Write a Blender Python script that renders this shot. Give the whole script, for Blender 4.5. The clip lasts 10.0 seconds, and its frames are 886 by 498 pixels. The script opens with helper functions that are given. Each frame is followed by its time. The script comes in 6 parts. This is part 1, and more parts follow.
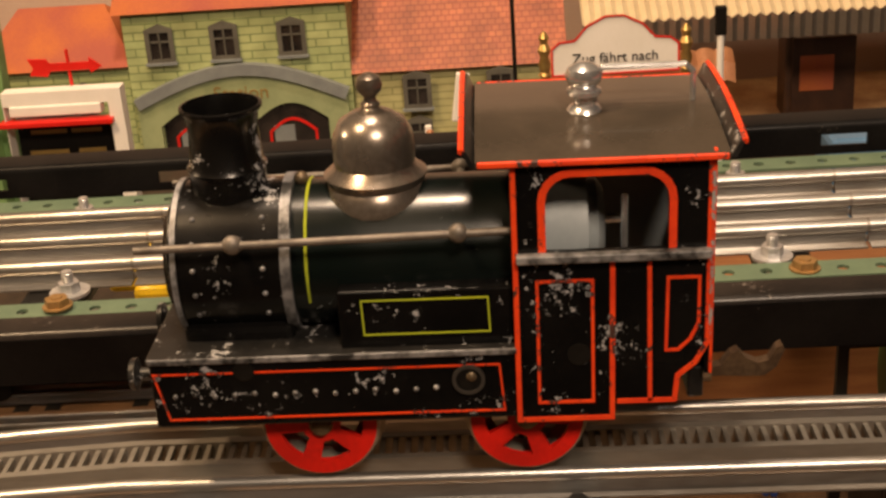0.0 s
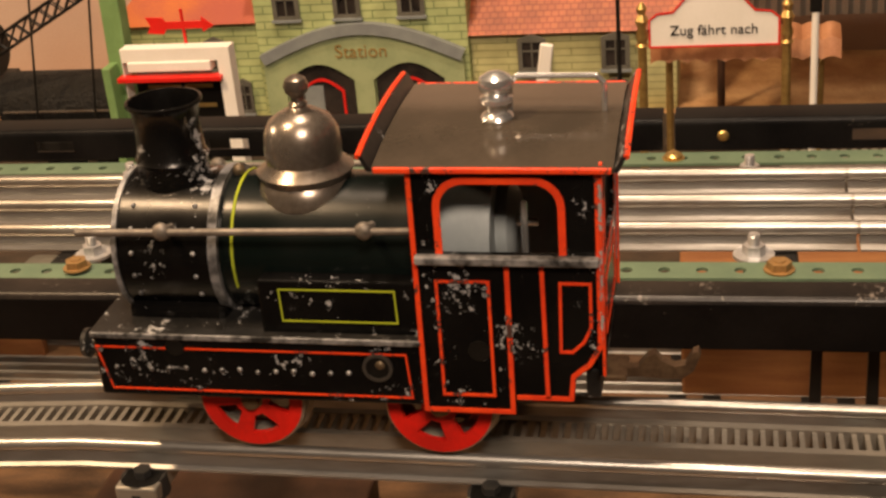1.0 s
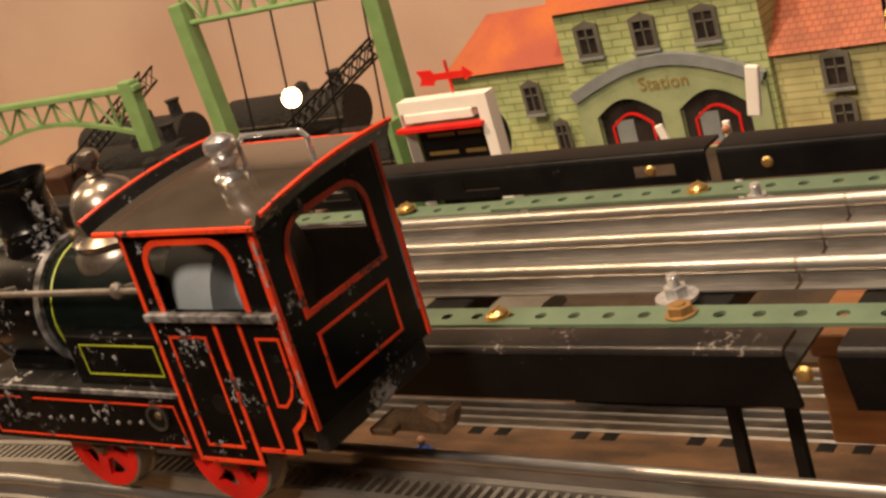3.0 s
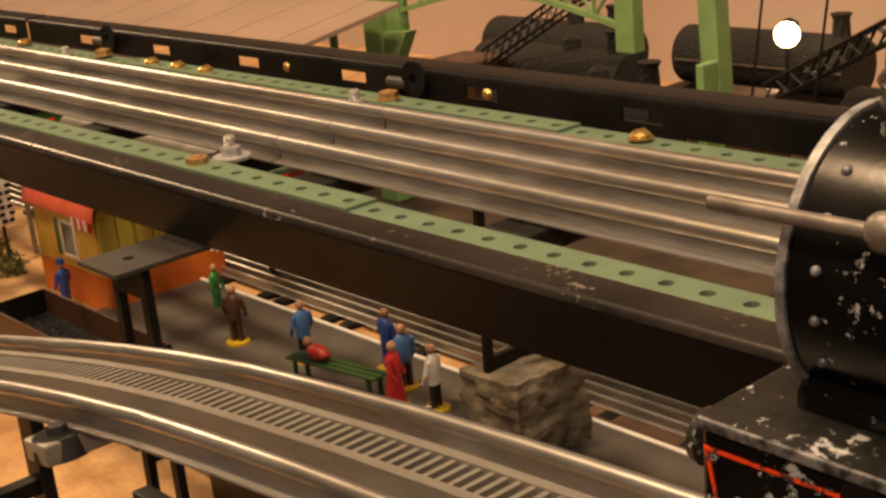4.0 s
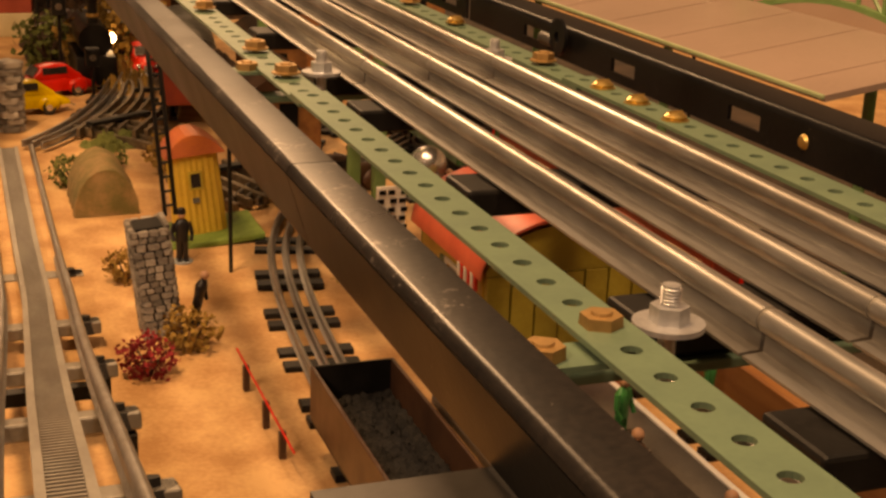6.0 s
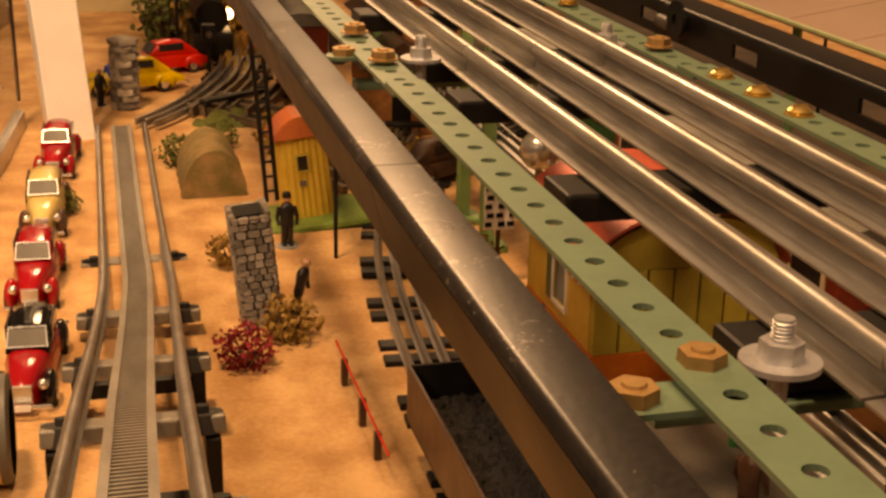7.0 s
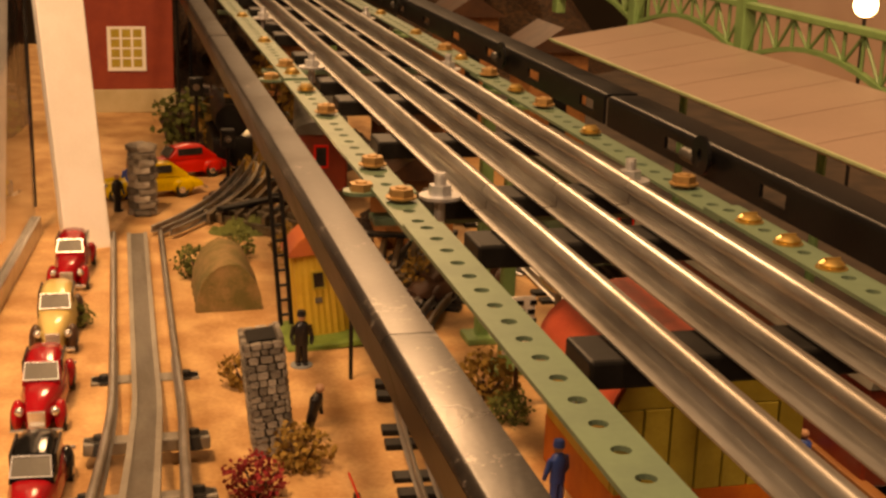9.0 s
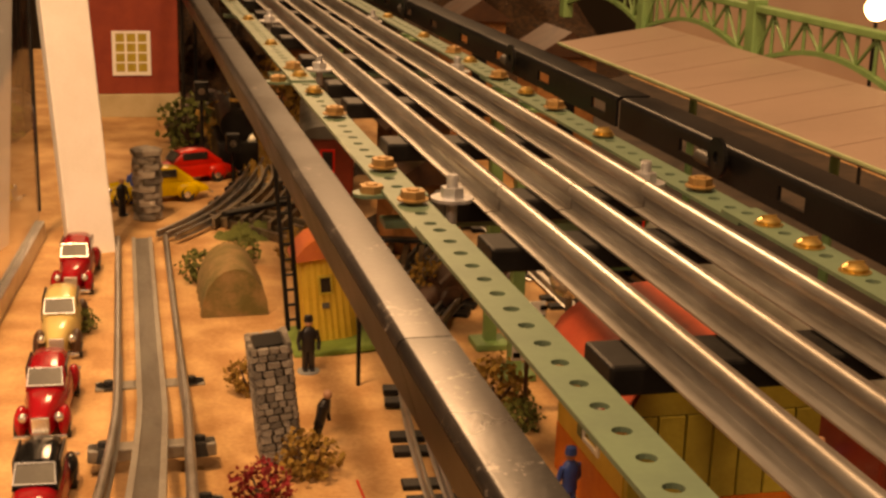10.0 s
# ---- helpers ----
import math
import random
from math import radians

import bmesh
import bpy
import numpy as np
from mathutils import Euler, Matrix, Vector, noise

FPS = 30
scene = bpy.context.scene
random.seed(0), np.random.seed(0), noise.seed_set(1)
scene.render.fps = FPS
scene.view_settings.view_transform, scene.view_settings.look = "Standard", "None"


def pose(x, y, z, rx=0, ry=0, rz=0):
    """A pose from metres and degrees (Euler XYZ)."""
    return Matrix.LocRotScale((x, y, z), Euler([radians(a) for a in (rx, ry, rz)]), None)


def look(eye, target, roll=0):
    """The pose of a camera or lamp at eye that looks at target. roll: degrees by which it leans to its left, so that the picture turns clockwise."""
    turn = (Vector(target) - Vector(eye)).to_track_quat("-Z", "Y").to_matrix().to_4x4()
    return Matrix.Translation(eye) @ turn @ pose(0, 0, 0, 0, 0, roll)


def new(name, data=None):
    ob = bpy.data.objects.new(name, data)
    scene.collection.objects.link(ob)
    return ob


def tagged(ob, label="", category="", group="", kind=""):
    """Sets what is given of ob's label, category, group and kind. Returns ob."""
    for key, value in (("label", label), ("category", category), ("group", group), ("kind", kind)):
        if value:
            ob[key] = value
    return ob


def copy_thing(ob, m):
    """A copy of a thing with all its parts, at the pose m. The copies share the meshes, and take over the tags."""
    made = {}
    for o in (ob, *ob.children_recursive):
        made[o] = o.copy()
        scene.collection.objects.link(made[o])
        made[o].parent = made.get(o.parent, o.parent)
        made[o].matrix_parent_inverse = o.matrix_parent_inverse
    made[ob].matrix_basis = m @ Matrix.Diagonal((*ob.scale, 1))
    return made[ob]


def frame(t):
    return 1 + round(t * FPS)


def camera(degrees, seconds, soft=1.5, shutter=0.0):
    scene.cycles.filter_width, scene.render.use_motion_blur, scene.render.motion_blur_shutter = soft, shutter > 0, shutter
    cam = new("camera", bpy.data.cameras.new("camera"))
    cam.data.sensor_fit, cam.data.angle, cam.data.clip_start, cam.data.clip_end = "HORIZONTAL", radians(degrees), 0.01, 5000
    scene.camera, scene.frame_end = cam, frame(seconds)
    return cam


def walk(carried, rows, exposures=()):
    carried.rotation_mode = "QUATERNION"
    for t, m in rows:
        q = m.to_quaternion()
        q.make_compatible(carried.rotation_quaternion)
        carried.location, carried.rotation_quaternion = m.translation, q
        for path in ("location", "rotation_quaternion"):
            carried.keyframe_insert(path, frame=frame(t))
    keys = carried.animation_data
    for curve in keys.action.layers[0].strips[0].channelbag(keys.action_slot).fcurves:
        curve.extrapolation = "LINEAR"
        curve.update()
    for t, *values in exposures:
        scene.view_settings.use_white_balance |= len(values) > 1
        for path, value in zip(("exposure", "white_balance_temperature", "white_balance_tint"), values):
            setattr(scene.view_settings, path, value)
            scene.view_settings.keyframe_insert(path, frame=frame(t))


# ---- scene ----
# The locomotive stands nose-down on the rack line; the first part of the walk is told from it.
LOCO = pose(-0.085, -0.41, 0.014, 0.9, 0, 0)
EARLY = [
    (0.0, (-0.334, 0.003, 0.181), (1.502, 0.088, -0.608), -3.2),
    (0.5, (-0.347, -0.047, 0.213), (1.433, 0.216, -0.661), -5.4),
    (1.0, (-0.337, -0.075, 0.197), (1.433, 0.308, -0.651), -4.4),
    (1.5, (-0.311, -0.126, 0.198), (1.388, 0.472, -0.671), -9.5),
    (2.0, (-0.299, -0.178, 0.182), (1.372, 0.588, -0.607), -12.2),
    (2.5, (-0.29, -0.214, 0.184), (1.326, 0.698, -0.562), -15.3),
    (3.0, (-0.253, -0.285, 0.165), (1.223, 0.89, -0.499), -16.4),
    (3.2, (-0.228, -0.311, 0.154), (1.166, 0.996, -0.436), -16.3),
]
PATH = [
    (4.3, (-0.2162, -0.3193, 0.1122), (0.9740, 1.1295, -0.5839), -3.29),
    (4.5, (-0.1960, -0.3010, 0.1123), (0.9781, 1.1429, -0.6201), -3.07),
    (5.0, (-0.1635, -0.2732, 0.1061), (0.8517, 1.3266, -0.5342), -0.00),
    (5.5, (-0.1320, -0.2421, 0.0971), (0.7159, 1.4686, -0.4982), 1.73),
    (6.0, (-0.1117, -0.2150, 0.0932), (0.5479, 1.5694, -0.5240), 2.02),
    (6.2, (-0.1044, -0.2084, 0.0929), (0.4660, 1.6015, -0.5389), 2.84),
    (7.5, (-0.0947, -0.1816, 0.0948), (0.3716, 1.6469, -0.5678), 1.12),
    (8.0, (-0.0938, -0.1733, 0.1003), (0.3720, 1.6767, -0.5003), 1.70),
    (8.5, (-0.0916, -0.1704, 0.1053), (0.3806, 1.6811, -0.4852), 1.30),
    (9.0, (-0.0911, -0.1720, 0.1064), (0.3727, 1.6970, -0.4336), 1.65),
    (9.5, (-0.0911, -0.1704, 0.1058), (0.3862, 1.6967, -0.4291), 1.50),
    (10.0, (-0.0919, -0.1634, 0.1028), (0.3675, 1.7095, -0.4276), 1.68),
]
cam = camera(36.0, 10.0, soft=2.7)
ROWS = [(t, LOCO @ look(e, g, r)) for t, e, g, r in EARLY] + [(t, look(e, g, r)) for t, e, g, r in PATH]
walk(cam, ROWS, exposures=[(0.0, -0.25, 7100, 18), (1.0, -0.12, 7000, 18), (3.2, -0.05, 6700, 17), (4.3, -0.3, 8000, 21), (6.0, -0.52, 9800, 28), (10.0, -0.6, 10400, 29)])

# ---- world and lights ----
world = bpy.data.worlds.new("room_light")
scene.world = world
world.use_nodes = True
world.node_tree.nodes["Background"].inputs[0].default_value = (1.0, 0.8, 0.6, 1)
world.node_tree.nodes["Background"].inputs[1].default_value = 0.002


def area_lamp(name, eye, target, size, watts, colour):
    d = bpy.data.lights.new(name, "AREA")
    d.shape, d.size, d.energy, d.color = "DISK", size, watts, colour
    ob = new(name, d)
    ob.matrix_world = look(eye, target)
    return ob


# Unseen fill lamps, added for the room's warm light; this one brightens the locomotive's side.
area_lamp("ceiling_lamp", (-1.0, -0.7, 1.05), (0.0, -0.4, 0), 0.3, 19, (1.0, 0.82, 0.62))
# Added fill from above, for the station front.
area_lamp("ceiling_lamp", (0.12, -0.35, 1.45), (0.25, -0.3, 0), 0.2, 17, (1.0, 0.8, 0.58))
# Added fill from front left, for the pillar and the sand.
area_lamp("ceiling_lamp", (-0.35, 0.2, 1.25), (-0.02, 0.75, -0.1), 0.16, 26, (1.0, 0.72, 0.42))
# Added fill from the north, for gloss on rails and girder tops.
area_lamp("ceiling_lamp", (0.25, 2.5, 1.3), (0.05, 0.3, 0), 0.45, 27, (1.0, 0.74, 0.46))
# ---- materials ----
def mat(name, c1, c2=None, rough=0.5, metal=0.0, scale=60.0, bump=0.0, fine=600.0, chips=None, chip_at=0.66, emit=None, spec=0.5, stretch=None, vary=0.0):
    """Two colours mixed by noise at two scales, with fine relief; chips: a third colour where the coat has come off."""
    m = bpy.data.materials.new(name)
    m.use_nodes = True
    nt = m.node_tree
    b = nt.nodes["Principled BSDF"]
    b.inputs["Metallic"].default_value = metal
    b.inputs["Specular IOR Level"].default_value = spec
    c2 = c2 or tuple(v * 0.7 for v in c1)
    tc = nt.nodes.new("ShaderNodeTexCoord")
    vec = tc.outputs["Object"]
    if stretch:
        mp = nt.nodes.new("ShaderNodeMapping")
        mp.inputs["Scale"].default_value = stretch
        nt.links.new(vec, mp.inputs[0])
        vec = mp.outputs[0]
    n1 = nt.nodes.new("ShaderNodeTexNoise")
    n1.inputs["Scale"].default_value, n1.inputs["Detail"].default_value = scale, 6
    n2 = nt.nodes.new("ShaderNodeTexNoise")
    n2.inputs["Scale"].default_value, n2.inputs["Detail"].default_value = fine, 3
    nt.links.new(vec, n1.inputs[0])
    nt.links.new(vec, n2.inputs[0])
    r1 = nt.nodes.new("ShaderNodeMapRange")
    r1.inputs[1].default_value, r1.inputs[2].default_value = 0.35, 0.65
    ad = nt.nodes.new("ShaderNodeMath")
    ad.operation = "MULTIPLY_ADD"
    ad.inputs[1].default_value, ad.inputs[2].default_value = 0.35, -0.17
    nt.links.new(n2.outputs[0], ad.inputs[0])
    sm = nt.nodes.new("ShaderNodeMath")
    nt.links.new(n1.outputs[0], sm.inputs[0])
    nt.links.new(ad.outputs[0], sm.inputs[1])
    nt.links.new(sm.outputs[0], r1.inputs[0])
    mx = nt.nodes.new("ShaderNodeMix")
    mx.data_type = "RGBA"
    mx.inputs[6].default_value, mx.inputs[7].default_value = (*c1, 1), (*c2, 1)
    nt.links.new(r1.outputs[0], mx.inputs[0])
    col = mx.outputs[2]
    rr = nt.nodes.new("ShaderNodeMapRange")
    rr.inputs[3].default_value, rr.inputs[4].default_value = max(rough - 0.1, 0.03), min(rough + 0.12, 1)
    nt.links.new(n1.outputs[0], rr.inputs[0])
    nt.links.new(rr.outputs[0], b.inputs["Roughness"])
    if chips:
        n3 = nt.nodes.new("ShaderNodeTexNoise")
        n3.inputs["Scale"].default_value, n3.inputs["Detail"].default_value, n3.inputs["Roughness"].default_value = 420, 6, 0.75
        nt.links.new(vec, n3.inputs[0])
        r3 = nt.nodes.new("ShaderNodeMapRange")
        r3.inputs[1].default_value, r3.inputs[2].default_value = chip_at, chip_at + 0.02
        n4 = nt.nodes.new("ShaderNodeTexNoise")
        n4.inputs["Scale"].default_value, n4.inputs["Detail"].default_value = 70, 4
        nt.links.new(vec, n4.inputs[0])
        w4 = nt.nodes.new("ShaderNodeMath")
        w4.operation = "MULTIPLY_ADD"
        w4.inputs[1].default_value, w4.inputs[2].default_value = 0.7, -0.35
        nt.links.new(n4.outputs[0], w4.inputs[0])
        s4 = nt.nodes.new("ShaderNodeMath")
        nt.links.new(n3.outputs[0], s4.inputs[0])
        nt.links.new(w4.outputs[0], s4.inputs[1])
        nt.links.new(s4.outputs[0], r3.inputs[0])
        m2 = nt.nodes.new("ShaderNodeMix")
        m2.data_type = "RGBA"
        m2.inputs[7].default_value = (*chips, 1)
        nt.links.new(r3.outputs[0], m2.inputs[0])
        nt.links.new(col, m2.inputs[6])
        col = m2.outputs[2]
    if vary:
        oi = nt.nodes.new("ShaderNodeObjectInfo")
        hv = nt.nodes.new("ShaderNodeHueSaturation")
        vr = nt.nodes.new("ShaderNodeMapRange")
        vr.inputs[3].default_value, vr.inputs[4].default_value = 1 - vary, 1 + vary
        nt.links.new(oi.outputs["Random"], vr.inputs[0])
        nt.links.new(vr.outputs[0], hv.inputs["Value"])
        nt.links.new(col, hv.inputs["Color"])
        col = hv.outputs[0]
    nt.links.new(col, b.inputs["Base Color"])
    if bump:
        bp = nt.nodes.new("ShaderNodeBump")
        bp.inputs["Strength"].default_value, bp.inputs["Distance"].default_value = 1.0, bump
        nt.links.new(sm.outputs[0], bp.inputs["Height"])
        nt.links.new(bp.outputs[0], b.inputs["Normal"])
    if emit:
        b.inputs["Emission Color"].default_value = (*emit[:3], 1)
        b.inputs["Emission Strength"].default_value = emit[3]
    return m


def brick_mat(name, c1, c2, mortar, width, height, rough=0.5, axes=(1, 2)):
    """Printed masonry courses on tinplate."""
    m = bpy.data.materials.new(name)
    m.use_nodes = True
    nt = m.node_tree
    b = nt.nodes["Principled BSDF"]
    b.inputs["Roughness"].default_value = rough
    tc = nt.nodes.new("ShaderNodeTexCoord")
    sp = nt.nodes.new("ShaderNodeSeparateXYZ")
    cb = nt.nodes.new("ShaderNodeCombineXYZ")
    nt.links.new(tc.outputs["Object"], sp.inputs[0])
    nt.links.new(sp.outputs[axes[0]], cb.inputs[0])
    nt.links.new(sp.outputs[axes[1]], cb.inputs[1])
    br = nt.nodes.new("ShaderNodeTexBrick")
    br.inputs["Color1"].default_value, br.inputs["Color2"].default_value, br.inputs["Mortar"].default_value = (*c1, 1), (*c2, 1), (*mortar, 1)
    br.inputs["Scale"].default_value = 1.0
    br.inputs["Mortar Size"].default_value = height * 0.09
    br.inputs["Brick Width"].default_value, br.inputs["Row Height"].default_value = width, height
    nt.links.new(cb.outputs[0], br.inputs[0])
    ns = nt.nodes.new("ShaderNodeTexNoise")
    ns.inputs["Scale"].default_value, ns.inputs["Detail"].default_value = 45, 5
    nt.links.new(tc.outputs["Object"], ns.inputs[0])
    mx = nt.nodes.new("ShaderNodeMix")
    mx.data_type, mx.blend_type = "RGBA", "OVERLAY"
    mx.inputs[0].default_value = 0.55
    nt.links.new(br.outputs[0], mx.inputs[6])
    nt.links.new(ns.outputs[0], mx.inputs[7])
    nt.links.new(mx.outputs[2], b.inputs["Base Color"])
    bp = nt.nodes.new("ShaderNodeBump")
    bp.inputs["Distance"].default_value = 0.0004
    nt.links.new(br.outputs[1], bp.inputs["Height"])
    bp.invert = True
    nt.links.new(bp.outputs[0], b.inputs["Normal"])
    return m


M = {}
M["black"] = mat("black_lacquer", (0.0025, 0.0025, 0.0025), (0.005, 0.0047, 0.0045), 0.24, 0, 40, 0.00008, chips=(0.36, 0.36, 0.37), chip_at=0.655, spec=0.28)
M["black_worn"] = mat("worn_black_lacquer", (0.008, 0.008, 0.008), (0.02, 0.019, 0.018), 0.35, 0, 60, 0.0001, chips=(0.36, 0.36, 0.36), chip_at=0.62)
M["edge_worn"] = mat("bare_worn_edge", (0.025, 0.025, 0.025), (0.34, 0.34, 0.35), 0.45, 0.4, 160, 0.0001)
M["green_boiler"] = mat("dark_green_lacquer", (0.0022, 0.005, 0.0045), (0.004, 0.0065, 0.006), 0.22, 0, 40, 0.00004, chips=(0.25, 0.27, 0.27), chip_at=0.72)
M["red"] = mat("orange_red_paint", (0.85, 0.07, 0.015), (0.7, 0.045, 0.012), 0.4, 0, 90, 0.0001, chips=(0.06, 0.03, 0.025), chip_at=0.59)
M["red_worn"] = mat("chipped_red_edge", (0.75, 0.06, 0.015), (0.5, 0.04, 0.015), 0.45, 0, 90, 0.0001, chips=(0.3, 0.3, 0.3), chip_at=0.52)
M["red_wheel"] = mat("red_wheel_enamel", (0.75, 0.02, 0.012), (0.55, 0.015, 0.01), 0.3, 0, 80, 0.0001)
M["yellow_line"] = mat("yellow_green_line", (0.42, 0.48, 0.03), (0.33, 0.4, 0.03), 0.4)
M["roof_grey"] = mat("olive_grey_roof", (0.055, 0.045, 0.035), (0.075, 0.06, 0.046), 0.13, 0.15, 50, 0.00005)
M["inner_grey"] = mat("grey_cab_inside", (0.3, 0.34, 0.36), (0.25, 0.29, 0.31), 0.5)
M["yard"] = mat("dark_brown_yard_board", (0.06, 0.037, 0.021), (0.025, 0.016, 0.01), 0.7, 0, 30, 0.0004)
M["board_brown"] = mat("brown_stained_board", (0.17, 0.09, 0.042), (0.06, 0.033, 0.017), 0.6, 0, 30, 0.0004, stretch=(3, 0.8, 3))
M["nickel"] = mat("tarnished_nickel", (0.34, 0.3, 0.26), (0.2, 0.165, 0.135), 0.27, 0.8, 50, 0.00003)
M["chrome"] = mat("bright_chrome", (0.8, 0.8, 0.8), (0.65, 0.65, 0.65), 0.24, 0.85)
M["steel"] = mat("grey_tin_rail", (0.5, 0.49, 0.47), (0.27, 0.25, 0.225), 0.35, 0.82, 90, 0.00002, stretch=(1, 0.15, 1))
M["steel_dull"] = mat("dull_tinplate", (0.34, 0.32, 0.28), (0.24, 0.22, 0.19), 0.42, 0.6, 70, 0.00008, stretch=(1, 0.2, 1))
M["zinc"] = mat("zinc_plated_bolt", (0.6, 0.6, 0.6), (0.48, 0.48, 0.49), 0.33, 0.65, 300)
M["brass"] = mat("aged_brass", (0.6, 0.41, 0.15), (0.45, 0.29, 0.1), 0.32, 0.8, 200)
M["tan_nut"] = mat("dull_brass_nut", (0.42, 0.25, 0.1), (0.3, 0.18, 0.07), 0.5, 0.6, 200)
M["mint"] = mat("mint_green_enamel", (0.12, 0.185, 0.12), (0.095, 0.15, 0.1), 0.38, 0, 60, 0.00006, chips=(0.1, 0.12, 0.08), chip_at=0.74)
M["girder"] = mat("black_girder_enamel", (0.005, 0.005, 0.0055), (0.011, 0.0105, 0.0105), 0.34, 0.0, 30, 0.00012, chips=(0.09, 0.08, 0.07), chip_at=0.74, spec=0.08)
# Chipped girder paint again, lightened to put the light from above into the colour.
M["girder_worn"] = mat("worn_girder_lit_top", (0.028, 0.023, 0.02), (0.01, 0.009, 0.0088), 0.3, 0.0, 24, 0.00012, chips=(0.16, 0.14, 0.125), chip_at=0.66, spec=0.3)
M["plate_grey"] = mat("dark_grey_plate", (0.06, 0.055, 0.05), (0.04, 0.036, 0.032), 0.45, 0.3, 60, 0.0001)
M["sleeper"] = mat("black_tin_sleeper", (0.006, 0.0055, 0.005), (0.013, 0.012, 0.011), 0.45, 0.0, 80, 0.0001, spec=0.2)
M["sand"] = mat("sandy_board", (0.6, 0.37, 0.175), (0.4, 0.21, 0.088), 0.85, 0, 34, 0.0012, fine=420)
M["wood"] = mat("orange_brown_wood", (0.32, 0.14, 0.05), (0.22, 0.085, 0.03), 0.5, 0, 30, 0.0003, stretch=(6, 0.7, 6))
M["platform"] = mat("grey_platform_paint", (0.11, 0.1, 0.088), (0.075, 0.068, 0.06), 0.5, 0, 30, 0.0002)
M["white"] = mat("white_paint", (0.86, 0.83, 0.78), (0.8, 0.77, 0.71), 0.5, 0, 40, 0.0001)
M["cream"] = mat("cream_tin", (0.66, 0.55, 0.36), (0.6, 0.48, 0.3), 0.5)
M["stone"] = mat("pale_grey_stone", (0.5, 0.45, 0.39), (0.2, 0.17, 0.14), 0.85, 0, 150, 0.0006, vary=0.55)
M["mortar"] = mat("dark_mortar", (0.06, 0.05, 0.04), (0.04, 0.032, 0.026), 0.9, 0, 150, 0.0004)
M["rock"] = mat("grey_rock", (0.25, 0.22, 0.165), (0.12, 0.1, 0.07), 0.9, 0, 70, 0.002)
M["wall_green"] = brick_mat("printed_green_masonry", (0.42, 0.47, 0.22), (0.36, 0.43, 0.2), (0.2, 0.26, 0.11), 0.02, 0.0064)
M["wall_tan"] = brick_mat("printed_tan_siding", (0.46, 0.44, 0.22), (0.42, 0.41, 0.2), (0.27, 0.27, 0.12), 0.05, 0.0058)
M["roof_tile"] = brick_mat("printed_roof_tiles", (0.46, 0.13, 0.05), (0.38, 0.1, 0.045), (0.25, 0.06, 0.03), 0.006, 0.004, axes=(1, 0))
M["roof_orange"] = mat("orange_red_tin_roof", (0.5, 0.14, 0.04), (0.36, 0.08, 0.05), 0.45, 0, 18)
M["portal"] = mat("pale_green_portal", (0.34, 0.4, 0.22), (0.27, 0.33, 0.18), 0.5, 0, 60)
M["portal_blue"] = mat("grey_blue_arch", (0.24, 0.27, 0.27), (0.19, 0.21, 0.22), 0.5)
M["frame_dark"] = mat("grey_window_frame", (0.13, 0.125, 0.105), (0.09, 0.085, 0.07), 0.5)
M["pane"] = mat("dark_window_pane", (0.015, 0.013, 0.013), (0.035, 0.028, 0.025), 0.12)
M["ink"] = mat("dark_ink", (0.004, 0.0035, 0.003), (0.007, 0.006, 0.005), 0.6, spec=0.15)
M["gold_ink"] = mat("gold_ink", (0.3, 0.2, 0.06), (0.25, 0.16, 0.05), 0.4)
M["sign_red"] = mat("bright_sign_red", (0.7, 0.02, 0.015), (0.6, 0.015, 0.01), 0.35)
M["green_iron"] = mat("leaf_green_iron", (0.19, 0.33, 0.13), (0.15, 0.27, 0.1), 0.45, 0, 60, 0.0001)
M["canopy"] = mat("rose_grey_canopy", (0.42, 0.3, 0.24), (0.34, 0.24, 0.19), 0.3, 0.25, 8, 0.0001)
M["copper"] = mat("copper_awning", (0.5, 0.24, 0.12), (0.36, 0.15, 0.07), 0.4, 0.3, 60)
M["yellow_hut"] = mat("yellow_tin", (0.62, 0.42, 0.07), (0.52, 0.33, 0.05), 0.4, 0, 60)
M["yellow_wall"] = mat("ochre_yellow_boards", (0.46, 0.36, 0.06), (0.36, 0.27, 0.04), 0.5, 0, 60, vary=0.12)
M["orange_wall"] = mat("orange_lower_wall", (0.62, 0.16, 0.02), (0.5, 0.1, 0.015), 0.45, 0, 60)
M["salmon"] = mat("salmon_red_roof", (0.62, 0.12, 0.07), (0.5, 0.085, 0.05), 0.4, 0, 50)
M["coal"] = mat("coal", (0.004, 0.0036, 0.0032), (0.01, 0.008, 0.006), 0.8, 0, 300, 0.003)
M["rust"] = mat("rusty_hook_steel", (0.17, 0.13, 0.08), (0.1, 0.07, 0.045), 0.45, 0.6, 150, 0.0001)
M["hook"] = mat("coppery_brown_hook", (0.2, 0.13, 0.075), (0.1, 0.06, 0.035), 0.4, 0.5, 150, 0.0001)
M["dull_rod"] = mat("dull_brown_nickel_rod", (0.2, 0.175, 0.15), (0.11, 0.095, 0.08), 0.48, 0.4, 140, 0.0001)
M["skin"] = mat("figure_flesh_paint", (0.55, 0.3, 0.18), None, 0.5)
M["blue"] = mat("blue_figure_paint", (0.03, 0.08, 0.35), (0.02, 0.06, 0.28), 0.4)
M["bluel"] = mat("light_blue_figure_paint", (0.07, 0.2, 0.5), None, 0.4)
M["redfig"] = mat("red_figure_paint", (0.5, 0.03, 0.03), None, 0.4)
M["greenfig"] = mat("green_figure_paint", (0.03, 0.25, 0.07), None, 0.4)
M["blackfig"] = mat("black_figure_paint", (0.012, 0.011, 0.012), None, 0.35)
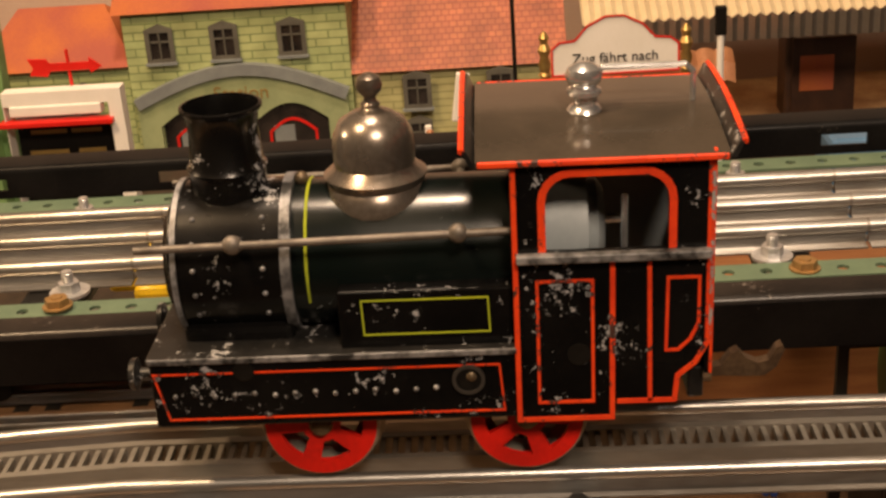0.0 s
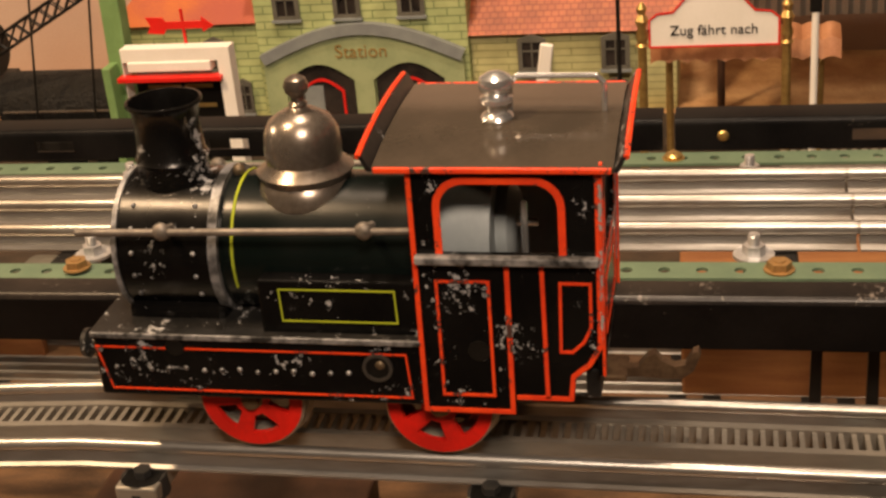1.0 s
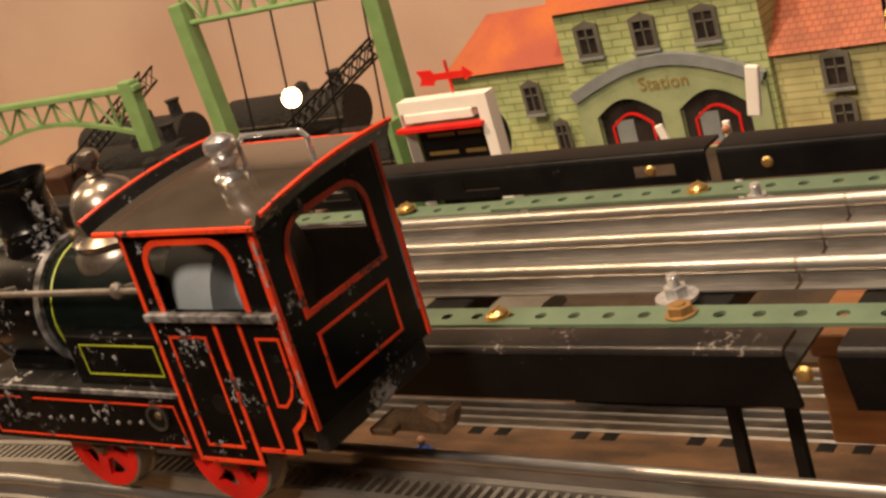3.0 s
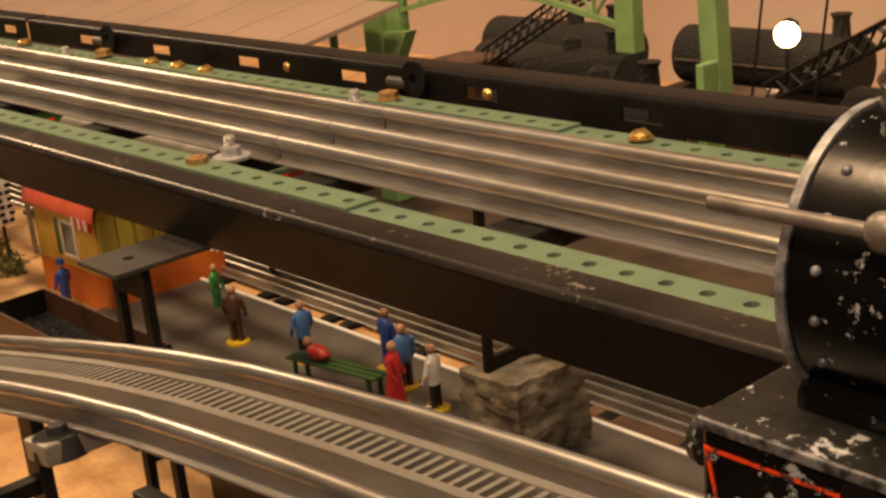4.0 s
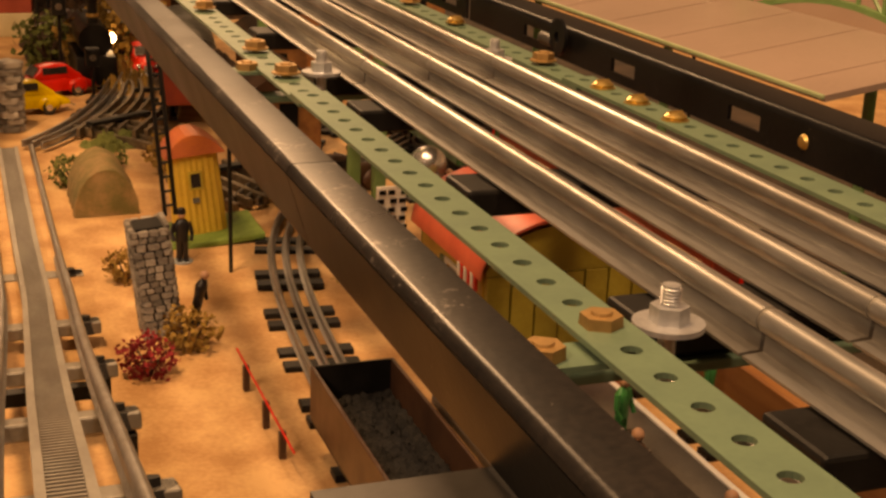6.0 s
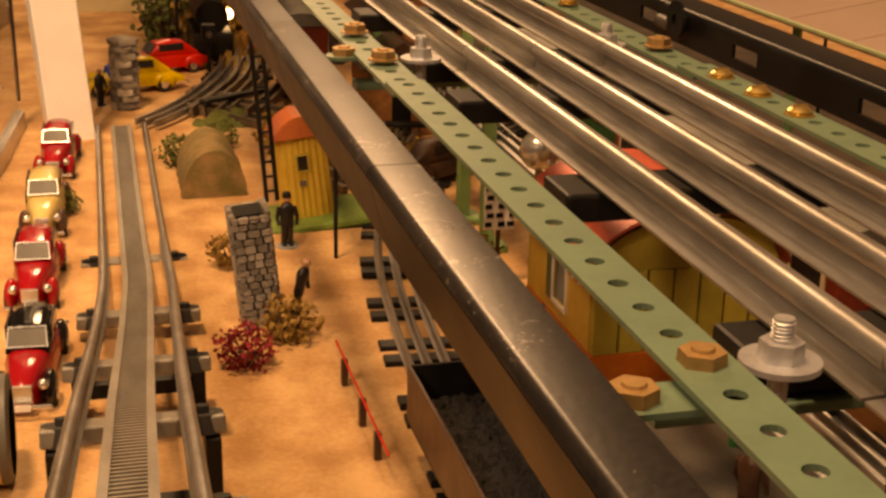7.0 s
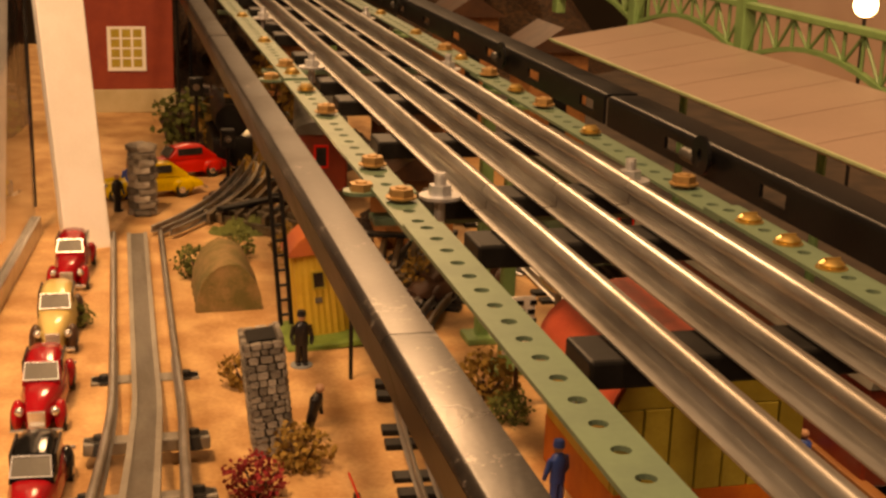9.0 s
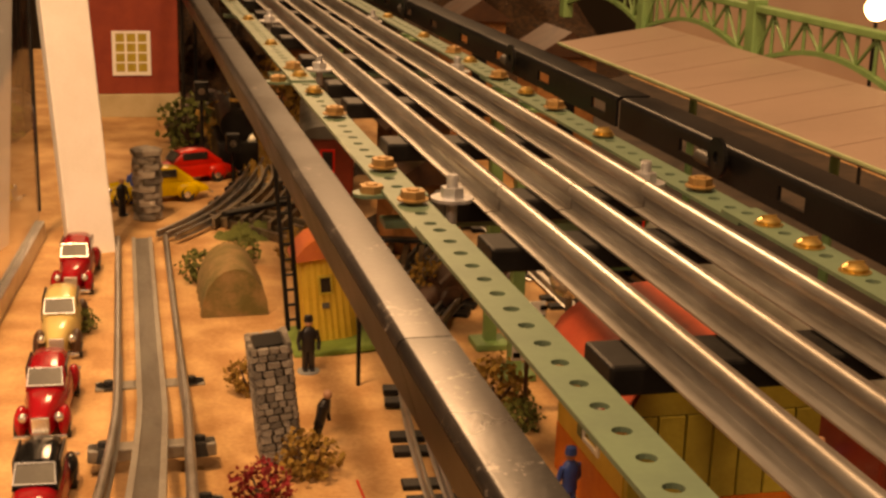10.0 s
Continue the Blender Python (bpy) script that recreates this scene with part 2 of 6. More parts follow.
M["base_y"] = mat("yellow_figure_base", (0.55, 0.36, 0.03), None, 0.45)
M["car_red"] = mat("dark_red_car_paint", (0.36, 0.012, 0.02), (0.3, 0.01, 0.016), 0.15)
M["car_black"] = mat("black_car_paint", (0.01, 0.01, 0.01), None, 0.12)
M["car_cream"] = mat("cream_yellow_car_paint", (0.68, 0.52, 0.22), (0.62, 0.46, 0.18), 0.18)
M["car_yellow"] = mat("yellow_car_paint", (0.75, 0.5, 0.03), None, 0.2)
M["tyre"] = mat("black_rubber", (0.015, 0.014, 0.013), None, 0.7)
M["bush_y"] = mat("ochre_moss", (0.3, 0.18, 0.04), (0.18, 0.1, 0.02), 0.9, 0, 200)
M["bush_r"] = mat("crimson_moss", (0.26, 0.015, 0.02), (0.16, 0.008, 0.012), 0.9, 0, 200)
M["bush_g"] = mat("olive_moss", (0.12, 0.14, 0.03), (0.07, 0.08, 0.02), 0.9, 0, 200)
M["heap_brown"] = mat("dark_brown_moss", (0.075, 0.035, 0.013), (0.022, 0.012, 0.006), 0.95, 0, 60, 0.003, fine=300)
M["mossy"] = mat("mossy_brown_shell", (0.24, 0.15, 0.065), (0.12, 0.1, 0.03), 0.9, 0, 90, 0.001)
M["grass_pad"] = mat("grassy_green_base", (0.16, 0.25, 0.05), (0.1, 0.17, 0.03), 0.7, 0, 120, 0.0006)
M["brown_tin"] = mat("brown_tin", (0.07, 0.032, 0.018), (0.04, 0.018, 0.011), 0.4, 0, 60)
M["maroon"] = mat("maroon_coach_tin", (0.2, 0.03, 0.015), (0.14, 0.02, 0.012), 0.35, 0, 60)
M["house_red"] = mat("brick_red_house", (0.3, 0.05, 0.025), (0.24, 0.035, 0.02), 0.6, 0, 60)
M["house_cream"] = mat("cream_house_base", (0.5, 0.42, 0.26), (0.44, 0.36, 0.21), 0.6)
M["wall_room"] = mat("beige_room_wall", (0.1, 0.07, 0.045), (0.08, 0.055, 0.035), 0.85, 0, 3)
M["ceiling"] = mat("tan_ceiling", (0.16, 0.12, 0.085), (0.13, 0.1, 0.07), 0.9, 0, 3)
M["carpet"] = mat("brown_room_floor", (0.09, 0.06, 0.04), (0.065, 0.04, 0.028), 0.9, 0, 8)
M["backdrop"] = mat("rose_beige_backdrop", (0.5, 0.38, 0.31), (0.42, 0.3, 0.24), 0.8, 0, 4)
M["alu"] = mat("brushed_aluminium", (0.6, 0.58, 0.55), (0.5, 0.48, 0.45), 0.35, 1.0, 60)
M["green_tin"] = mat("dark_green_tin", (0.03, 0.09, 0.03), (0.02, 0.06, 0.02), 0.3, 0, 50)
M["blue_tin"] = mat("blue_tin", (0.09, 0.2, 0.34), (0.07, 0.16, 0.28), 0.4)
M["bulb"] = mat("lit_bulb", (1, 0.85, 0.6), None, 0.3, emit=(1.0, 0.72, 0.38, 30))
M["bulb_red"] = mat("lit_red_lamp", (1, 0.1, 0.08), None, 0.3, emit=(1.0, 0.05, 0.03, 10))
glass = bpy.data.materials.new("clear_glass")
glass.use_nodes = True
glass.node_tree.nodes["Principled BSDF"].inputs["Transmission Weight"].default_value = 1.0
glass.node_tree.nodes["Principled BSDF"].inputs["Roughness"].default_value = 0.02
M["glass"] = glass


# ---- mesh helpers ----
def part(name, bm, material, parent=None, label="", smooth=False):
    """Links a bmesh as one mesh object, under a thing or a part."""
    me = bpy.data.meshes.new(name)
    bmesh.ops.recalc_face_normals(bm, faces=bm.faces)
    bm.to_mesh(me)
    bm.free()
    for k in material if isinstance(material, (list, tuple)) else [material]:
        me.materials.append(M[k])
    if smooth:
        for p in me.polygons:
            p.use_smooth = True
        me.set_sharp_from_angle(angle=radians(38))
    ob = new(name, me)
    if parent:
        ob.parent = parent
    if label:
        ob["label"] = label
    return ob


def thing(name, m, label, category, group="", kind=""):
    e = new(name)
    e.empty_display_size = 0.01
    e.matrix_world = m
    return tagged(e, label, category, group, kind)


def box(bm, c, s, bevel=0.0, m=None, mi=0):
    r = bmesh.ops.create_cube(bm, size=1.0, matrix=(m or Matrix()) @ Matrix.Translation(c) @ Matrix.Diagonal((*s, 1)))
    vs = r["verts"]
    for f in {f for v in vs for f in v.link_faces}:
        f.material_index = mi
    if bevel:
        es = list({e for v in vs for e in v.link_edges})
        bmesh.ops.bevel(bm, geom=es, offset=bevel, segments=2, affect="EDGES", profile=0.5)
    return bm


def rod(bm, a, b, r1, r2=None, seg=12, mi=0):
    a, b = Vector(a), Vector(b)
    d = b - a
    m = Matrix.Translation((a + b) / 2) @ d.to_track_quat("Z", "Y").to_matrix().to_4x4()
    r = bmesh.ops.create_cone(bm, cap_ends=True, segments=seg, radius1=r1, radius2=r1 if r2 is None else r2, depth=d.length, matrix=m)
    for f in {f for v in r["verts"] for f in v.link_faces}:
        f.material_index = mi
    return bm


def lathe(bm, prof, m=None, seg=24, mi=0, closed=False):
    """Turns (radius, height) rows round z."""
    m = m or Matrix()
    rings = [[bm.verts.new(m @ Vector((r * math.cos(k * math.tau / seg), r * math.sin(k * math.tau / seg), z))) for k in range(seg)] for r, z in prof]
    for a, b in zip(rings, rings[1:] + rings[:1] if closed else rings[1:]):
        for k in range(seg):
            bm.faces.new((a[k], a[(k + 1) % seg], b[(k + 1) % seg], b[k])).material_index = mi
    if closed:
        return bm
    bm.faces.new(rings[0][::-1]).material_index = mi
    bm.faces.new(rings[-1]).material_index = mi
    return bm


def ball(bm, c, r, seg=12, mi=0, s=(1, 1, 1)):
    q = bmesh.ops.create_uvsphere(bm, u_segments=seg, v_segments=max(6, seg // 2), radius=r, matrix=Matrix.Translation(c) @ Matrix.Diagonal((*s, 1)))
    for f in {f for v in q["verts"] for f in v.link_faces}:
        f.material_index = mi
    return bm


def sweep(bm, pts, prof, closed=True, mi=0):
    """Carries a profile of (across, up) along points that run mainly along y."""
    rings = []
    for i, p in enumerate(pts):
        p = Vector(p)
        d = (Vector(pts[min(i + 1, len(pts) - 1)]) - Vector(pts[max(i - 1, 0)])).normalized()
        side = d.cross(Vector((0, 0, 1))).normalized()
        up = side.cross(d)
        rings.append([bm.verts.new(p + side * u + up * v) for u, v in prof])
    n = len(prof)
    for a, b in zip(rings, rings[1:]):
        for k in range(n if closed else n - 1):
            bm.faces.new((a[k], a[(k + 1) % n], b[(k + 1) % n], b[k])).material_index = mi
    if closed:
        bm.faces.new(rings[0][::-1]).material_index = mi
        bm.faces.new(rings[-1]).material_index = mi
    return bm


def plate(bm, outer, holes, thick, m):
    """A sheet with openings, in the (u, v) plane of m, thick along w."""
    edges = []
    for loop in (outer, *holes):
        vs = [bm.verts.new((u, v, 0)) for u, v in loop]
        edges += [bm.edges.new((vs[i], vs[(i + 1) % len(vs)])) for i in range(len(vs))]
    g = bmesh.ops.triangle_fill(bm, edges=edges, use_beauty=True)
    fs = [f for f in g["geom"] if isinstance(f, bmesh.types.BMFace)]
    ex = bmesh.ops.extrude_face_region(bm, geom=fs)
    vs2 = [v for v in ex["geom"] if isinstance(v, bmesh.types.BMVert)]
    bmesh.ops.translate(bm, verts=vs2, vec=(0, 0, thick))
    allv = {v for f in fs for v in f.verts} | set(vs2)
    bmesh.ops.transform(bm, matrix=m, verts=list(allv))
    return bm


def lining(bm, loop, w, thick, m, closed=True):
    """A painted line with mitred corners along a loop of (u, v) points."""
    n = len(loop)
    pts = [Vector(p) for p in loop]
    ins, outs = [], []
    for i in range(n):
        a = pts[i - 1] if (closed or i > 0) else pts[i] * 2 - pts[i + 1]
        b = pts[(i + 1) % n] if (closed or i < n - 1) else pts[i] * 2 - pts[i - 1]
        d1, d2 = (pts[i] - a).normalized(), (b - pts[i]).normalized()
        n1, n2 = Vector((-d1.y, d1.x)), Vector((-d2.y, d2.x))
        q = (n1 + n2).normalized()
        k = w / 2 / max(q.dot(n1), 0.4)
        ins.append(pts[i] + q * k)
        outs.append(pts[i] - q * k)
    V = [[bm.verts.new(m @ Vector((*p, z))) for p in ring] for ring in (ins, outs) for z in (0, thick)]
    i0, i1, o0, o1 = V
    for i in range(n if closed else n - 1):
        j = (i + 1) % n
        bm.faces.new((i1[i], i1[j], o1[j], o1[i]))
        bm.faces.new((i0[i], i0[j], i1[j], i1[i]))
        bm.faces.new((o0[i], o1[i], o1[j], o0[j]))
    return bm


def arch(x0, x1, z0, z1, r, n=6):
    """An opening with rounded upper corners."""
    pts = [(x0, z0), (x1, z0)]
    pts += [(x1 - r + r * math.cos(a), z1 - r + r * math.sin(a)) for a in np.linspace(0, math.pi / 2, n)]
    pts += [(x0 + r + r * math.cos(a), z1 - r + r * math.sin(a)) for a in np.linspace(math.pi / 2, math.pi, n)]
    return pts


B = bmesh.new
SIDE = Matrix(((0, 0, -1, 0), (1, 0, 0, 0), (0, 1, 0, 0), (0, 0, 0, 1)))  # u along y, v up, w towards -x
BACK = Matrix(((1, 0, 0, 0), (0, 0, -1, 0), (0, 1, 0, 0), (0, 0, 0, 1)))  # u along x, v up, w towards -y


def T(x, y, z):
    return Matrix.Translation((x, y, z))
# ---- the room and the ground of the layout ----
GZ = -0.158


def slab(name, c, s, material, label, category="", kind="structure", bevel=0.0):
    ob = part(name, box(B(), (0, 0, 0), s, bevel), material)
    ob.location = c
    return tagged(ob, label, category or name, kind=kind)


slab("floor", (0.2, 0.4, -0.95), (7, 7, 0.1), "carpet", "brown floor of the exhibition room")
slab("ceiling", (0.2, 0.4, 1.95), (7, 7, 0.1), "ceiling", "plain tan ceiling of the room")
for nm, c, s in (("wall_north", (0.2, 3.95, 0.5), (7, 0.1, 3)), ("wall_south", (0.2, -3.15, 0.5), (7, 0.1, 3)), ("wall_east", (3.75, 0.4, 0.5), (0.1, 7, 3)), ("wall_west", (-3.35, 0.4, 0.5), (0.1, 7, 3))):
    slab(nm, c, s, "wall_room", "plain beige wall of the room", "wall")
gb = B()
bmesh.ops.create_grid(gb, x_segments=60, y_segments=120, size=0.5)
for v in gb.verts:
    v.co.x, v.co.y = v.co.x * 1.35 + 0.45, v.co.y * 2.9 + 0.45
    v.co.z = 0.0016 * noise.noise(Vector((v.co.x * 14, v.co.y * 14, 0))) + 0.0008 * noise.noise(Vector((v.co.x * 60, v.co.y * 60, 3)))
ground = part("ground", gb, "sand", smooth=True)
ground.location = (0, 0, GZ)
tagged(ground, "sandy orange-brown ground of the model layout", "ground", kind="structure")
slab("layout_board", (0.45, 0.45, GZ - 0.035), (1.36, 2.92, 0.06), "wood", "brown wooden baseboard under the layout", "baseboard")
for lx in (-0.15, 1.05):
    for ly in (-0.9, 0.45, 1.8):
        tl = part("table_leg", box(B(), (0, 0, 0.34), (0.06, 0.06, 0.678), 0.004), "wood")
        tl.location = (lx, ly, -0.901)
        tagged(tl, "plain brown wooden leg under the layout board", "table leg", "layout legs", "structure")
slab("yard", (0.42, 0.3, GZ - 0.001), (0.34, 2.6, 0.008), "yard", "dark brown board of the station yard", "yard")
slab("yard_board", (0.02, -0.5, GZ - 0.001), (0.42, 1.0, 0.008), "board_brown", "brown stained board under the rack line", "yard")
slab("backdrop", (0.76, 0.4, 0.12), (0.02, 3.0, 0.6), "backdrop", "rose-beige plain backdrop behind the layout", "backdrop")

# ---- the elevated line: girders, perforated strips, three-rail track ----
Y_A, Y_B = -1.0033, 1.75
PITCH = 0.0127


def strip_mesh(n, w=0.0124, th=0.0012, r=0.0021):
    """A flat strip with n round holes and rounded ends."""
    verts, faces = [], []

    def ring(y, z):
        k = len(verts)
        for i in range(12):
            a = math.tau * i / 12 + math.tau / 24
            verts.append((r * math.cos(a), y + r * math.sin(a), z))
        return k

    def frame_ring(y, z):
        k = len(verts)
        h = PITCH / 2
        for i in range(12):
            a = math.tau * i / 12 + math.tau / 24
            cx, cy = math.cos(a), math.sin(a)
            s = min((w / 2) / max(abs(cx), 1e-6), h / max(abs(cy), 1e-6))
            verts.append((math.copysign(w / 2, cx), y + math.copysign(h, cy), z) if i % 3 == 1 else (cx * s, y + cy * s, z))
        return k

    for j in range(n):
        y = j * PITCH
        a, b, c, d = ring(y, 0), frame_ring(y, 0), ring(y, -th), frame_ring(y, -th)
        for i in range(12):
            k = (i + 1) % 12
            faces += [(a + i, b + i, b + k, a + k), (c + i, c + k, d + k, d + i), (a + i, a + k, c + k, c + i)]
            joint = (i in (1, 2, 3) and j < n - 1) or (i in (7, 8, 9) and j > 0)
            if not joint:
                faces.append((b + i, d + i, d + k, b + k))
    me = bpy.data.meshes.new("perforated_strip")
    me.from_pydata(verts, [], faces)
    wb = bmesh.new()
    wb.from_mesh(me)
    bmesh.ops.remove_doubles(wb, verts=wb.verts[:], dist=0.00002)
    bmesh.ops.recalc_face_normals(wb, faces=wb.faces[:])
    wb.to_mesh(me)
    wb.free()
    me.materials.append(M["mint"])
    me.update()
    return me


HOLES = 25
STRIP = strip_mesh(HOLES)
for x, off, nm in ((0.0, 0.0, "near"), (0.103, 0.0088, "far")):
    y = Y_A + off
    k = 0
    while y < Y_B:
        ob = new("perforated_strip", STRIP)
        ob.location = (x, y, 0.0 + (0.0012 if k % 2 else 0.0))
        tagged(ob, "mint green perforated metal strip along the bridge", "metal strip", "bridge strips")
        y += PITCH * (HOLES - 1)
        k += 1


def nut(bm, c, r=0.0042, h=0.0035, mi=0):
    rod(bm, c, (c[0], c[1], c[2] + h), r, r * 0.96, 6, mi)
    rod(bm, (c[0], c[1], c[2] + h), (c[0], c[1], c[2] + h + 0.0006), r * 0.5, r * 0.45, 10, mi)


nb = B()
lathe(nb, [(0.0052, 0), (0.0052, 0.0006), (0.003, 0.0007)], seg=16)
nut(nb, (0, 0, 0.0006), 0.0043, 0.0026)
NUT = part("hex_nut", nb, "tan_nut")
NUT.location = (0, 0, 0.0003)
tagged(NUT, "dull brass hexagon nut screwed on the green strip", "nut", "nuts on the bridge")
nb = B()
lathe(nb, [(0.0035, 0), (0.0038, 0.0012), (0.0022, 0.0024), (0.0015, 0.0025)], seg=12)
lathe(nb, [(0.0046, -0.0004), (0.0046, 0.0001), (0.003, 0.0002)], seg=14)
box(nb, (0, 0, 0.0026), (0.005, 0.0008, 0.0004))
SCREW = part("brass_screw", nb, "brass", smooth=True)
SCREW.location = (0, 0.478, 0.0014)
tagged(SCREW, "shiny brass cheese-head screw in the green strip", "screw", "screws on the bridge")
for y in (-0.762, -0.508, -0.254, 0.254, 0.305, 0.415, 0.556):
    copy_thing(NUT, T(0, y, 0.0014))
for y in (-0.7, -0.44, 0.53, 0.66, 0.8, 0.95):
    copy_thing(SCREW, T(0, y, 0.0014))
for y in (0.262, 0.016, 0.425, 0.52, 0.62):
    copy_thing(NUT, T(0.103, y, 0.0014))
for y in (-0.9, -0.66, -0.6, -0.47, -0.33, -0.12, 0.158, 0.184, 0.21, 0.36, 0.47, 0.58, 0.7, 0.82):
    copy_thing(SCREW, T(0.103, y, 0.0014))
bolt = thing("washer_bolt", T(0.0145, 0.0, -0.0005), "zinc-plated bolt with a broad washer beside the strip", "bolt", "washer bolts")
part("washer", lathe(B(), [(0.0071, 0), (0.0071, 0.0011), (0.0034, 0.0011)], seg=28), "zinc", bolt, smooth=True)
wb = B()
nut(wb, (0, 0, 0.0011), 0.004, 0.0034)
part("nut", wb, "zinc", bolt)
wb = B()
rod(wb, (0, 0, -0.008), (0, 0, 0.0086), 0.0018, seg=14)
for k in range(5):
    lathe(wb, [(0.0017, 0), (0.0021, 0.0003), (0.0017, 0.0006)], T(0, 0, 0.0048 + k * 0.0007), 12)
part("threaded_rod", wb, "zinc", bolt, smooth=True)
for x, y in ((0.0145, -0.762), (0.0145, -0.5), (0.0145, -0.254), (0.0145, 0.26), (0.0145, 0.56), (0.0145, 0.8), (0.088, -0.5), (0.088, -0.24), (0.088, 0.019), (0.088, 0.275), (0.088, 0.55), (0.088, 0.8)):
    copy_thing(bolt, T(x, y, -0.0005))

# The two dark edge girders: folded angles with slots in the outer face.


def girder(y0, y1, x, flip, label, zb, slots, material):
    g = thing("edge_girder", T(x, y0, 0), label, "girder", "dark girders")
    L = y1 - y0
    n = int(L / 0.085)
    holes = [[(0.014 + k * 0.085, -0.0006), (0.033 + k * 0.085, -0.0006), (0.033 + k * 0.085, 0.0044), (0.014 + k * 0.085, 0.0044)] for k in range(n)] if slots else []
    zt, w = 0.0072, 0.0105 if not slots else 0.0145
    s = -1 if flip else 1
    b = plate(B(), [(0, zb), (L, zb), (L, zt), (0, zt)], holes, 0.0014, SIDE if slots else SIDE @ T(0, zt, 0) @ Matrix.Rotation(0.3, 4, "X") @ T(0, -zt, 0))
    part("web", b, "girder", g)
    fl = [(0, 0.0)] + [(0.0022 * (1 - math.cos(a)) - 0.0014, 0.0024 * math.sin(a)) for a in np.linspace(0, math.pi / 2, 5)] + [(w, 0.0024), (w, 0.001), (0.001, 0.001)]
    fb = B()
    sweep(fb, [(0, 0, zt), (0, L, zt)], [(s * u, v) for u, v in fl])
    part("flange", fb, material, g, smooth=True)
    return g


# Near girder: the flange gets the lightened paint as its lit top, the web stays black.
for y0, y1, zlow in ((-1.0, -0.57, -0.0125), (-0.555, 0.0985, -0.0125), (0.099, 0.62, -0.0125), (0.622, 1.75, -0.0125)):
    girder(y0, y1, -0.0355, False, "dark enamelled angle girder, worn top coloured lighter for the light on it", zlow, False, "girder_worn")
for y0, y1 in ((-1.0, -0.47), (-0.465, 0.4), (0.405, 1.75)):
    girder(y0, y1, 0.1265, False, "long dark slotted girder with a rounded top", -0.0042, True, "girder")

lug = thing("girder_lug", T(0.1215, 0.288, 0.006), "dark round eye lug bolted to the far girder", "lug", "girder lugs")
lb = B()
ring_o = [(0.0075 * math.cos(a), 0.0075 * math.sin(a)) for a in np.linspace(0, math.tau, 24, endpoint=False)]
ring_i = [(0.0024 * math.cos(a), 0.0024 * math.sin(a)) for a in np.linspace(0, math.tau, 12, endpoint=False)]
plate(lb, ring_o, [ring_i], 0.0014, SIDE)
part("eye_plate", lb, "girder", lug)
lb = B()
rod(lb, (0.0005, 0.006, -0.003), (0.0005, 0.018, -0.003), 0.0026, seg=12)
part("pivot_bolt", lb, "plate_grey", lug, smooth=True)
for y in (-0.88, 0.02, 0.56, 0.85):
    copy_thing(lug, T(0.1215, y, 0.006))

# Three-rail tinplate track on the bridge, in sections with black sleepers.
RAILX = (0.029, 0.0535, 0.079)
RP = [(-0.0056, -0.0030), (-0.0056, -0.0024), (-0.0012, -0.0021), (-0.0010, 0.0014)]
RP += [(0.0027 * math.cos(a), 0.0037 + 0.0027 * math.sin(a)) for a in np.linspace(radians(215), radians(-35), 14)]
RP += [(0.0010, 0.0014), (0.0012, -0.0021), (0.0056, -0.0024), (0.0056, -0.0030)]
SEC = 0.262
rail_mesh = None
for k in range(11):
    y = -1.06 + k * SEC
    tr = thing("track_section", T(0, y, 0), "straight tinplate three-rail track section on the bridge", "track", "bridge track sections")
    for x in RAILX:
        if rail_mesh is None:
            r = part("rail", sweep(B(), [(0, 0.0006, 0), (0, SEC - 0.0006, 0)], RP), "steel", tr, smooth=True)
            rail_mesh = r.data
        else:
            r = new("rail", rail_mesh)
            r.parent = tr
        r.location = (x, 0, 0)
    for u in (0.03, 0.131, 0.232):
        sb = B()
        box(sb, (0.054, u, -0.0075), (0.078, 0.019, 0.0075), 0.001)
        sl = part("sleeper", sb, "sleeper", tr)
        for x in RAILX:
            part("rail_clip", box(B(), (x + 0.006, u, -0.0023), (0.007, 0.008, 0.003), 0.0006), "sleeper", sl)
    for x in RAILX:
        pb = B()
        rod(pb, (x, -0.008, 0.0038), (x, 0.008, 0.0038), 0.0025, seg=10)
        part("joint_pin", pb, "steel_dull", tr, smooth=True)

# Cross ties and legs of the bridge.
for y in (-0.75, -0.26, 0.0, 0.27, 0.62, 0.95, 1.3):
    cb = B()
    box(cb, (0.0515, 0, -0.013), (0.112, 0.0105, 0.0025), 0.0005)
    ob = part("cross_tie", cb, "mint")
    ob.location = (0, y + 0.012, 0)
    tagged(ob, "green metal cross tie under the bridge track", "cross tie", "bridge cross ties")
TAB = None
for tx, y in ((-0.0115, -0.51), (-0.0115, -0.256), (-0.0115, -0.006), (-0.006, 0.278), (-0.008, 0.53)):
    if TAB is None:
        TAB = thing("strip_tab", T(tx, y, -0.0014), "short green tab with a brass nut beside the strip", "metal tab", "strip tabs")
        tb = B()
        tipo = [(0.0155, -0.0055), (0.0155, 0.0055)] + [(-0.004 + 0.0055 * math.cos(a), 0.0055 * math.sin(a)) for a in np.linspace(math.pi / 2, 1.5 * math.pi, 9)]
        plate(tb, tipo, [], 0.0012, T(0, 0, -0.0012))
        part("tab_plate", tb, "mint", TAB)
        tb = B()
        nut(tb, (-0.003, 0, 0), 0.0044, 0.0026)
        part("nut", tb, "tan_nut", TAB)
    else:
        copy_thing(TAB, T(tx, y, -0.0014))
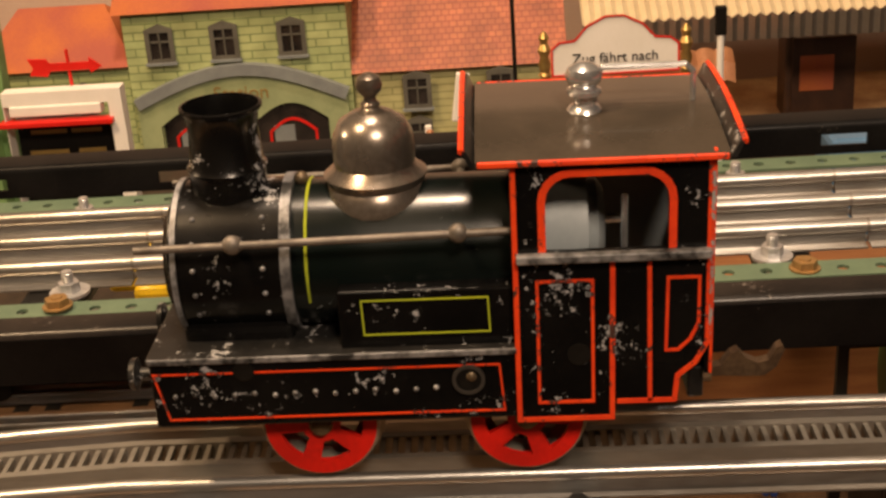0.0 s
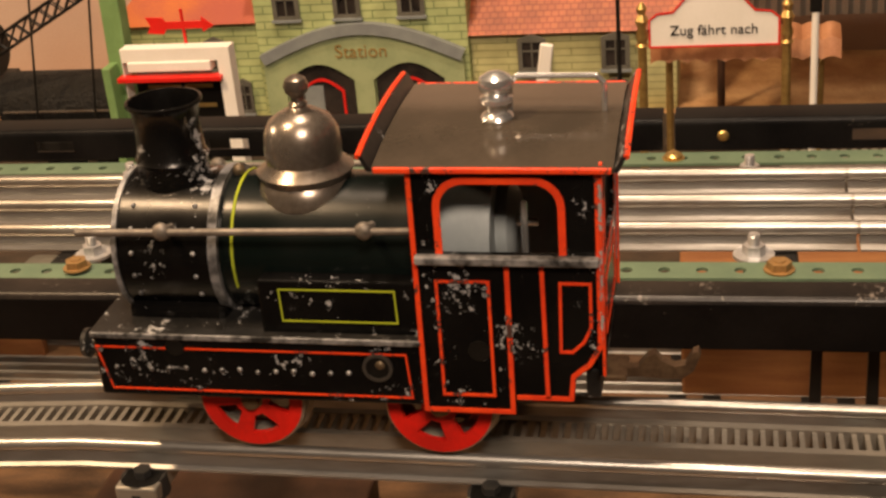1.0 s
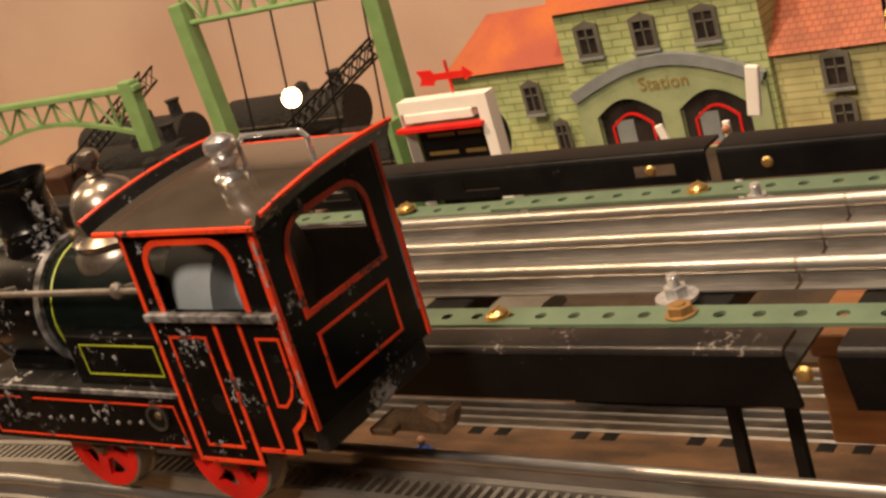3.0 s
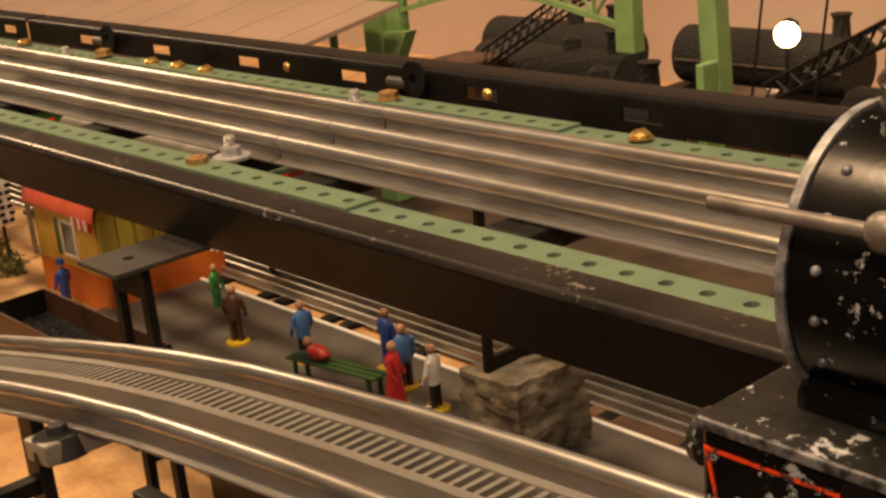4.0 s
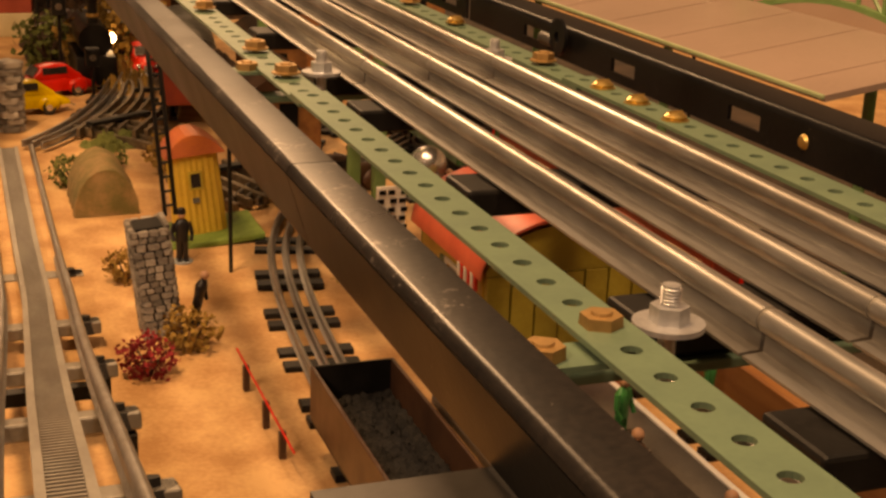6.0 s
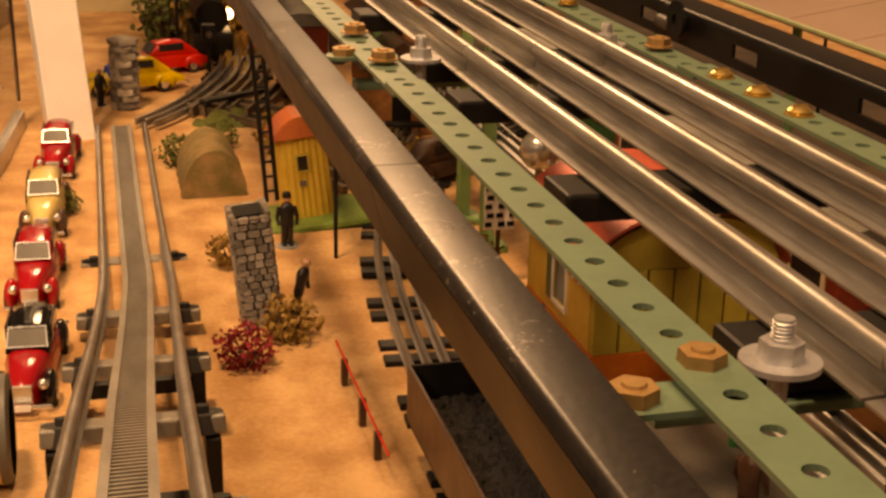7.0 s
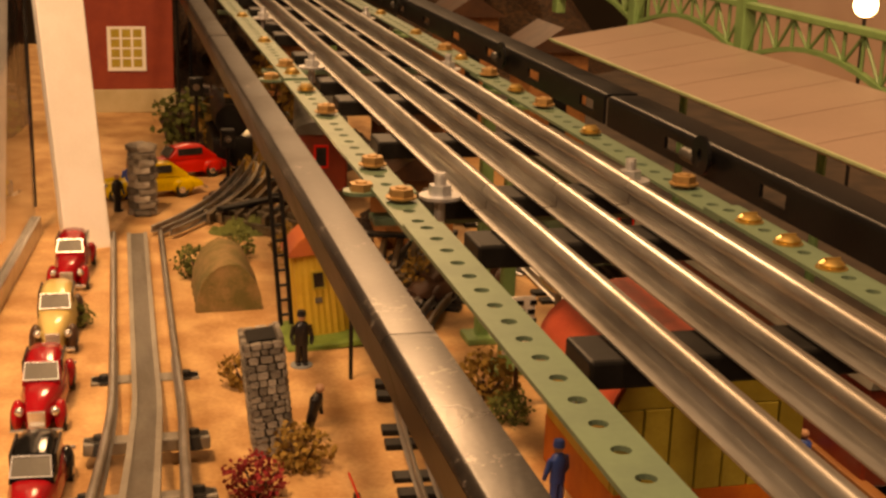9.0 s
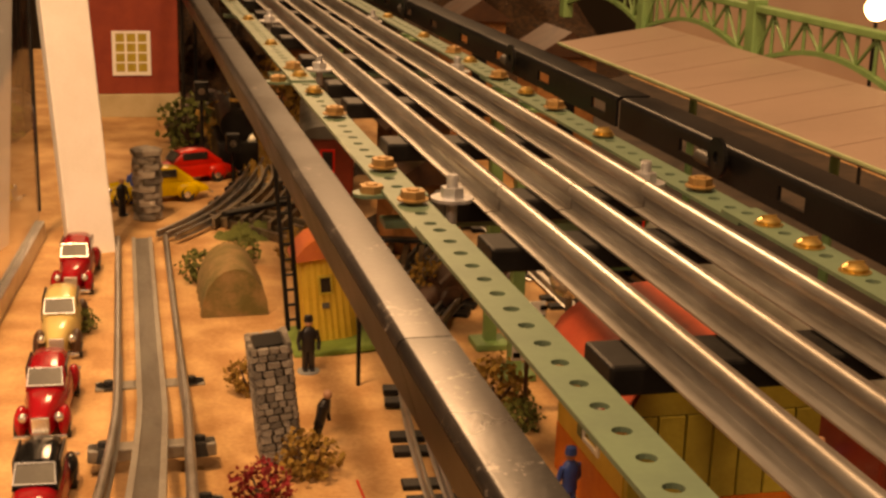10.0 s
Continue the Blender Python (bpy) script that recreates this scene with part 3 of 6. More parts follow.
# Brass and zinc bolt heads on the faces of the girders.
GB = None
for gx, gz, ys in ((-0.0362, 0.002, (-0.62, -0.56)), (0.1258, 0.002, (-0.62, -0.49, -0.44, -0.3, -0.02, 0.12))):
    for y in ys:
        if GB is None:
            gbm = B()
            lathe(gbm, [(0.0024, 0), (0.0026, 0.0006), (0.0017, 0.0016), (0.0, 0.0018)], pose(0, 0, 0, 0, -90, 0), 12)
            GB = part("bolt_head", gbm, "brass", smooth=True)
            GB.location = (gx, y, gz)
            tagged(GB, "brass bolt head on the dark girder face", "bolt", "girder bolts")
        else:
            copy_thing(GB, T(gx, y, gz))
pier = thing("pier_table", T(-0.0405, -0.033, GZ), "black tin bridge pier with a flat top plate", "pier", "bridge piers")
pb = B()
hole = [(0.002 * math.cos(a) - 0.009, 0.002 * math.sin(a)) for a in np.linspace(0, math.tau, 12, endpoint=False)]
plate(pb, [(-0.021, -0.0125), (0.02, -0.0125), (0.02, 0.0125), (-0.021, 0.0125)], [hole], 0.0014, T(0, 0, 0.1425))
part("top_plate", pb, "plate_grey", pier, "dark grey worn top plate")
for sx, w in ((-0.008, 0.011),):
    lb = B()
    ol = [(-w - 0.002, 0), (w + 0.002, 0), (w, 0.1425), (-w, 0.1425)]
    hl = [[(-w + 0.0035, 0.085), (w - 0.0035, 0.085), (w - 0.0035, 0.132), (-w + 0.0035, 0.132)], [(-w + 0.002, 0.02), (w - 0.002, 0.02), (w - 0.003, 0.075), (-w + 0.003, 0.075)]]
    plate(lb, ol, hl, 0.003, T(sx, 0, 0) @ SIDE)
    part("leg", lb, "sleeper", pier)
for y in (-0.53, 1.35):
    copy_thing(pier, T(0.004, y, GZ))
leg = thing("bridge_leg", T(0.112, 0.5, GZ), "slim leaf-green bridge leg under the far girder", "bridge leg", "bridge legs")
lb = B()
box(lb, (0, 0, 0.075), (0.007, 0.007, 0.15), 0.0008)
box(lb, (0, 0, 0.002), (0.02, 0.02, 0.004), 0.0008)
part("post", lb, "green_iron", leg)
lb = B()
box(lb, (-0.004, 0, 0.1465), (0.04, 0.022, 0.0015))
part("bracket", lb, "green_iron", leg)
for y in (-0.85, 0.55, 0.8, 1.1):
    copy_thing(leg, T(0.112, y, GZ))

# ---- the rack line ----
PROF = [(-1.0, -0.015), (-0.8, -0.0125), (-0.43, -0.0068), (-0.25, -0.0042), (-0.1, -0.016), (0.1, -0.062), (0.28, -0.108), (0.40, -0.136), (0.5, -0.148), (0.6, -0.1515), (1.7, -0.152)]


def rack_at(y):
    z = float(np.interp(y, [p[0] for p in PROF], [p[1] for p in PROF]))
    z = (z + sum(float(np.interp(y + d, [p[0] for p in PROF], [p[1] for p in PROF])) for d in (-0.05, 0.05))) / 3
    x = float(np.interp(y, [-1.0, -0.3, -0.05, 0.2, 0.45, 1.7], [-0.085, -0.086, -0.098, -0.09, -0.08, -0.07]))
    return Vector((x, y, z))


RG = 0.0165
rackline = thing("rack_railway_track", Matrix(), "tinplate rack railway track with a toothed centre rail", "rack track")
for sx in (-1, 1):
    pts = [rack_at(y) + Vector((sx * RG, 0, -0.005)) for y in np.linspace(-1.0, 0.8, 60)]
    prof = [(-0.0024, -0.0040), (-0.0024, -0.0034), (-0.0011, -0.0028), (-0.0009, 0.0012)] + [(0.0020 * math.cos(a), 0.003 + 0.0020 * math.sin(a)) for a in np.linspace(radians(215), radians(-35), 8)] + [(0.0009, 0.0012), (0.0011, -0.0028), (0.0024, -0.0034), (0.0024, -0.0040)]
    part("rail", sweep(B(), pts, prof), "steel", rackline, smooth=True)
for sx in (-1, 1):
    pts = [rack_at(y) + Vector((sx * 0.0058, 0, -0.003)) for y in np.linspace(-1.0, 0.8, 60)]
    part("rack_side", sweep(B(), pts, [(-0.0013, -0.005), (-0.0013, 0.0015), (0.0013, 0.0015), (0.0013, -0.005)]), "steel_dull", rackline)
verts, faces = [], []
y = -0.98
while y < 0.8:
    p, q = rack_at(y), rack_at(y + 0.0014)
    k = len(verts)
    for c in (p, q):
        for sx in (-0.0047, 0.0047):
            verts += [(c.x + sx, c.y, c.z - 0.0022), (c.x + sx, c.y, c.z - 0.0045)]
    faces += [(k, k + 2, k + 6, k + 4), (k + 1, k + 5, k + 7, k + 3), (k, k + 1, k + 3, k + 2), (k + 4, k + 6, k + 7, k + 5)]
    y += 0.0036
me = bpy.data.meshes.new("rack_teeth")
me.from_pydata(verts, [], faces)
me.materials.append(M["steel_dull"])
rt = new("rack_teeth", me)
rt.parent = rackline
rt["kind"] = "stuff"
slp = None
for k in range(17):
    y = -0.95 + k * 0.105
    p = rack_at(y)
    d = rack_at(y + 0.01) - p
    m = Matrix.Translation(p) @ Matrix.Rotation(math.atan2(d.z, d.y), 4, "X")
    if slp is None:
        sb = B()
        box(sb, (0, 0, -0.0125), (0.056, 0.013, 0.006), 0.0008)
        slp = part("sleeper", sb, "steel_dull", rackline)
        cb = B()
        rod(cb, (0, 0, -0.0155), (0, 0, -0.0095), 0.0075, 0.0068, 18)
        rod(cb, (0, 0, -0.0097), (0, 0, -0.0072), 0.0028, seg=6)
        foot = part("insulator", cb, "tyre", slp, "black round insulator with a bolt", smooth=True)
        foot.location.x = -0.021
        f = new("insulator", foot.data)
        f.parent = slp
        f.location.x = 0.021
        slp.matrix_basis = m
    else:
        o = new("sleeper", slp.data)
        o.parent, o.matrix_basis = rackline, m
        for sx in (-0.021, 0.021):
            f = new("insulator", foot.data)
            f.parent = o
            f.location.x = sx
for y in (-0.9, -0.64, -0.16, 0.02, 0.2, 0.33):
    p = rack_at(y)
    h = p.z - 0.016 - GZ
    tb = B()
    for sx in (-0.024, 0.024):
        box(tb, (sx, 0, h / 2), (0.005, 0.012, h), 0.0006)
    box(tb, (0, 0, h * 0.55), (0.046, 0.006, 0.006))
    ob = part("trestle", tb, "sleeper")
    ob.location = (p.x, y, GZ)
    tagged(ob, "black trestle leg frame carrying the rack track", "trestle", "rack line trestles")
# ---- the locomotive ----
loco = thing("toy_locomotive", LOCO, "chipped black tin toy locomotive with orange-red lines on rack track", "toy locomotive")
HW = 0.0275


def lp(name, bm, material, label="", parent=None, smooth=False):
    return part(name, bm, material, parent or loco, label, smooth)


# side sheets of the cab with the window cut out and the stepped foot at the rear
side_out = [(0.0, 0.0), (-0.0245, 0.0), (-0.0248, 0.0045), (-0.0405, 0.0045), (-0.0412, 0.0115), (-0.0455, 0.015), (-0.0485, 0.021), (-0.0485, 0.0713), (0.0, 0.0713)]
win = [(-p, q) for p, q in arch(0.007, 0.0388, 0.0475, 0.0678, 0.0072)]
for sx in (1, -1):
    mm = Matrix.Diagonal((sx, 1, 1, 1))
    b = plate(B(), side_out, [win], 0.0012, mm @ T(-HW + 0.0012, 0, 0) @ SIDE)
    ss = lp("cab_side", b, "black")
    sm = mm @ T(-HW - 0.0001, 0, 0) @ SIDE
    lp("window_lining", lining(B(), [(p, q) for p, q in win[1:] + win[:1]][::-1][0:14], 0.0019, 0.0003, sm, False), "red", "orange-red painted window border", ss)
    lp("waist_ledge", box(B(), (sx * -(HW + 0.0012), -0.0243, 0.0462), (0.0026, 0.0475, 0.0024), 0.0005), "edge_worn", "bare worn metal ledge", ss)
    lp("edge_lining", lining(B(), [(-0.0003, 0.0711), (-0.0003, 0.0006), (-0.024, 0.0006), (-0.0242, 0.0448)], 0.0013, 0.0003, sm, False), "red", "orange-red edge line", ss)
    lp("edge_lining", lining(B(), [(-0.0332, 0.0448), (-0.0336, 0.005)], 0.0011, 0.0003, sm, False), "red", "orange-red upright line", ss)
    lp("rear_lining", lining(B(), [(-0.0478, 0.0698), (-0.0478, 0.0215), (-0.0448, 0.0158), (-0.0405, 0.0122), (-0.0398, 0.0052), (-0.0252, 0.0052)], 0.0013, 0.0003, sm, False), "red", "orange-red edge line", ss)
    lp("panel_lining", lining(B(), [(-0.0055, 0.0395), (-0.0055, 0.0055), (-0.0192, 0.0055), (-0.0192, 0.0395)], 0.0008, 0.0003, sm), "red", "thin orange-red panel line", ss)
    lp("panel_lining", lining(B(), [(-0.0378, 0.0395), (-0.0375, 0.0195), (-0.0405, 0.0195), (-0.0435, 0.0225), (-0.0455, 0.027), (-0.0455, 0.0395)], 0.0008, 0.0003, sm), "red", "thin orange-red panel line", ss)
    # a dark disc painted as the shade in the key hole
    hb = B()
    rod(hb, (sx * -(HW + 0.0003), -0.0157, 0.019), (sx * -(HW - 0.002), -0.0157, 0.019), 0.003, seg=18)
    lp("key_hole", hb, "ink", "", ss)
    lp("worn_corner", box(B(), (sx * -(HW - 0.0002), -0.0484, 0.0445), (0.0014, 0.0012, 0.0455), 0.0004), "red_worn", "rear corner chipped to bare metal", ss)
# rear sheet with its arched window
rwin = arch(-0.0178, 0.0178, 0.0415, 0.0668, 0.009, 8)
rb = plate(B(), [(-HW, 0.0125), (HW, 0.0125), (HW, 0.0716), (-HW, 0.0713)], [rwin], 0.0012, T(0, -0.0472, 0) @ BACK)
rear = lp("cab_rear", rb, "black")
RM = T(0, -0.0485, 0) @ BACK
lp("window_lining", lining(B(), rwin, 0.0018, 0.0003, RM), "red", "orange-red window border", rear)
lp("panel_lining", lining(B(), [(-0.016, 0.0195), (0.016, 0.0195), (0.016, 0.035), (-0.016, 0.035)], 0.0009, 0.0003, RM), "red", "thin orange-red panel line", rear)
for sx in (-1, 1):
    lp("edge_lining", box(B(), (sx * (HW - 0.0004), -0.0487, 0.0425), (0.0016, 0.0008, 0.06), 0.0002), "red", "orange-red corner line", rear)
lp("buffer_beam", box(B(), (0, -0.0455, 0.0085), (0.05, 0.004, 0.009), 0.0006), "black_worn", "chipped rear beam", rear)
# cab front sheet and inside
fw = [[(sx * 0.016 + 0.0065 * math.cos(a), 0.060 + 0.0065 * math.sin(a)) for a in np.linspace(0, math.tau, 16, endpoint=False)] for sx in (-1, 1)]
lp("cab_front", plate(B(), [(-HW + 0.0013, 0.0), (HW - 0.0013, 0.0), (HW - 0.0013, 0.0716), (-HW + 0.0013, 0.0713)], fw, 0.0012, T(0, -0.0002, 0) @ BACK), "black")
lp("cab_inner_wall", plate(B(), side_out[:1] + side_out[6:], [win], 0.0004, T(HW - 0.0014, 0, 0) @ SIDE), "inner_grey", "grey inside of the cab wall")
db = B()
rod(db, (0, -0.0016, 0.042), (0, -0.019, 0.042), 0.0225, 0.0218, 40)
lathe(db, [(0.012, 0), (0.012, 0.003), (0.009, 0.005)], T(0, -0.019, 0.044) @ Matrix.Rotation(math.pi / 2, 4, "X"), 24)
lp("boiler_back", db, "inner_grey", "round grey boiler back inside the cab", smooth=True)
cb = B()
rod(cb, (-0.006, -0.019, 0.047), (-0.006, -0.03, 0.047), 0.0012, seg=8)
rod(cb, (-0.018, -0.028, 0.03), (-0.018, -0.028, 0.058), 0.0009, seg=8)
lp("cab_lever", cb, "chrome", "bright rod inside the cab", smooth=True)
# roof: a shallow arch with raised ends
RW, RF, RB = 0.0292, 0.0085, -0.052  # half width, front and back end
ra = [(u, 0.073 + 0.0018 * (1 - (u / RW) ** 2) + 0.0013 * (u / RW)) for u in np.linspace(-RW, RW, 13)]
prof = ra + [(u, v - 0.0013) for u, v in ra[::-1]]
rb = B()
rings = [[rb.verts.new((u, y, v)) for u, v in prof] for y in (RF, RB)]
n = len(prof)
for k in range(n):
    rb.faces.new((rings[0][k], rings[0][(k + 1) % n], rings[1][(k + 1) % n], rings[1][k]))
rb.faces.new(rings[0][::-1])
rb.faces.new(rings[1])
roof = lp("roof", rb, "roof_grey", "olive-grey arched tin roof", smooth=True)
for y, s in ((RF, 1), (RB, -1)):
    eb = B()
    pts = [(u, y + s * 0.002, v + 0.003) for u, v in ra]
    bot = [(u, y, v - 0.001) for u, v in ra]
    top2 = [(u, y + s * 0.0032, v + 0.003) for u, v in ra]
    bot2 = [(u, y + s * 0.0013, v - 0.001) for u, v in ra]
    V = [[eb.verts.new(p) for p in q] for q in (bot, pts, top2, bot2)]
    for i in range(4):
        for k in range(len(ra) - 1):
            eb.faces.new((V[i][k], V[i][k + 1], V[(i + 1) % 4][k + 1], V[(i + 1) % 4][k]))
    for k in (0, -1):
        eb.faces.new([V[i][k] for i in range(4)])
    rim = lp("roof_end_rim", eb, "black_worn", "upturned worn roof end", roof)
    lb = B()
    for k in range(len(ra) - 1):
        a, c = top2[k], top2[k + 1]
        rod(lb, (a[0], a[1], a[2]), (c[0], c[1], c[2]), 0.0008, seg=6)
    lp("rim_lining", lb, "red", "orange-red rim line", rim)
for sx in (-1, 1):
    lp("eave_lining", box(B(), (sx * RW, (RF + RB) / 2, 0.0724 + 0.0013 * sx), (0.0012, RF - RB - 0.001, 0.0015), 0.0003), "red", "chipped orange-red eave line", roof)
wb = lathe(B(), [(0.0045, 0), (0.0038, 0.002), (0.0026, 0.003), (0.0026, 0.0055), (0.0042, 0.0065), (0.0042, 0.008), (0.0028, 0.009), (0.0042, 0.011), (0.0046, 0.013), (0.004, 0.0155), (0.002, 0.0172), (0.0008, 0.0176)], T(0, -0.0195, 0.0742) @ Matrix.Diagonal((1.05, 1.05, 0.74, 1)), 20)
lp("whistle", wb, "chrome", "chromed turned whistle knob", smooth=True)
hb = B()
hp = [(0.004, -0.0225, 0.0745), (0.004, -0.0225, 0.0825), (0.004, -0.0245, 0.0845), (0.004, -0.0455, 0.0845), (0.004, -0.0475, 0.0825), (0.004, -0.0475, 0.0745)]
for a, c in zip(hp, hp[1:]):
    rod(hb, a, c, 0.0008, seg=8)
    ball(hb, c, 0.0008, 8)
lp("roof_handle", hb, "chrome", "bright bent wire handle", smooth=True)
# running-board box with its lining and rivets
YF = 0.0945
bx = B()
box(bx, (0, YF / 2, 0.0108), (2 * HW - 0.001, YF, 0.0196), 0.0008)
tank = lp("running_board_box", bx, "black")
lp("top_edge", box(B(), (0, YF / 2, 0.0207), (2 * HW + 0.0006, YF + 0.001, 0.0014), 0.0004), "black_worn", "running board top, worn to bare metal at its edges", tank)
for sx in (-1, 1):
    mm = Matrix.Diagonal((sx, 1, 1, 1))
    lp("worn_rim", box(B(), (sx * (HW + 0.0001), YF / 2, 0.0206), (0.0009, YF, 0.0017), 0.0003), "edge_worn", "bare worn metal rim", tank)
    sm = mm @ T(-HW + 0.0004, 0, 0) @ SIDE
    lp("box_lining", lining(B(), [(0.0035, 0.0035), (0.0905, 0.0035), (0.0935, 0.0168), (0.0045, 0.0168)], 0.0005, 0.0003, sm), "red", "thin orange-red box line", tank)
    vb = B()
    for k in range(14):
        ball(vb, (sx * -(HW - 0.0006), 0.0885 - k * 0.0052, 0.0102 + 0.0004 * math.sin(k * 2.1)), 0.0008, 8)
    lp("rivet_row", vb, "edge_worn", "row of bright rivet heads", tank)
    kb = B()
    ko = [(0.0125 + 0.0042 * math.cos(a), 0.0128 + 0.0042 * math.sin(a)) for a in np.linspace(0, math.tau, 22, endpoint=False)]
    ki = [(0.0125 + 0.0033 * math.cos(a), 0.0128 + 0.0033 * math.sin(a)) for a in np.linspace(0, math.tau, 22, endpoint=False)]
    plate(kb, ko, [ki], 0.0009, sm)
    key = lp("winding_socket", kb, "plate_grey", "round winding key socket", tank)
    kb = B()
    ball(kb, (sx * -(HW - 0.0008), 0.0118, 0.0136), 0.0017, 12)
    lp("winding_arbor", kb, "rust", "brown winding arbor", key, True)
    # dark discs painted as the shade in the socket and the axle hole
    kb = B()
    rod(kb, (sx * -(HW + 0.0001), 0.0125, 0.0128), (sx * -(HW - 0.001), 0.0125, 0.0128), 0.0033, seg=20)
    lp("socket_shade", kb, "ink", "", key)
    kb = B()
    rod(kb, (sx * -(HW + 0.0001), 0.0700, 0.0172), (sx * -(HW - 0.001), 0.0700, 0.0172), 0.0028, seg=18)
    lp("axle_hole_shade", kb, "ink", "", key)
# boiler with flat-sided lower half, smokebox, rings
bb = B()
BR, BZ = 0.0195, 0.0385
U = [(BR * math.cos(a), BZ + BR * math.sin(a)) for a in np.linspace(radians(245), radians(-65), 32)]
rings = [[bb.verts.new((u, y, v)) for u, v in U] for y in (0.0, 0.0570)]
n = len(U)
for k in range(n):
    bb.faces.new((rings[0][k], rings[0][(k + 1) % n], rings[1][(k + 1) % n], rings[1][k]))
bb.faces.new(rings[1])
boiler = lp("boiler", bb, "green_boiler", "dark green-black boiler", smooth=True)
sbx = B()
rod(sbx, (0, 0.0565, BZ), (0, 0.0865, BZ), 0.0203, seg=40)
lathe(sbx, [(0.0198, 0), (0.0188, 0.0016), (0.0148, 0.0028), (0.0138, 0.004), (0.005, 0.0052)], T(0, 0.0865, BZ) @ Matrix.Rotation(-math.pi / 2, 4, "X"), 40)
smoke = lp("smokebox", sbx, "black", "black smokebox", smooth=True)
sd = B()
box(sd, (0, 0.072, 0.0225), (0.036, 0.029, 0.006), 0.002)
lp("saddle", sd, "black", "", smoke)
for yy in (0.0635, 0.0815):
    vb = B()
    for k in range(15):
        a = radians(-40 + k * 19)
        if 65 < math.degrees(a) < 115:
            continue
        ball(vb, (0.0203 * math.cos(a), yy, BZ + 0.0203 * math.sin(a)), 0.00075, 8)
    lp("rivet_band", vb, "edge_worn", "bright rivet heads", smoke)


def hoop(y, r, w, t):
    b = B()
    lathe(b, [(r, -w / 2), (r + t, -w / 2), (r + t, w / 2), (r, w / 2)], T(0, y, BZ) @ Matrix.Rotation(-math.pi / 2, 4, "X"), 40)
    return b


lp("boiler_band", hoop(0.0577, 0.0187, 0.0026, 0.0026), "edge_worn", "bare metal boiler band", smoke, True)
lp("front_band", hoop(0.0864, 0.0193, 0.0014, 0.0016), "edge_worn", "bare metal front rim", smoke, True)
yb = B()
for k in range(22):
    a0, a1 = radians(200 - k * 10), radians(190 - k * 10)
    r = BR + 0.0001
    rod(yb, (r * math.cos(a0), 0.0525, BZ + r * math.sin(a0)), (r * math.cos(a1), 0.0525, BZ + r * math.sin(a1)), 0.0004, seg=5)
lp("boiler_line", yb, "yellow_line", "yellow-green painted hoop", boiler)
for sx in (-1, 1):
    mm = Matrix.Diagonal((sx, 1, 1, 1))
    lp("side_panel", box(B(), (sx * 0.0215, 0.0225, 0.0288), (0.006, 0.0445, 0.0166), 0.0006), "black", "flat black side panel", boiler)
    sm = mm @ T(-0.0245, 0, 0) @ SIDE
    lp("panel_line", lining(B(), [(0.0065, 0.0250), (0.0385, 0.0250), (0.0388, 0.0345), (0.0068, 0.0345)], 0.00042, 0.0002, sm), "yellow_line", "yellow-green panel outline", boiler)
# chimney
ch = lathe(B(), [(0.0125, -0.003), (0.0108, 0.0005), (0.0102, 0.0025), (0.0099, 0.009), (0.0105, 0.0102), (0.0096, 0.0115), (0.0090, 0.020), (0.0096, 0.0245), (0.0107, 0.0258), (0.0107, 0.0266), (0.0099, 0.0268), (0.0084, 0.022), (0.0078, 0.004)], T(0, 0.0735, 0.0535), 32)
lp("chimney", ch, "black", "black flared chimney with a collar", smooth=True)
# steam dome
dm = lathe(B(), [(0.0140, -0.004), (0.0138, 0.000), (0.0122, 0.0022), (0.0128, 0.0032), (0.0133, 0.0048), (0.0112, 0.0066), (0.0103, 0.0076), (0.0106, 0.0115), (0.0102, 0.0160), (0.0084, 0.0200), (0.0052, 0.0222), (0.0028, 0.0230), (0.0022, 0.0238), (0.0026, 0.0246), (0.0017, 0.0255), (0.0016, 0.0266), (0.0030, 0.0282), (0.0034, 0.0300), (0.0028, 0.0321), (0.0012, 0.0332)], T(0, 0.0350, 0.0558) @ Matrix.Diagonal((1.02, 1.02, 0.93, 1)), 32)
lp("steam_dome", dm, "nickel", "tarnished nickel bell-shaped steam dome with a ball finial", smooth=True)
kb = B()
ball(kb, (0, 0.0545, 0.0592), 0.0019, 10)
lp("boiler_stud", kb, "rust", "", boiler, True)
# handrails
for sx in (-1, 1):
    hb = B()
    rod(hb, (sx * 0.0240, -0.001, 0.0520), (sx * 0.0240, 0.0945, 0.0503), 0.00105, seg=10)
    rail = lp("handrail", hb, "dull_rod", "dull nickel handrail", smooth=True)
    for yy, zz in ((0.0135, 0.0518), (0.0698, 0.0508)):
        kb = B()
        ball(kb, (sx * 0.0238, yy, zz), 0.0026, 14, s=(0.8, 1, 1))
        rod(kb, (sx * 0.024, yy, zz), (sx * 0.0155, yy, zz - 0.002), 0.0012, seg=8)
        lp("handrail_knob", kb, "dull_rod", "round knob", rail, True)
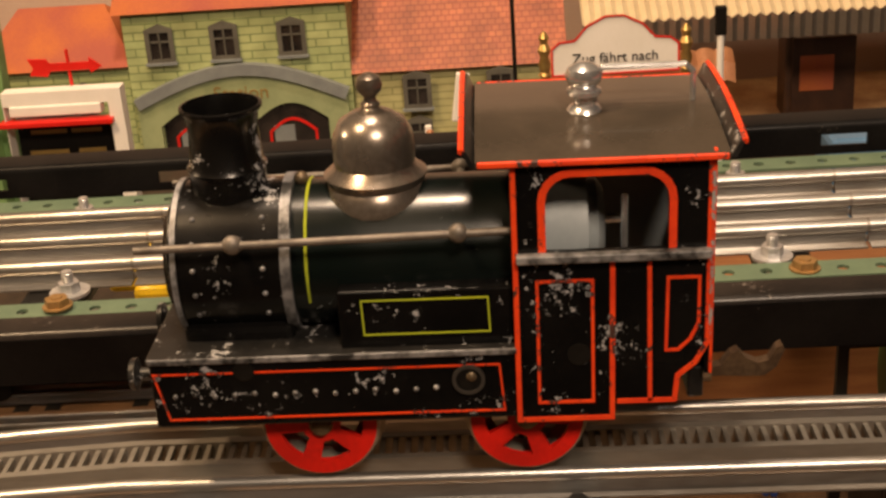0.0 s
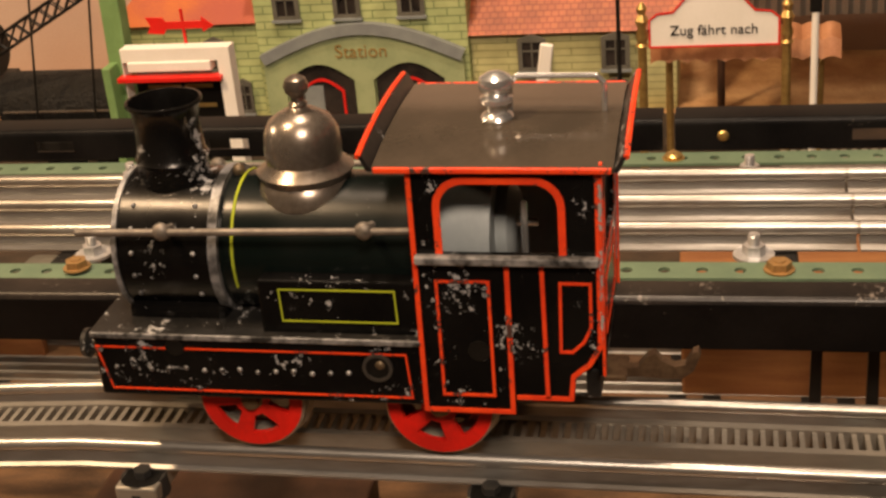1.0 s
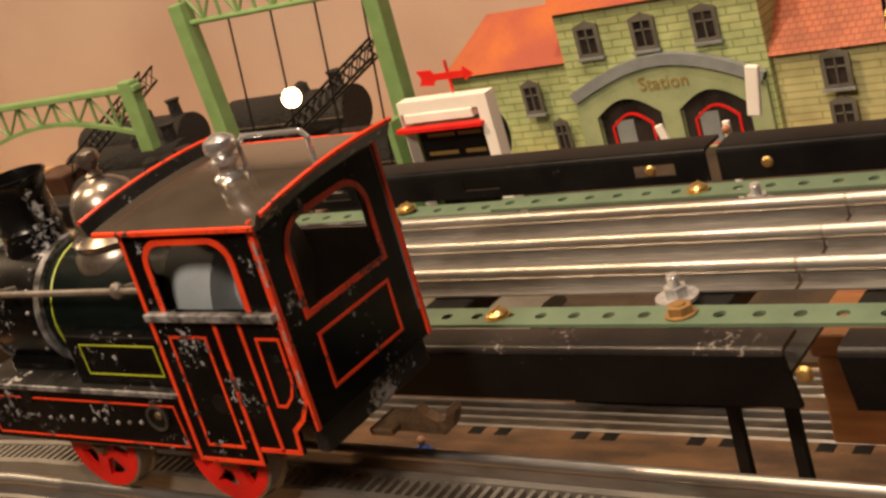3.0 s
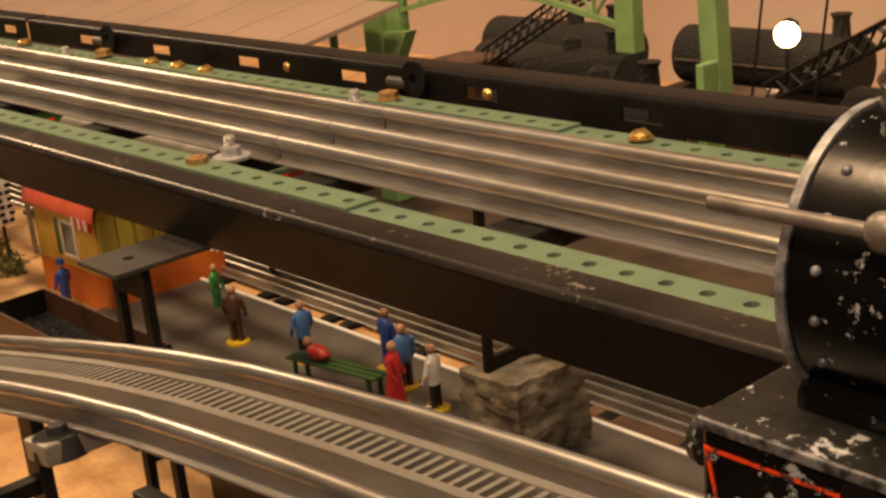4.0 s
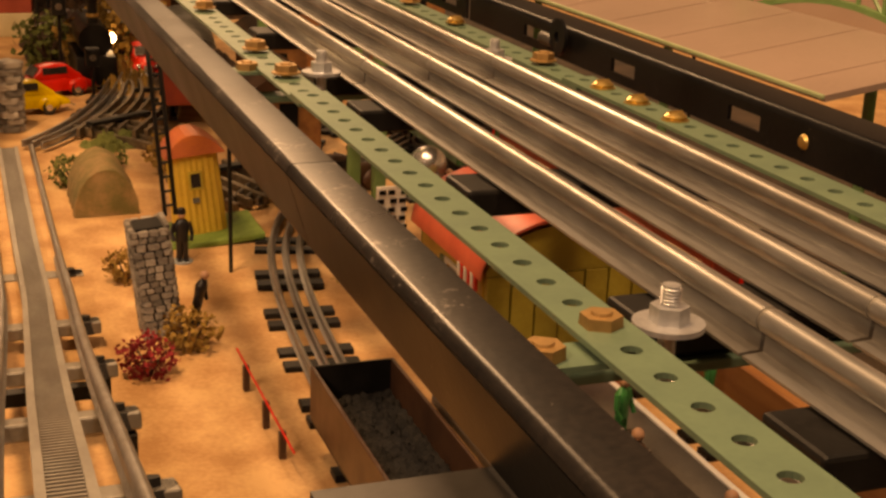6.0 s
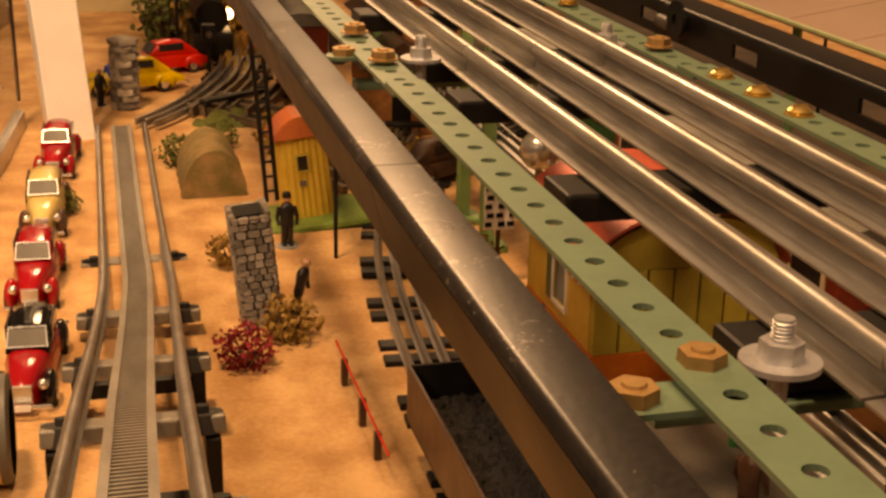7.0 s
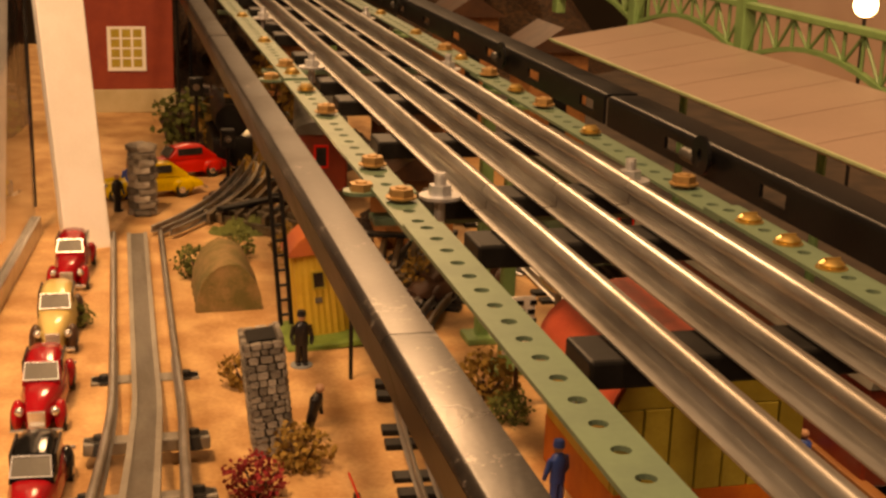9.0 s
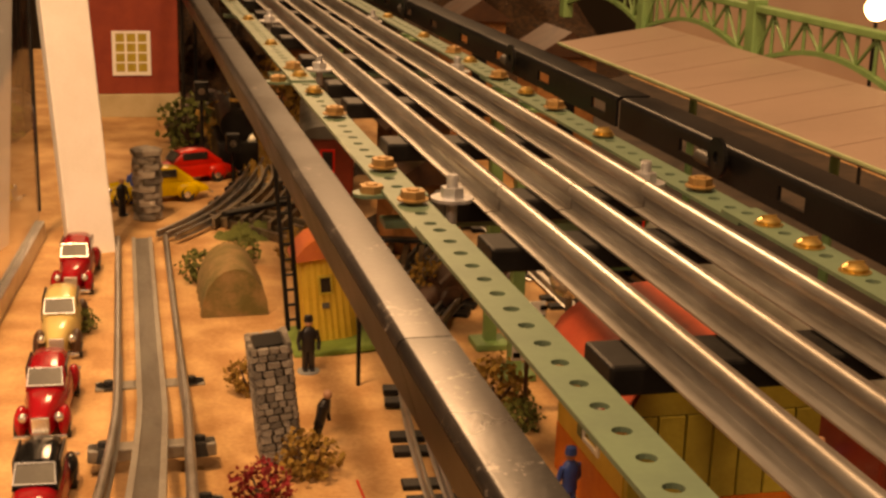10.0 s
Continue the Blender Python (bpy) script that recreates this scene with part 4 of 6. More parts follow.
# wheels: red spoked faces, grey tyres, dark hubs
wheel_parts = None
for yy in (0.0525, -0.0022):
    for sx in (-1, 1):
        w = new("wheel")
        w.parent = loco
        w.matrix_basis = T(sx * 0.0175, yy, -0.0030) @ Matrix.Rotation(0.6 * yy * 20, 4, "X")
        R = 0.0158
        tb = lathe(B(), [(R - 0.0008, -0.0032), (R - 0.0002, -0.0028), (R - 0.0002, 0.0018), (R + 0.0012, 0.0022), (R + 0.0012, 0.0031), (R - 0.001, 0.0034), (0.010, 0.0034), (0.010, 0.0026), (R - 0.002, 0.0022), (R - 0.002, -0.0032)], Matrix.Rotation(-math.pi / 2 * sx, 4, "Y"), 40, closed=True)
        part("tyre", tb, "steel_dull", w, "grey flanged tyre", True)
        fb = B()
        disc = [(R - 0.0009) * np.array((math.cos(a), math.sin(a))) for a in np.linspace(0, math.tau, 40, endpoint=False)]
        holes = []
        for k in range(5):
            a0 = math.tau * k / 5
            ho = [((0.0112) * math.cos(a0 + q), (0.0112) * math.sin(a0 + q)) for q in np.linspace(-0.4, 0.4, 6)] + [((0.0052) * math.cos(a0 + q), (0.0052) * math.sin(a0 + q)) for q in np.linspace(0.24, -0.24, 4)]
            holes.append(ho)
        plate(fb, [tuple(p) for p in disc], holes, 0.0018, Matrix.Diagonal((-sx, 1, 1, 1)) @ T(-0.0016, 0, 0) @ SIDE)
        part("spoked_face", fb, "red_wheel", w, "bright red spoked wheel face")
        hb = lathe(B(), [(0.0042, 0), (0.0038, 0.0016), (0.0026, 0.002), (0.0024, 0.0034), (0.001, 0.0038)], Matrix.Rotation(math.pi / 2 * sx, 4, "Y") @ T(0, 0, 0.0016), 18)
        part("hub", hb, "rust", w, "dark axle hub", True)
    ab = B()
    rod(ab, (-0.018, yy, -0.003), (0.018, yy, -0.003), 0.002, seg=10)
    lp("axle", ab, "sleeper")
mb = B()
box(mb, (0, 0.027, -0.001), (0.022, 0.06, 0.012), 0.001)
lp("clockwork_frame", mb, "sleeper", "dark clockwork frame between the wheels")
# coupling hook
hk = B()
pl = [(-0.047, 0.0055), (-0.056, 0.0062), (-0.0585, 0.0098), (-0.0605, 0.0108), (-0.0625, 0.0085), (-0.066, 0.0068), (-0.069, 0.0075), (-0.071, 0.0112), (-0.0725, 0.0120), (-0.0732, 0.0105), (-0.0712, 0.0055), (-0.068, 0.0028), (-0.063, 0.0028), (-0.056, 0.0032), (-0.047, 0.0028)]
plate(hk, pl, [], 0.0035, T(0.0018, 0, -0.006) @ SIDE)
lp("coupling_hook", hk, "hook", "rusty brown coupling hook")
hk = B()
box(hk, (0, -0.049, -0.0012), (0.012, 0.008, 0.0022), 0.0006)
lp("coupling_bar", hk, "hook", "rusty brown coupling bar")
for sx in (-0.017, 0.017):
    bf = B()
    lathe(bf, [(0.0018, 0), (0.0018, 0.005), (0.0045, 0.006), (0.0042, 0.0075), (0.002, 0.008)], T(sx, YF, 0.012) @ Matrix.Rotation(-math.pi / 2, 4, "X"), 16)
    lp("buffer", bf, "black_worn", "worn black buffer", smooth=True)
# ---- the station side ----


def prism_roof(bm, x0, x1, y0, y1, z0, z1, hip=0.0, over=0.006, mi=0):
    """A roof with its ridge along y, over a body x0..x1, y0..y1."""
    xm = (x0 + x1) / 2
    v = [bm.verts.new(p) for p in ((x0 - over, y0 - over, z0), (x1 + over, y0 - over, z0), (x1 + over, y1 + over, z0), (x0 - over, y1 + over, z0), (xm, y0 - over + hip, z1), (xm, y1 + over - hip, z1))]
    for f in ((0, 1, 4), (2, 3, 5), (1, 2, 5, 4), (3, 0, 4, 5), (3, 2, 1, 0)):
        bm.faces.new([v[i] for i in f]).material_index = mi
    return bm


station = thing("tin_station", T(0.60, 0, GZ), "printed tinplate station with green masonry walls and red roofs", "toy station")


def st_part(name, bm, material, label="", parent=None, smooth=False):
    return part(name, bm, material, parent or station, label, smooth)


def st_window(y, z, w=0.02, h=0.026):
    wn = st_part("window", plate(B(), [(y - w / 2, z - h / 2), (y + w / 2, z - h / 2), (y + w / 2, z + h / 2), (y, z + h / 2 + 0.004), (y - w / 2, z + h / 2)], [[(y - w * 0.34, z - h * 0.4), (y + w * 0.34, z - h * 0.4), (y + w * 0.34, z + h * 0.4), (y - w * 0.34, z + h * 0.4)]], 0.002, SIDE), "frame_dark", "dark grey arched window frame")
    st_part("pane", box(B(), (0.0004, y, z), (0.001, w * 0.7, h * 0.82)), "pane", "", wn)
    cb = B()
    box(cb, (-0.001, y, z), (0.0012, 0.0012, h * 0.8))
    box(cb, (-0.001, y, z + h * 0.12), (0.0012, w * 0.7, 0.0012))
    st_part("glazing_bar", cb, "frame_dark", "", wn)
    st_part("sill", box(B(), (-0.0018, y, z - h / 2 - 0.001), (0.004, w * 1.1, 0.002)), "portal_blue", "", wn)


CY0, CY1 = -0.295, -0.122
st_part("centre_wall", box(B(), (0.051, (CY0 + CY1) / 2, 0.062), (0.1, CY1 - CY0, 0.124), 0.0006), "wall_green", "green printed masonry block")
st_part("left_wing_wall", box(B(), (0.052, -0.062, 0.041), (0.09, 0.119, 0.082), 0.0006), "wall_green", "green printed masonry wing")
st_part("right_wing_wall", box(B(), (0.052, -0.376, 0.033), (0.09, 0.161, 0.066), 0.0006), "wall_tan", "tan-green printed siding wing")
st_part("centre_roof", prism_roof(B(), 0.001, 0.101, CY0, CY1, 0.1245, 0.165), "roof_orange", "orange tin roof")
st_part("left_roof", prism_roof(B(), 0.007, 0.097, -0.121, -0.003, 0.0825, 0.122, hip=0.03), "roof_orange", "orange-red hipped tin roof")
st_part("right_roof", prism_roof(B(), 0.007, 0.097, -0.456, -0.296, 0.0665, 0.115), "roof_tile", "red printed tile roof")
for y, z, w in ((-0.15, 0.098, 0.022), (-0.2, 0.098, 0.022), (-0.252, 0.098, 0.022), (-0.345, 0.05, 0.022), (-0.41, 0.05, 0.022), (-0.345, 0.014, 0.02), (-0.41, 0.014, 0.02), (-0.085, 0.056, 0.018), (-0.105, 0.02, 0.014)):
    st_window(y, z, w)
# portal with a broad arch and two doors
yc = (CY0 + CY1) / 2


def seg_arch(y0, y1, z0, z1, rise, n=14):
    pts = [(y0, z0), (y1, z0), (y1, z1)]
    pts += [(y1 + (y0 - y1) * k / n, z1 + rise * math.sin(math.pi * k / n)) for k in range(1, n)]
    return pts + [(y0, z1)]


doors = [seg_arch(yc - 0.066, yc - 0.008, 0.002, 0.034, 0.014), seg_arch(yc + 0.008, yc + 0.066, 0.002, 0.034, 0.014)]
st_part("portal", plate(B(), seg_arch(CY0 + 0.004, CY1 - 0.004, 0.0005, 0.05, 0.024), doors, 0.004, SIDE), "portal", "pale green portal with two arches")
outer = seg_arch(CY0 + 0.004, CY1 - 0.004, 0.0005, 0.05, 0.024)[2:]
st_part("portal_arch", lining(B(), [(u, v + 0.003) for u, v in outer], 0.009, 0.007, SIDE, False), "portal_blue", "grey-blue arch moulding")
for dd in doors:
    yy = (dd[0][0] + dd[1][0]) / 2
    dr = st_part("door", box(B(), (0.0005, yy, 0.024), (0.001, 0.056, 0.046)), "pane", "dark doorway")
    st_part("door_lining", lining(B(), seg_arch(yy - 0.018, yy + 0.018, 0.002, 0.024, 0.01), 0.002, 0.0015, SIDE), "sign_red", "red door outline", dr)
    st_part("door_glass", box(B(), (-0.0005, yy + 0.007, 0.016), (0.001, 0.016, 0.026)), "portal_blue", "grey-blue door glass", dr)


def words(txt, size, material, m, parent, name="lettering"):
    c = bpy.data.curves.new(name, "FONT")
    c.body, c.size, c.extrude, c.align_x, c.align_y = txt, size, 0.0002, "CENTER", "CENTER"
    tmp = new(name, c)
    me = bpy.data.meshes.new_from_object(tmp.evaluated_get(bpy.context.evaluated_depsgraph_get()))
    bpy.data.objects.remove(tmp)
    me.materials.append(M[material])
    ob = new(name, me)
    ob.parent = parent
    ob.matrix_basis = m
    return ob


FACE = Matrix(((0, 0, -1, 0), (-1, 0, 0, 0), (0, 1, 0, 0), (0, 0, 0, 1)))  # text that reads towards -x
words("Station", 0.0155, "gold_ink", T(-0.0046, yc, 0.058) @ FACE, station)

# train sign with gilt posts
sign = thing("departure_sign", T(0.45, -0.485, GZ), "cream board with red edge and black lettering between gilt posts", "sign")
so = [(-0.041, 0.1), (0.041, 0.1), (0.041, 0.118), (0.036, 0.122), (0.026, 0.123), (0.018, 0.132), (0.006, 0.138), (-0.006, 0.138), (-0.018, 0.132), (-0.026, 0.123), (-0.036, 0.122), (-0.041, 0.118)]
part("board", plate(B(), so, [], 0.002, SIDE), "white", sign, "cream-white board")
part("board_edge", lining(B(), so, 0.0012, 0.0008, T(-0.0019, 0, 0) @ SIDE), "sign_red", sign, "thin red edge")
words("Zug fährt nach", 0.0095, "ink", T(-0.0024, 0, 0.1105) @ FACE, sign)
for yy in (-0.046, 0.046):
    part("post", lathe(B(), [(0.003, 0), (0.003, 0.1), (0.0045, 0.101), (0.003, 0.103), (0.0042, 0.108), (0.0028, 0.113), (0.0045, 0.118), (0.0025, 0.122), (0.0036, 0.126), (0.001, 0.13)], T(-0.001, yy, 0), 14), "brass", sign, "gilt turned post", True)
awn = thing("platform_awning", T(0.485, -0.505, GZ), "ribbed copper-brown platform awning on posts", "awning")
ab = B()
n = 60
rows = [[ab.verts.new((x, -0.062 + 0.124 * k / n, z + 0.0022 * abs(math.sin(math.pi * k / 6)))) for k in range(n + 1)] for x, z in ((-0.016, 0.082), (-0.012, 0.094), (0.0, 0.101), (0.012, 0.094), (0.016, 0.082))]
for a, b in zip(rows, rows[1:]):
    for k in range(n):
        ab.faces.new((a[k], a[k + 1], b[k + 1], b[k]))
part("ribbed_roof", ab, "copper", awn, smooth=True)
for yy in (-0.05, 0.05):
    pb = B()
    rod(pb, (0, yy, 0), (0, yy, 0.1), 0.0025, seg=10)
    part("post", pb, "brass", awn)

# white train board with a black timetable
board = thing("timetable_board", T(0.43, -0.126, GZ), "white framed black timetable board with gold writing", "timetable board")
part("frame", plate(B(), [(-0.040, 0.0), (0.038, 0.0), (0.038, 0.118), (-0.040, 0.118)], [[(-0.031, 0.0005), (0.0375, 0.0005), (0.0375, 0.109), (-0.031, 0.109)]], 0.012, SIDE), "white", board, "white frame")
part("canopy_strip", box(B(), (-0.012, 0.004, 0.0975), (0.01, 0.075, 0.0035), 0.0006), "sign_red", board, "red strip")
part("panel", box(B(), (0.0, 0.004, 0.066), (0.002, 0.062, 0.058), 0.0004), "ink", board, "black panel")
for k, (u, w) in enumerate(((0.016, 0.024), (-0.012, 0.02), (0.018, 0.026), (-0.014, 0.018), (0.004, 0.03))):
    part("writing_bar", box(B(), (-0.0014, u * 0.9, 0.088 - (k // 2) * 0.014), (0.0006, w, 0.0028)), "gold_ink", board)
part("light_box", box(B(), (-0.008, 0.004, 0.1055), (0.01, 0.06, 0.007), 0.0008), "white", board)
arrow = thing("arrow_sign", T(0.43, -0.130, GZ), "bright red double arrow sign on a thin post", "arrow sign")
ar = [(-0.024, 0.130), (-0.016, 0.126), (-0.016, 0.1285), (0.010, 0.1285), (0.012, 0.125), (0.024, 0.126), (0.021, 0.131), (0.024, 0.137), (0.012, 0.1365), (0.010, 0.1335), (-0.016, 0.1335), (-0.016, 0.1365)]
part("arrow_plate", plate(B(), ar, [], 0.0015, SIDE), "sign_red", arrow)
pb = B()
rod(pb, (0, -0.002, 0.118), (0, -0.002, 0.142), 0.0012, seg=8)
part("post", pb, "sign_red", arrow)
signal = thing("white_signal", T(0.36, -0.365, GZ), "small white crossing signal figure with an amber lamp", "signal")
sb = B()
box(sb, (0, 0, 0.05), (0.003, 0.004, 0.1), 0.0006)
box(sb, (0, -0.003, 0.118), (0.004, 0.008, 0.03), 0.001, Matrix.Rotation(0.15, 4, "X"))
box(sb, (-0.002, 0.01, 0.095), (0.003, 0.005, 0.03), 0.0008, Matrix.Rotation(-0.3, 4, "X"))
part("signal_arm", sb, "white", signal)
sb = B()
ball(sb, (-0.004, -0.001, 0.096), 0.0025, 10)
part("signal_lamp", sb, "copper", signal)

# ribbed platform roof and clutter beyond the sign
roofp = thing("ribbed_platform_roof", T(0.6, -0.63, GZ), "cream corrugated tin platform roof with a grey fringe", "platform roof")
ab = B()
n = 160
rows = [[ab.verts.new((x, -0.16 + 0.32 * k / n, z + 0.0014 * math.sin(math.pi * k / 2))) for k in range(n + 1)] for x, z in ((-0.06, 0.11), (0.03, 0.15), (0.12, 0.11))]
for a, b in zip(rows, rows[1:]):
    for k in range(n):
        ab.faces.new((a[k], a[k + 1], b[k + 1], b[k]))
part("ribbed_sheet", ab, "cream", roofp, smooth=True)
ab = B()
rows = [[ab.verts.new((-0.061 + 0.0012 * math.sin(math.pi * k / 2), -0.16 + 0.32 * k / n, z)) for k in range(n + 1)] for z in (0.109, 0.092)]
for k in range(n):
    ab.faces.new((rows[0][k], rows[0][k + 1], rows[1][k + 1], rows[1][k]))
part("fringe", ab, "alu", roofp, "grey fluted fringe", True)
for yy in (-0.14, 0.0, 0.14):
    pb = B()
    rod(pb, (0.0, yy, 0), (0.0, yy, 0.135), 0.003, seg=10)
    part("post", pb, "brown_tin", roofp)
pole = thing("signal_pole", T(0.40, -0.545, GZ), "slim white signal pole with a dark head", "signal pole")
pb = B()
rod(pb, (0, 0, 0), (0, 0, 0.135), 0.0022, seg=10)
part("pole", pb, "white", pole)
pb = B()
box(pb, (0, 0, 0.143), (0.005, 0.007, 0.018), 0.001)
part("head", pb, "ink", pole)
hut = thing("station_kiosk", T(0.64, -0.66, GZ), "brown kiosk with an orange lit window", "kiosk")
part("body", box(B(), (0, 0, 0.035), (0.05, 0.05, 0.07), 0.001), "brown_tin", hut)
part("window", box(B(), (-0.0255, 0.005, 0.042), (0.002, 0.026, 0.028), 0.0004), "roof_orange", hut)
blue = thing("blue_perforated_bin", T(0.34, -0.62, GZ), "blue tin with rows of white dots", "tin")
part("body", box(B(), (0, 0, 0.045), (0.04, 0.05, 0.09), 0.004), "blue_tin", blue)
for i in range(4):
    for j in range(4):
        db = B()
        rod(db, (-0.0202, -0.016 + i * 0.0105, 0.045 + j * 0.0105), (-0.0208, -0.016 + i * 0.0105, 0.045 + j * 0.0105), 0.0014, seg=8)
        part("dot", db, "white", blue)
mesh_box = thing("grey_tin_shed", T(0.36, -0.56, GZ), "dark grey ribbed tin shed roof", "shed")
mb = B()
for k in range(12):
    box(mb, (0, -0.033 + k * 0.006, 0.05), (0.05, 0.004, 0.004), 0.0008, Matrix.Rotation(0.0, 4, "X"))
box(mb, (0.002, 0, 0.025), (0.046, 0.07, 0.048))
part("ribbed_roof", mb, "steel_dull", mesh_box)

# ---- green gantry bridge, lattice crane, dark engine ----


gantry = thing("green_gantry", T(0.44, 0.03, GZ), "leaf-green lattice gantry over the station tracks", "gantry")
for yy, lean in ((-0.105, 0.01), (0.075, -0.012)):
    gb2 = B()
    box(gb2, (0, yy, 0.11), (0.014, 0.014, 0.22), 0.001, Matrix.Rotation(lean * 3, 4, "X"))
    box(gb2, (-0.012, yy, 0.055), (0.02, 0.006, 0.1), 0.001)
    part("column", gb2, "green_iron", gantry)
for zz in (0.2, 0.23):
    part("chord", rod(B(), (0, -0.11, zz), (0, 0.08, zz), 0.0024, seg=8), "green_iron", gantry)
for k in range(10):
    ya, yb_ = -0.11 + 0.019 * k, -0.091 + 0.019 * k
    part("lattice_bar", rod(B(), (0, ya, 0.2 if k % 2 else 0.23), (0, yb_, 0.23 if k % 2 else 0.2), 0.0014, seg=5), "green_iron", gantry)
    part("upright", rod(B(), (0, yb_, 0.2), (0, yb_, 0.23), 0.0016, seg=5), "green_iron", gantry)
for k in range(4):
    part("cable_brace", rod(B(), (0, -0.1 + 0.045 * k, 0.2), (0, -0.075 + 0.045 * k, 0.03), 0.0009, seg=5), "sleeper", gantry)
crane = thing("lattice_crane", T(0.455, 0.06, GZ), "dark lattice crane jib leaning over a black engine", "crane")
jb = B()
for off in (-0.008, 0.008):
    a, b = Vector((off, 0.02, 0.075)), Vector((off, -0.12, 0.15))
    for dz in (0, 0.013):
        rod(jb, a + Vector((0, 0, dz)), b + Vector((0, 0, dz)), 0.0012, seg=5)
    for k in range(14):
        u, v = a.lerp(b, k / 14), a.lerp(b, (k + 1) / 14)
        rod(jb, u, v + Vector((0, 0, 0.013)), 0.0007, seg=4)
        rod(jb, v, u + Vector((0, 0, 0.013)), 0.0007, seg=4)
part("jib", jb, "sleeper", crane)
jb = B()
box(jb, (0, 0.045, 0.05), (0.04, 0.05, 0.06), 0.002)
box(jb, (0, 0.04, 0.01), (0.05, 0.08, 0.02), 0.002)
part("cab", jb, "brown_tin", crane)
eng = thing("black_engine", T(0.48, -0.02, GZ), "dark brown-black tin engine standing behind the girder", "toy engine")
eb = B()
rod(eb, (0, -0.1, 0.062), (0, 0.055, 0.062), 0.023, seg=24)
lathe(eb, [(0.007, 0), (0.006, 0.014), (0.008, 0.018)], T(0, -0.085, 0.083), 14)
lathe(eb, [(0.008, 0), (0.007, 0.009), (0.002, 0.012)], T(0, -0.04, 0.083), 14)
part("boiler", eb, "coal", eng, smooth=True)
part("frame", box(B(), (0, -0.02, 0.03), (0.046, 0.17, 0.016), 0.001), "sleeper", eng)
part("handrail", rod(B(), (-0.025, -0.1, 0.062), (-0.025, 0.05, 0.062), 0.001, seg=6), "nickel", eng)
for yy in (-0.07, -0.03, 0.01):
    part("wheel", rod(B(), (-0.022, yy, 0.016), (-0.018, yy, 0.016), 0.016, seg=20), "sleeper", eng)

# Engine copies added to fill the shadowed clutter beyond the girder with dark shapes.
for ex, ey in ((0.43, 0.24), (0.51, 0.34), (0.6, 0.42), (0.62, 0.22)):
    copy_thing(eng, T(ex, ey, GZ))
copy_thing(crane, T(0.47, 0.33, GZ))

# platform canopy with the green arched bridge beside it
can = thing("platform_canopy", T(0.243, 0.275, 0.006), "long rose-grey corrugated platform canopy", "canopy")
cb = B()
L = 0.57
v = [cb.verts.new(p) for p in ((0, 0, -0.026), (0.082, 0.0, -0.013), (0.082, L, -0.013), (0, L, -0.026), (0, 0, -0.029), (0.082, 0.0, -0.016), (0.082, L, -0.016), (0, L, -0.029))]
for f in ((0, 1, 2, 3), (7, 6, 5, 4), (0, 4, 5, 1), (1, 5, 6, 2), (2, 6, 7, 3), (3, 7, 4, 0)):
    cb.faces.new([v[i] for i in f])
part("roof_sheet", cb, "canopy", can)
for k in range(9):
    m = T(0.041, 0.03 + k * 0.06, -0.0193) @ Matrix.Rotation(-math.atan2(0.013, 0.082), 4, "Y")
    part("seam", box(B(), (0, 0, 0), (0.081, 0.0006, 0.0002), 0, m), "canopy", can)
part("edge_moulding", box(B(), (-0.0008, L / 2, -0.0268), (0.0016, L, 0.0022), 0.0005), "portal", can)
for k in range(3):
    part("post", rod(B(), (0.062, 0.05 + k * 0.2, -0.018), (0.062, 0.05 + k * 0.2, GZ), 0.003, seg=8), "green_iron", can)
bridge = thing("green_arch_bridge", T(0.35, 0.10, -0.02), "leaf-green cast arched lattice bridge side", "bridge")
for k in range(7):
    lo = [Vector((0, 0.004 + k * 0.21 + 0.202 * j / 9, 0.002 + 0.016 * math.sin(math.pi * j / 9))) for j in range(10)]
    hi = [Vector((0, p.y, 0.036)) for p in lo]
    part("arch_rib", sweep(B(), lo, [(-0.0022, -0.0016), (-0.0022, 0.0016), (0.0022, 0.0016), (0.0022, -0.0016)]), "green_iron", bridge)
    for j in range(9):
        a, c = (lo[j], hi[j + 1]) if j % 2 else (hi[j], lo[j + 1])
        part("lattice_bar", rod(B(), a, c, 0.0012, seg=5), "green_iron", bridge)
        part("upright", rod(B(), lo[j], hi[j], 0.0014, seg=5), "green_iron", bridge)
    part("pilaster", box(B(), (0, k * 0.21, 0.016), (0.01, 0.014, 0.056), 0.001), "green_iron", bridge)
part("top_beam", box(B(), (0, 0.73, 0.038), (0.009, 1.48, 0.005), 0.001), "green_iron", bridge)
part("end_column", box(B(), (0.0, 0.225, -0.045), (0.024, 0.02, 0.18), 0.002), "green_iron", bridge)
part("end_bracket", plate(B(), [(0.215, -0.05), (0.19, -0.01), (0.215, -0.012)], [], 0.01, SIDE), "green_iron", bridge)


def bulb_lamp(c, r, watts, mt="bulb", lb="lit round bulb on a thin wire post"):
    t = thing("bulb_lamp", T(c[0], c[1], GZ), lb, "lamp")
    part("bulb", ball(B(), (0, 0, c[2] - GZ), r, 14), mt, t, "glowing bulb", True)
    part("post", rod(B(), (0, 0, 0), (0, 0, c[2] - GZ - r * 0.9), 0.0015, seg=8), "sleeper", t)
    return t


bulb_lamp((0.56, 0.14, -0.062), 0.009, 1)
bulb_lamp((0.45, 0.74, 0.017), 0.009, 1)
bulb_lamp((0.03, 1.08, -0.122), 0.005, 1)
bulb_lamp((0.5, -0.42, 0.005), 0.005, 1)
# ---- the village below the bridge ----
LEAN = pose(0, 0, 0, 0, -5.5, 0)  # old tin pieces that stand a little askew


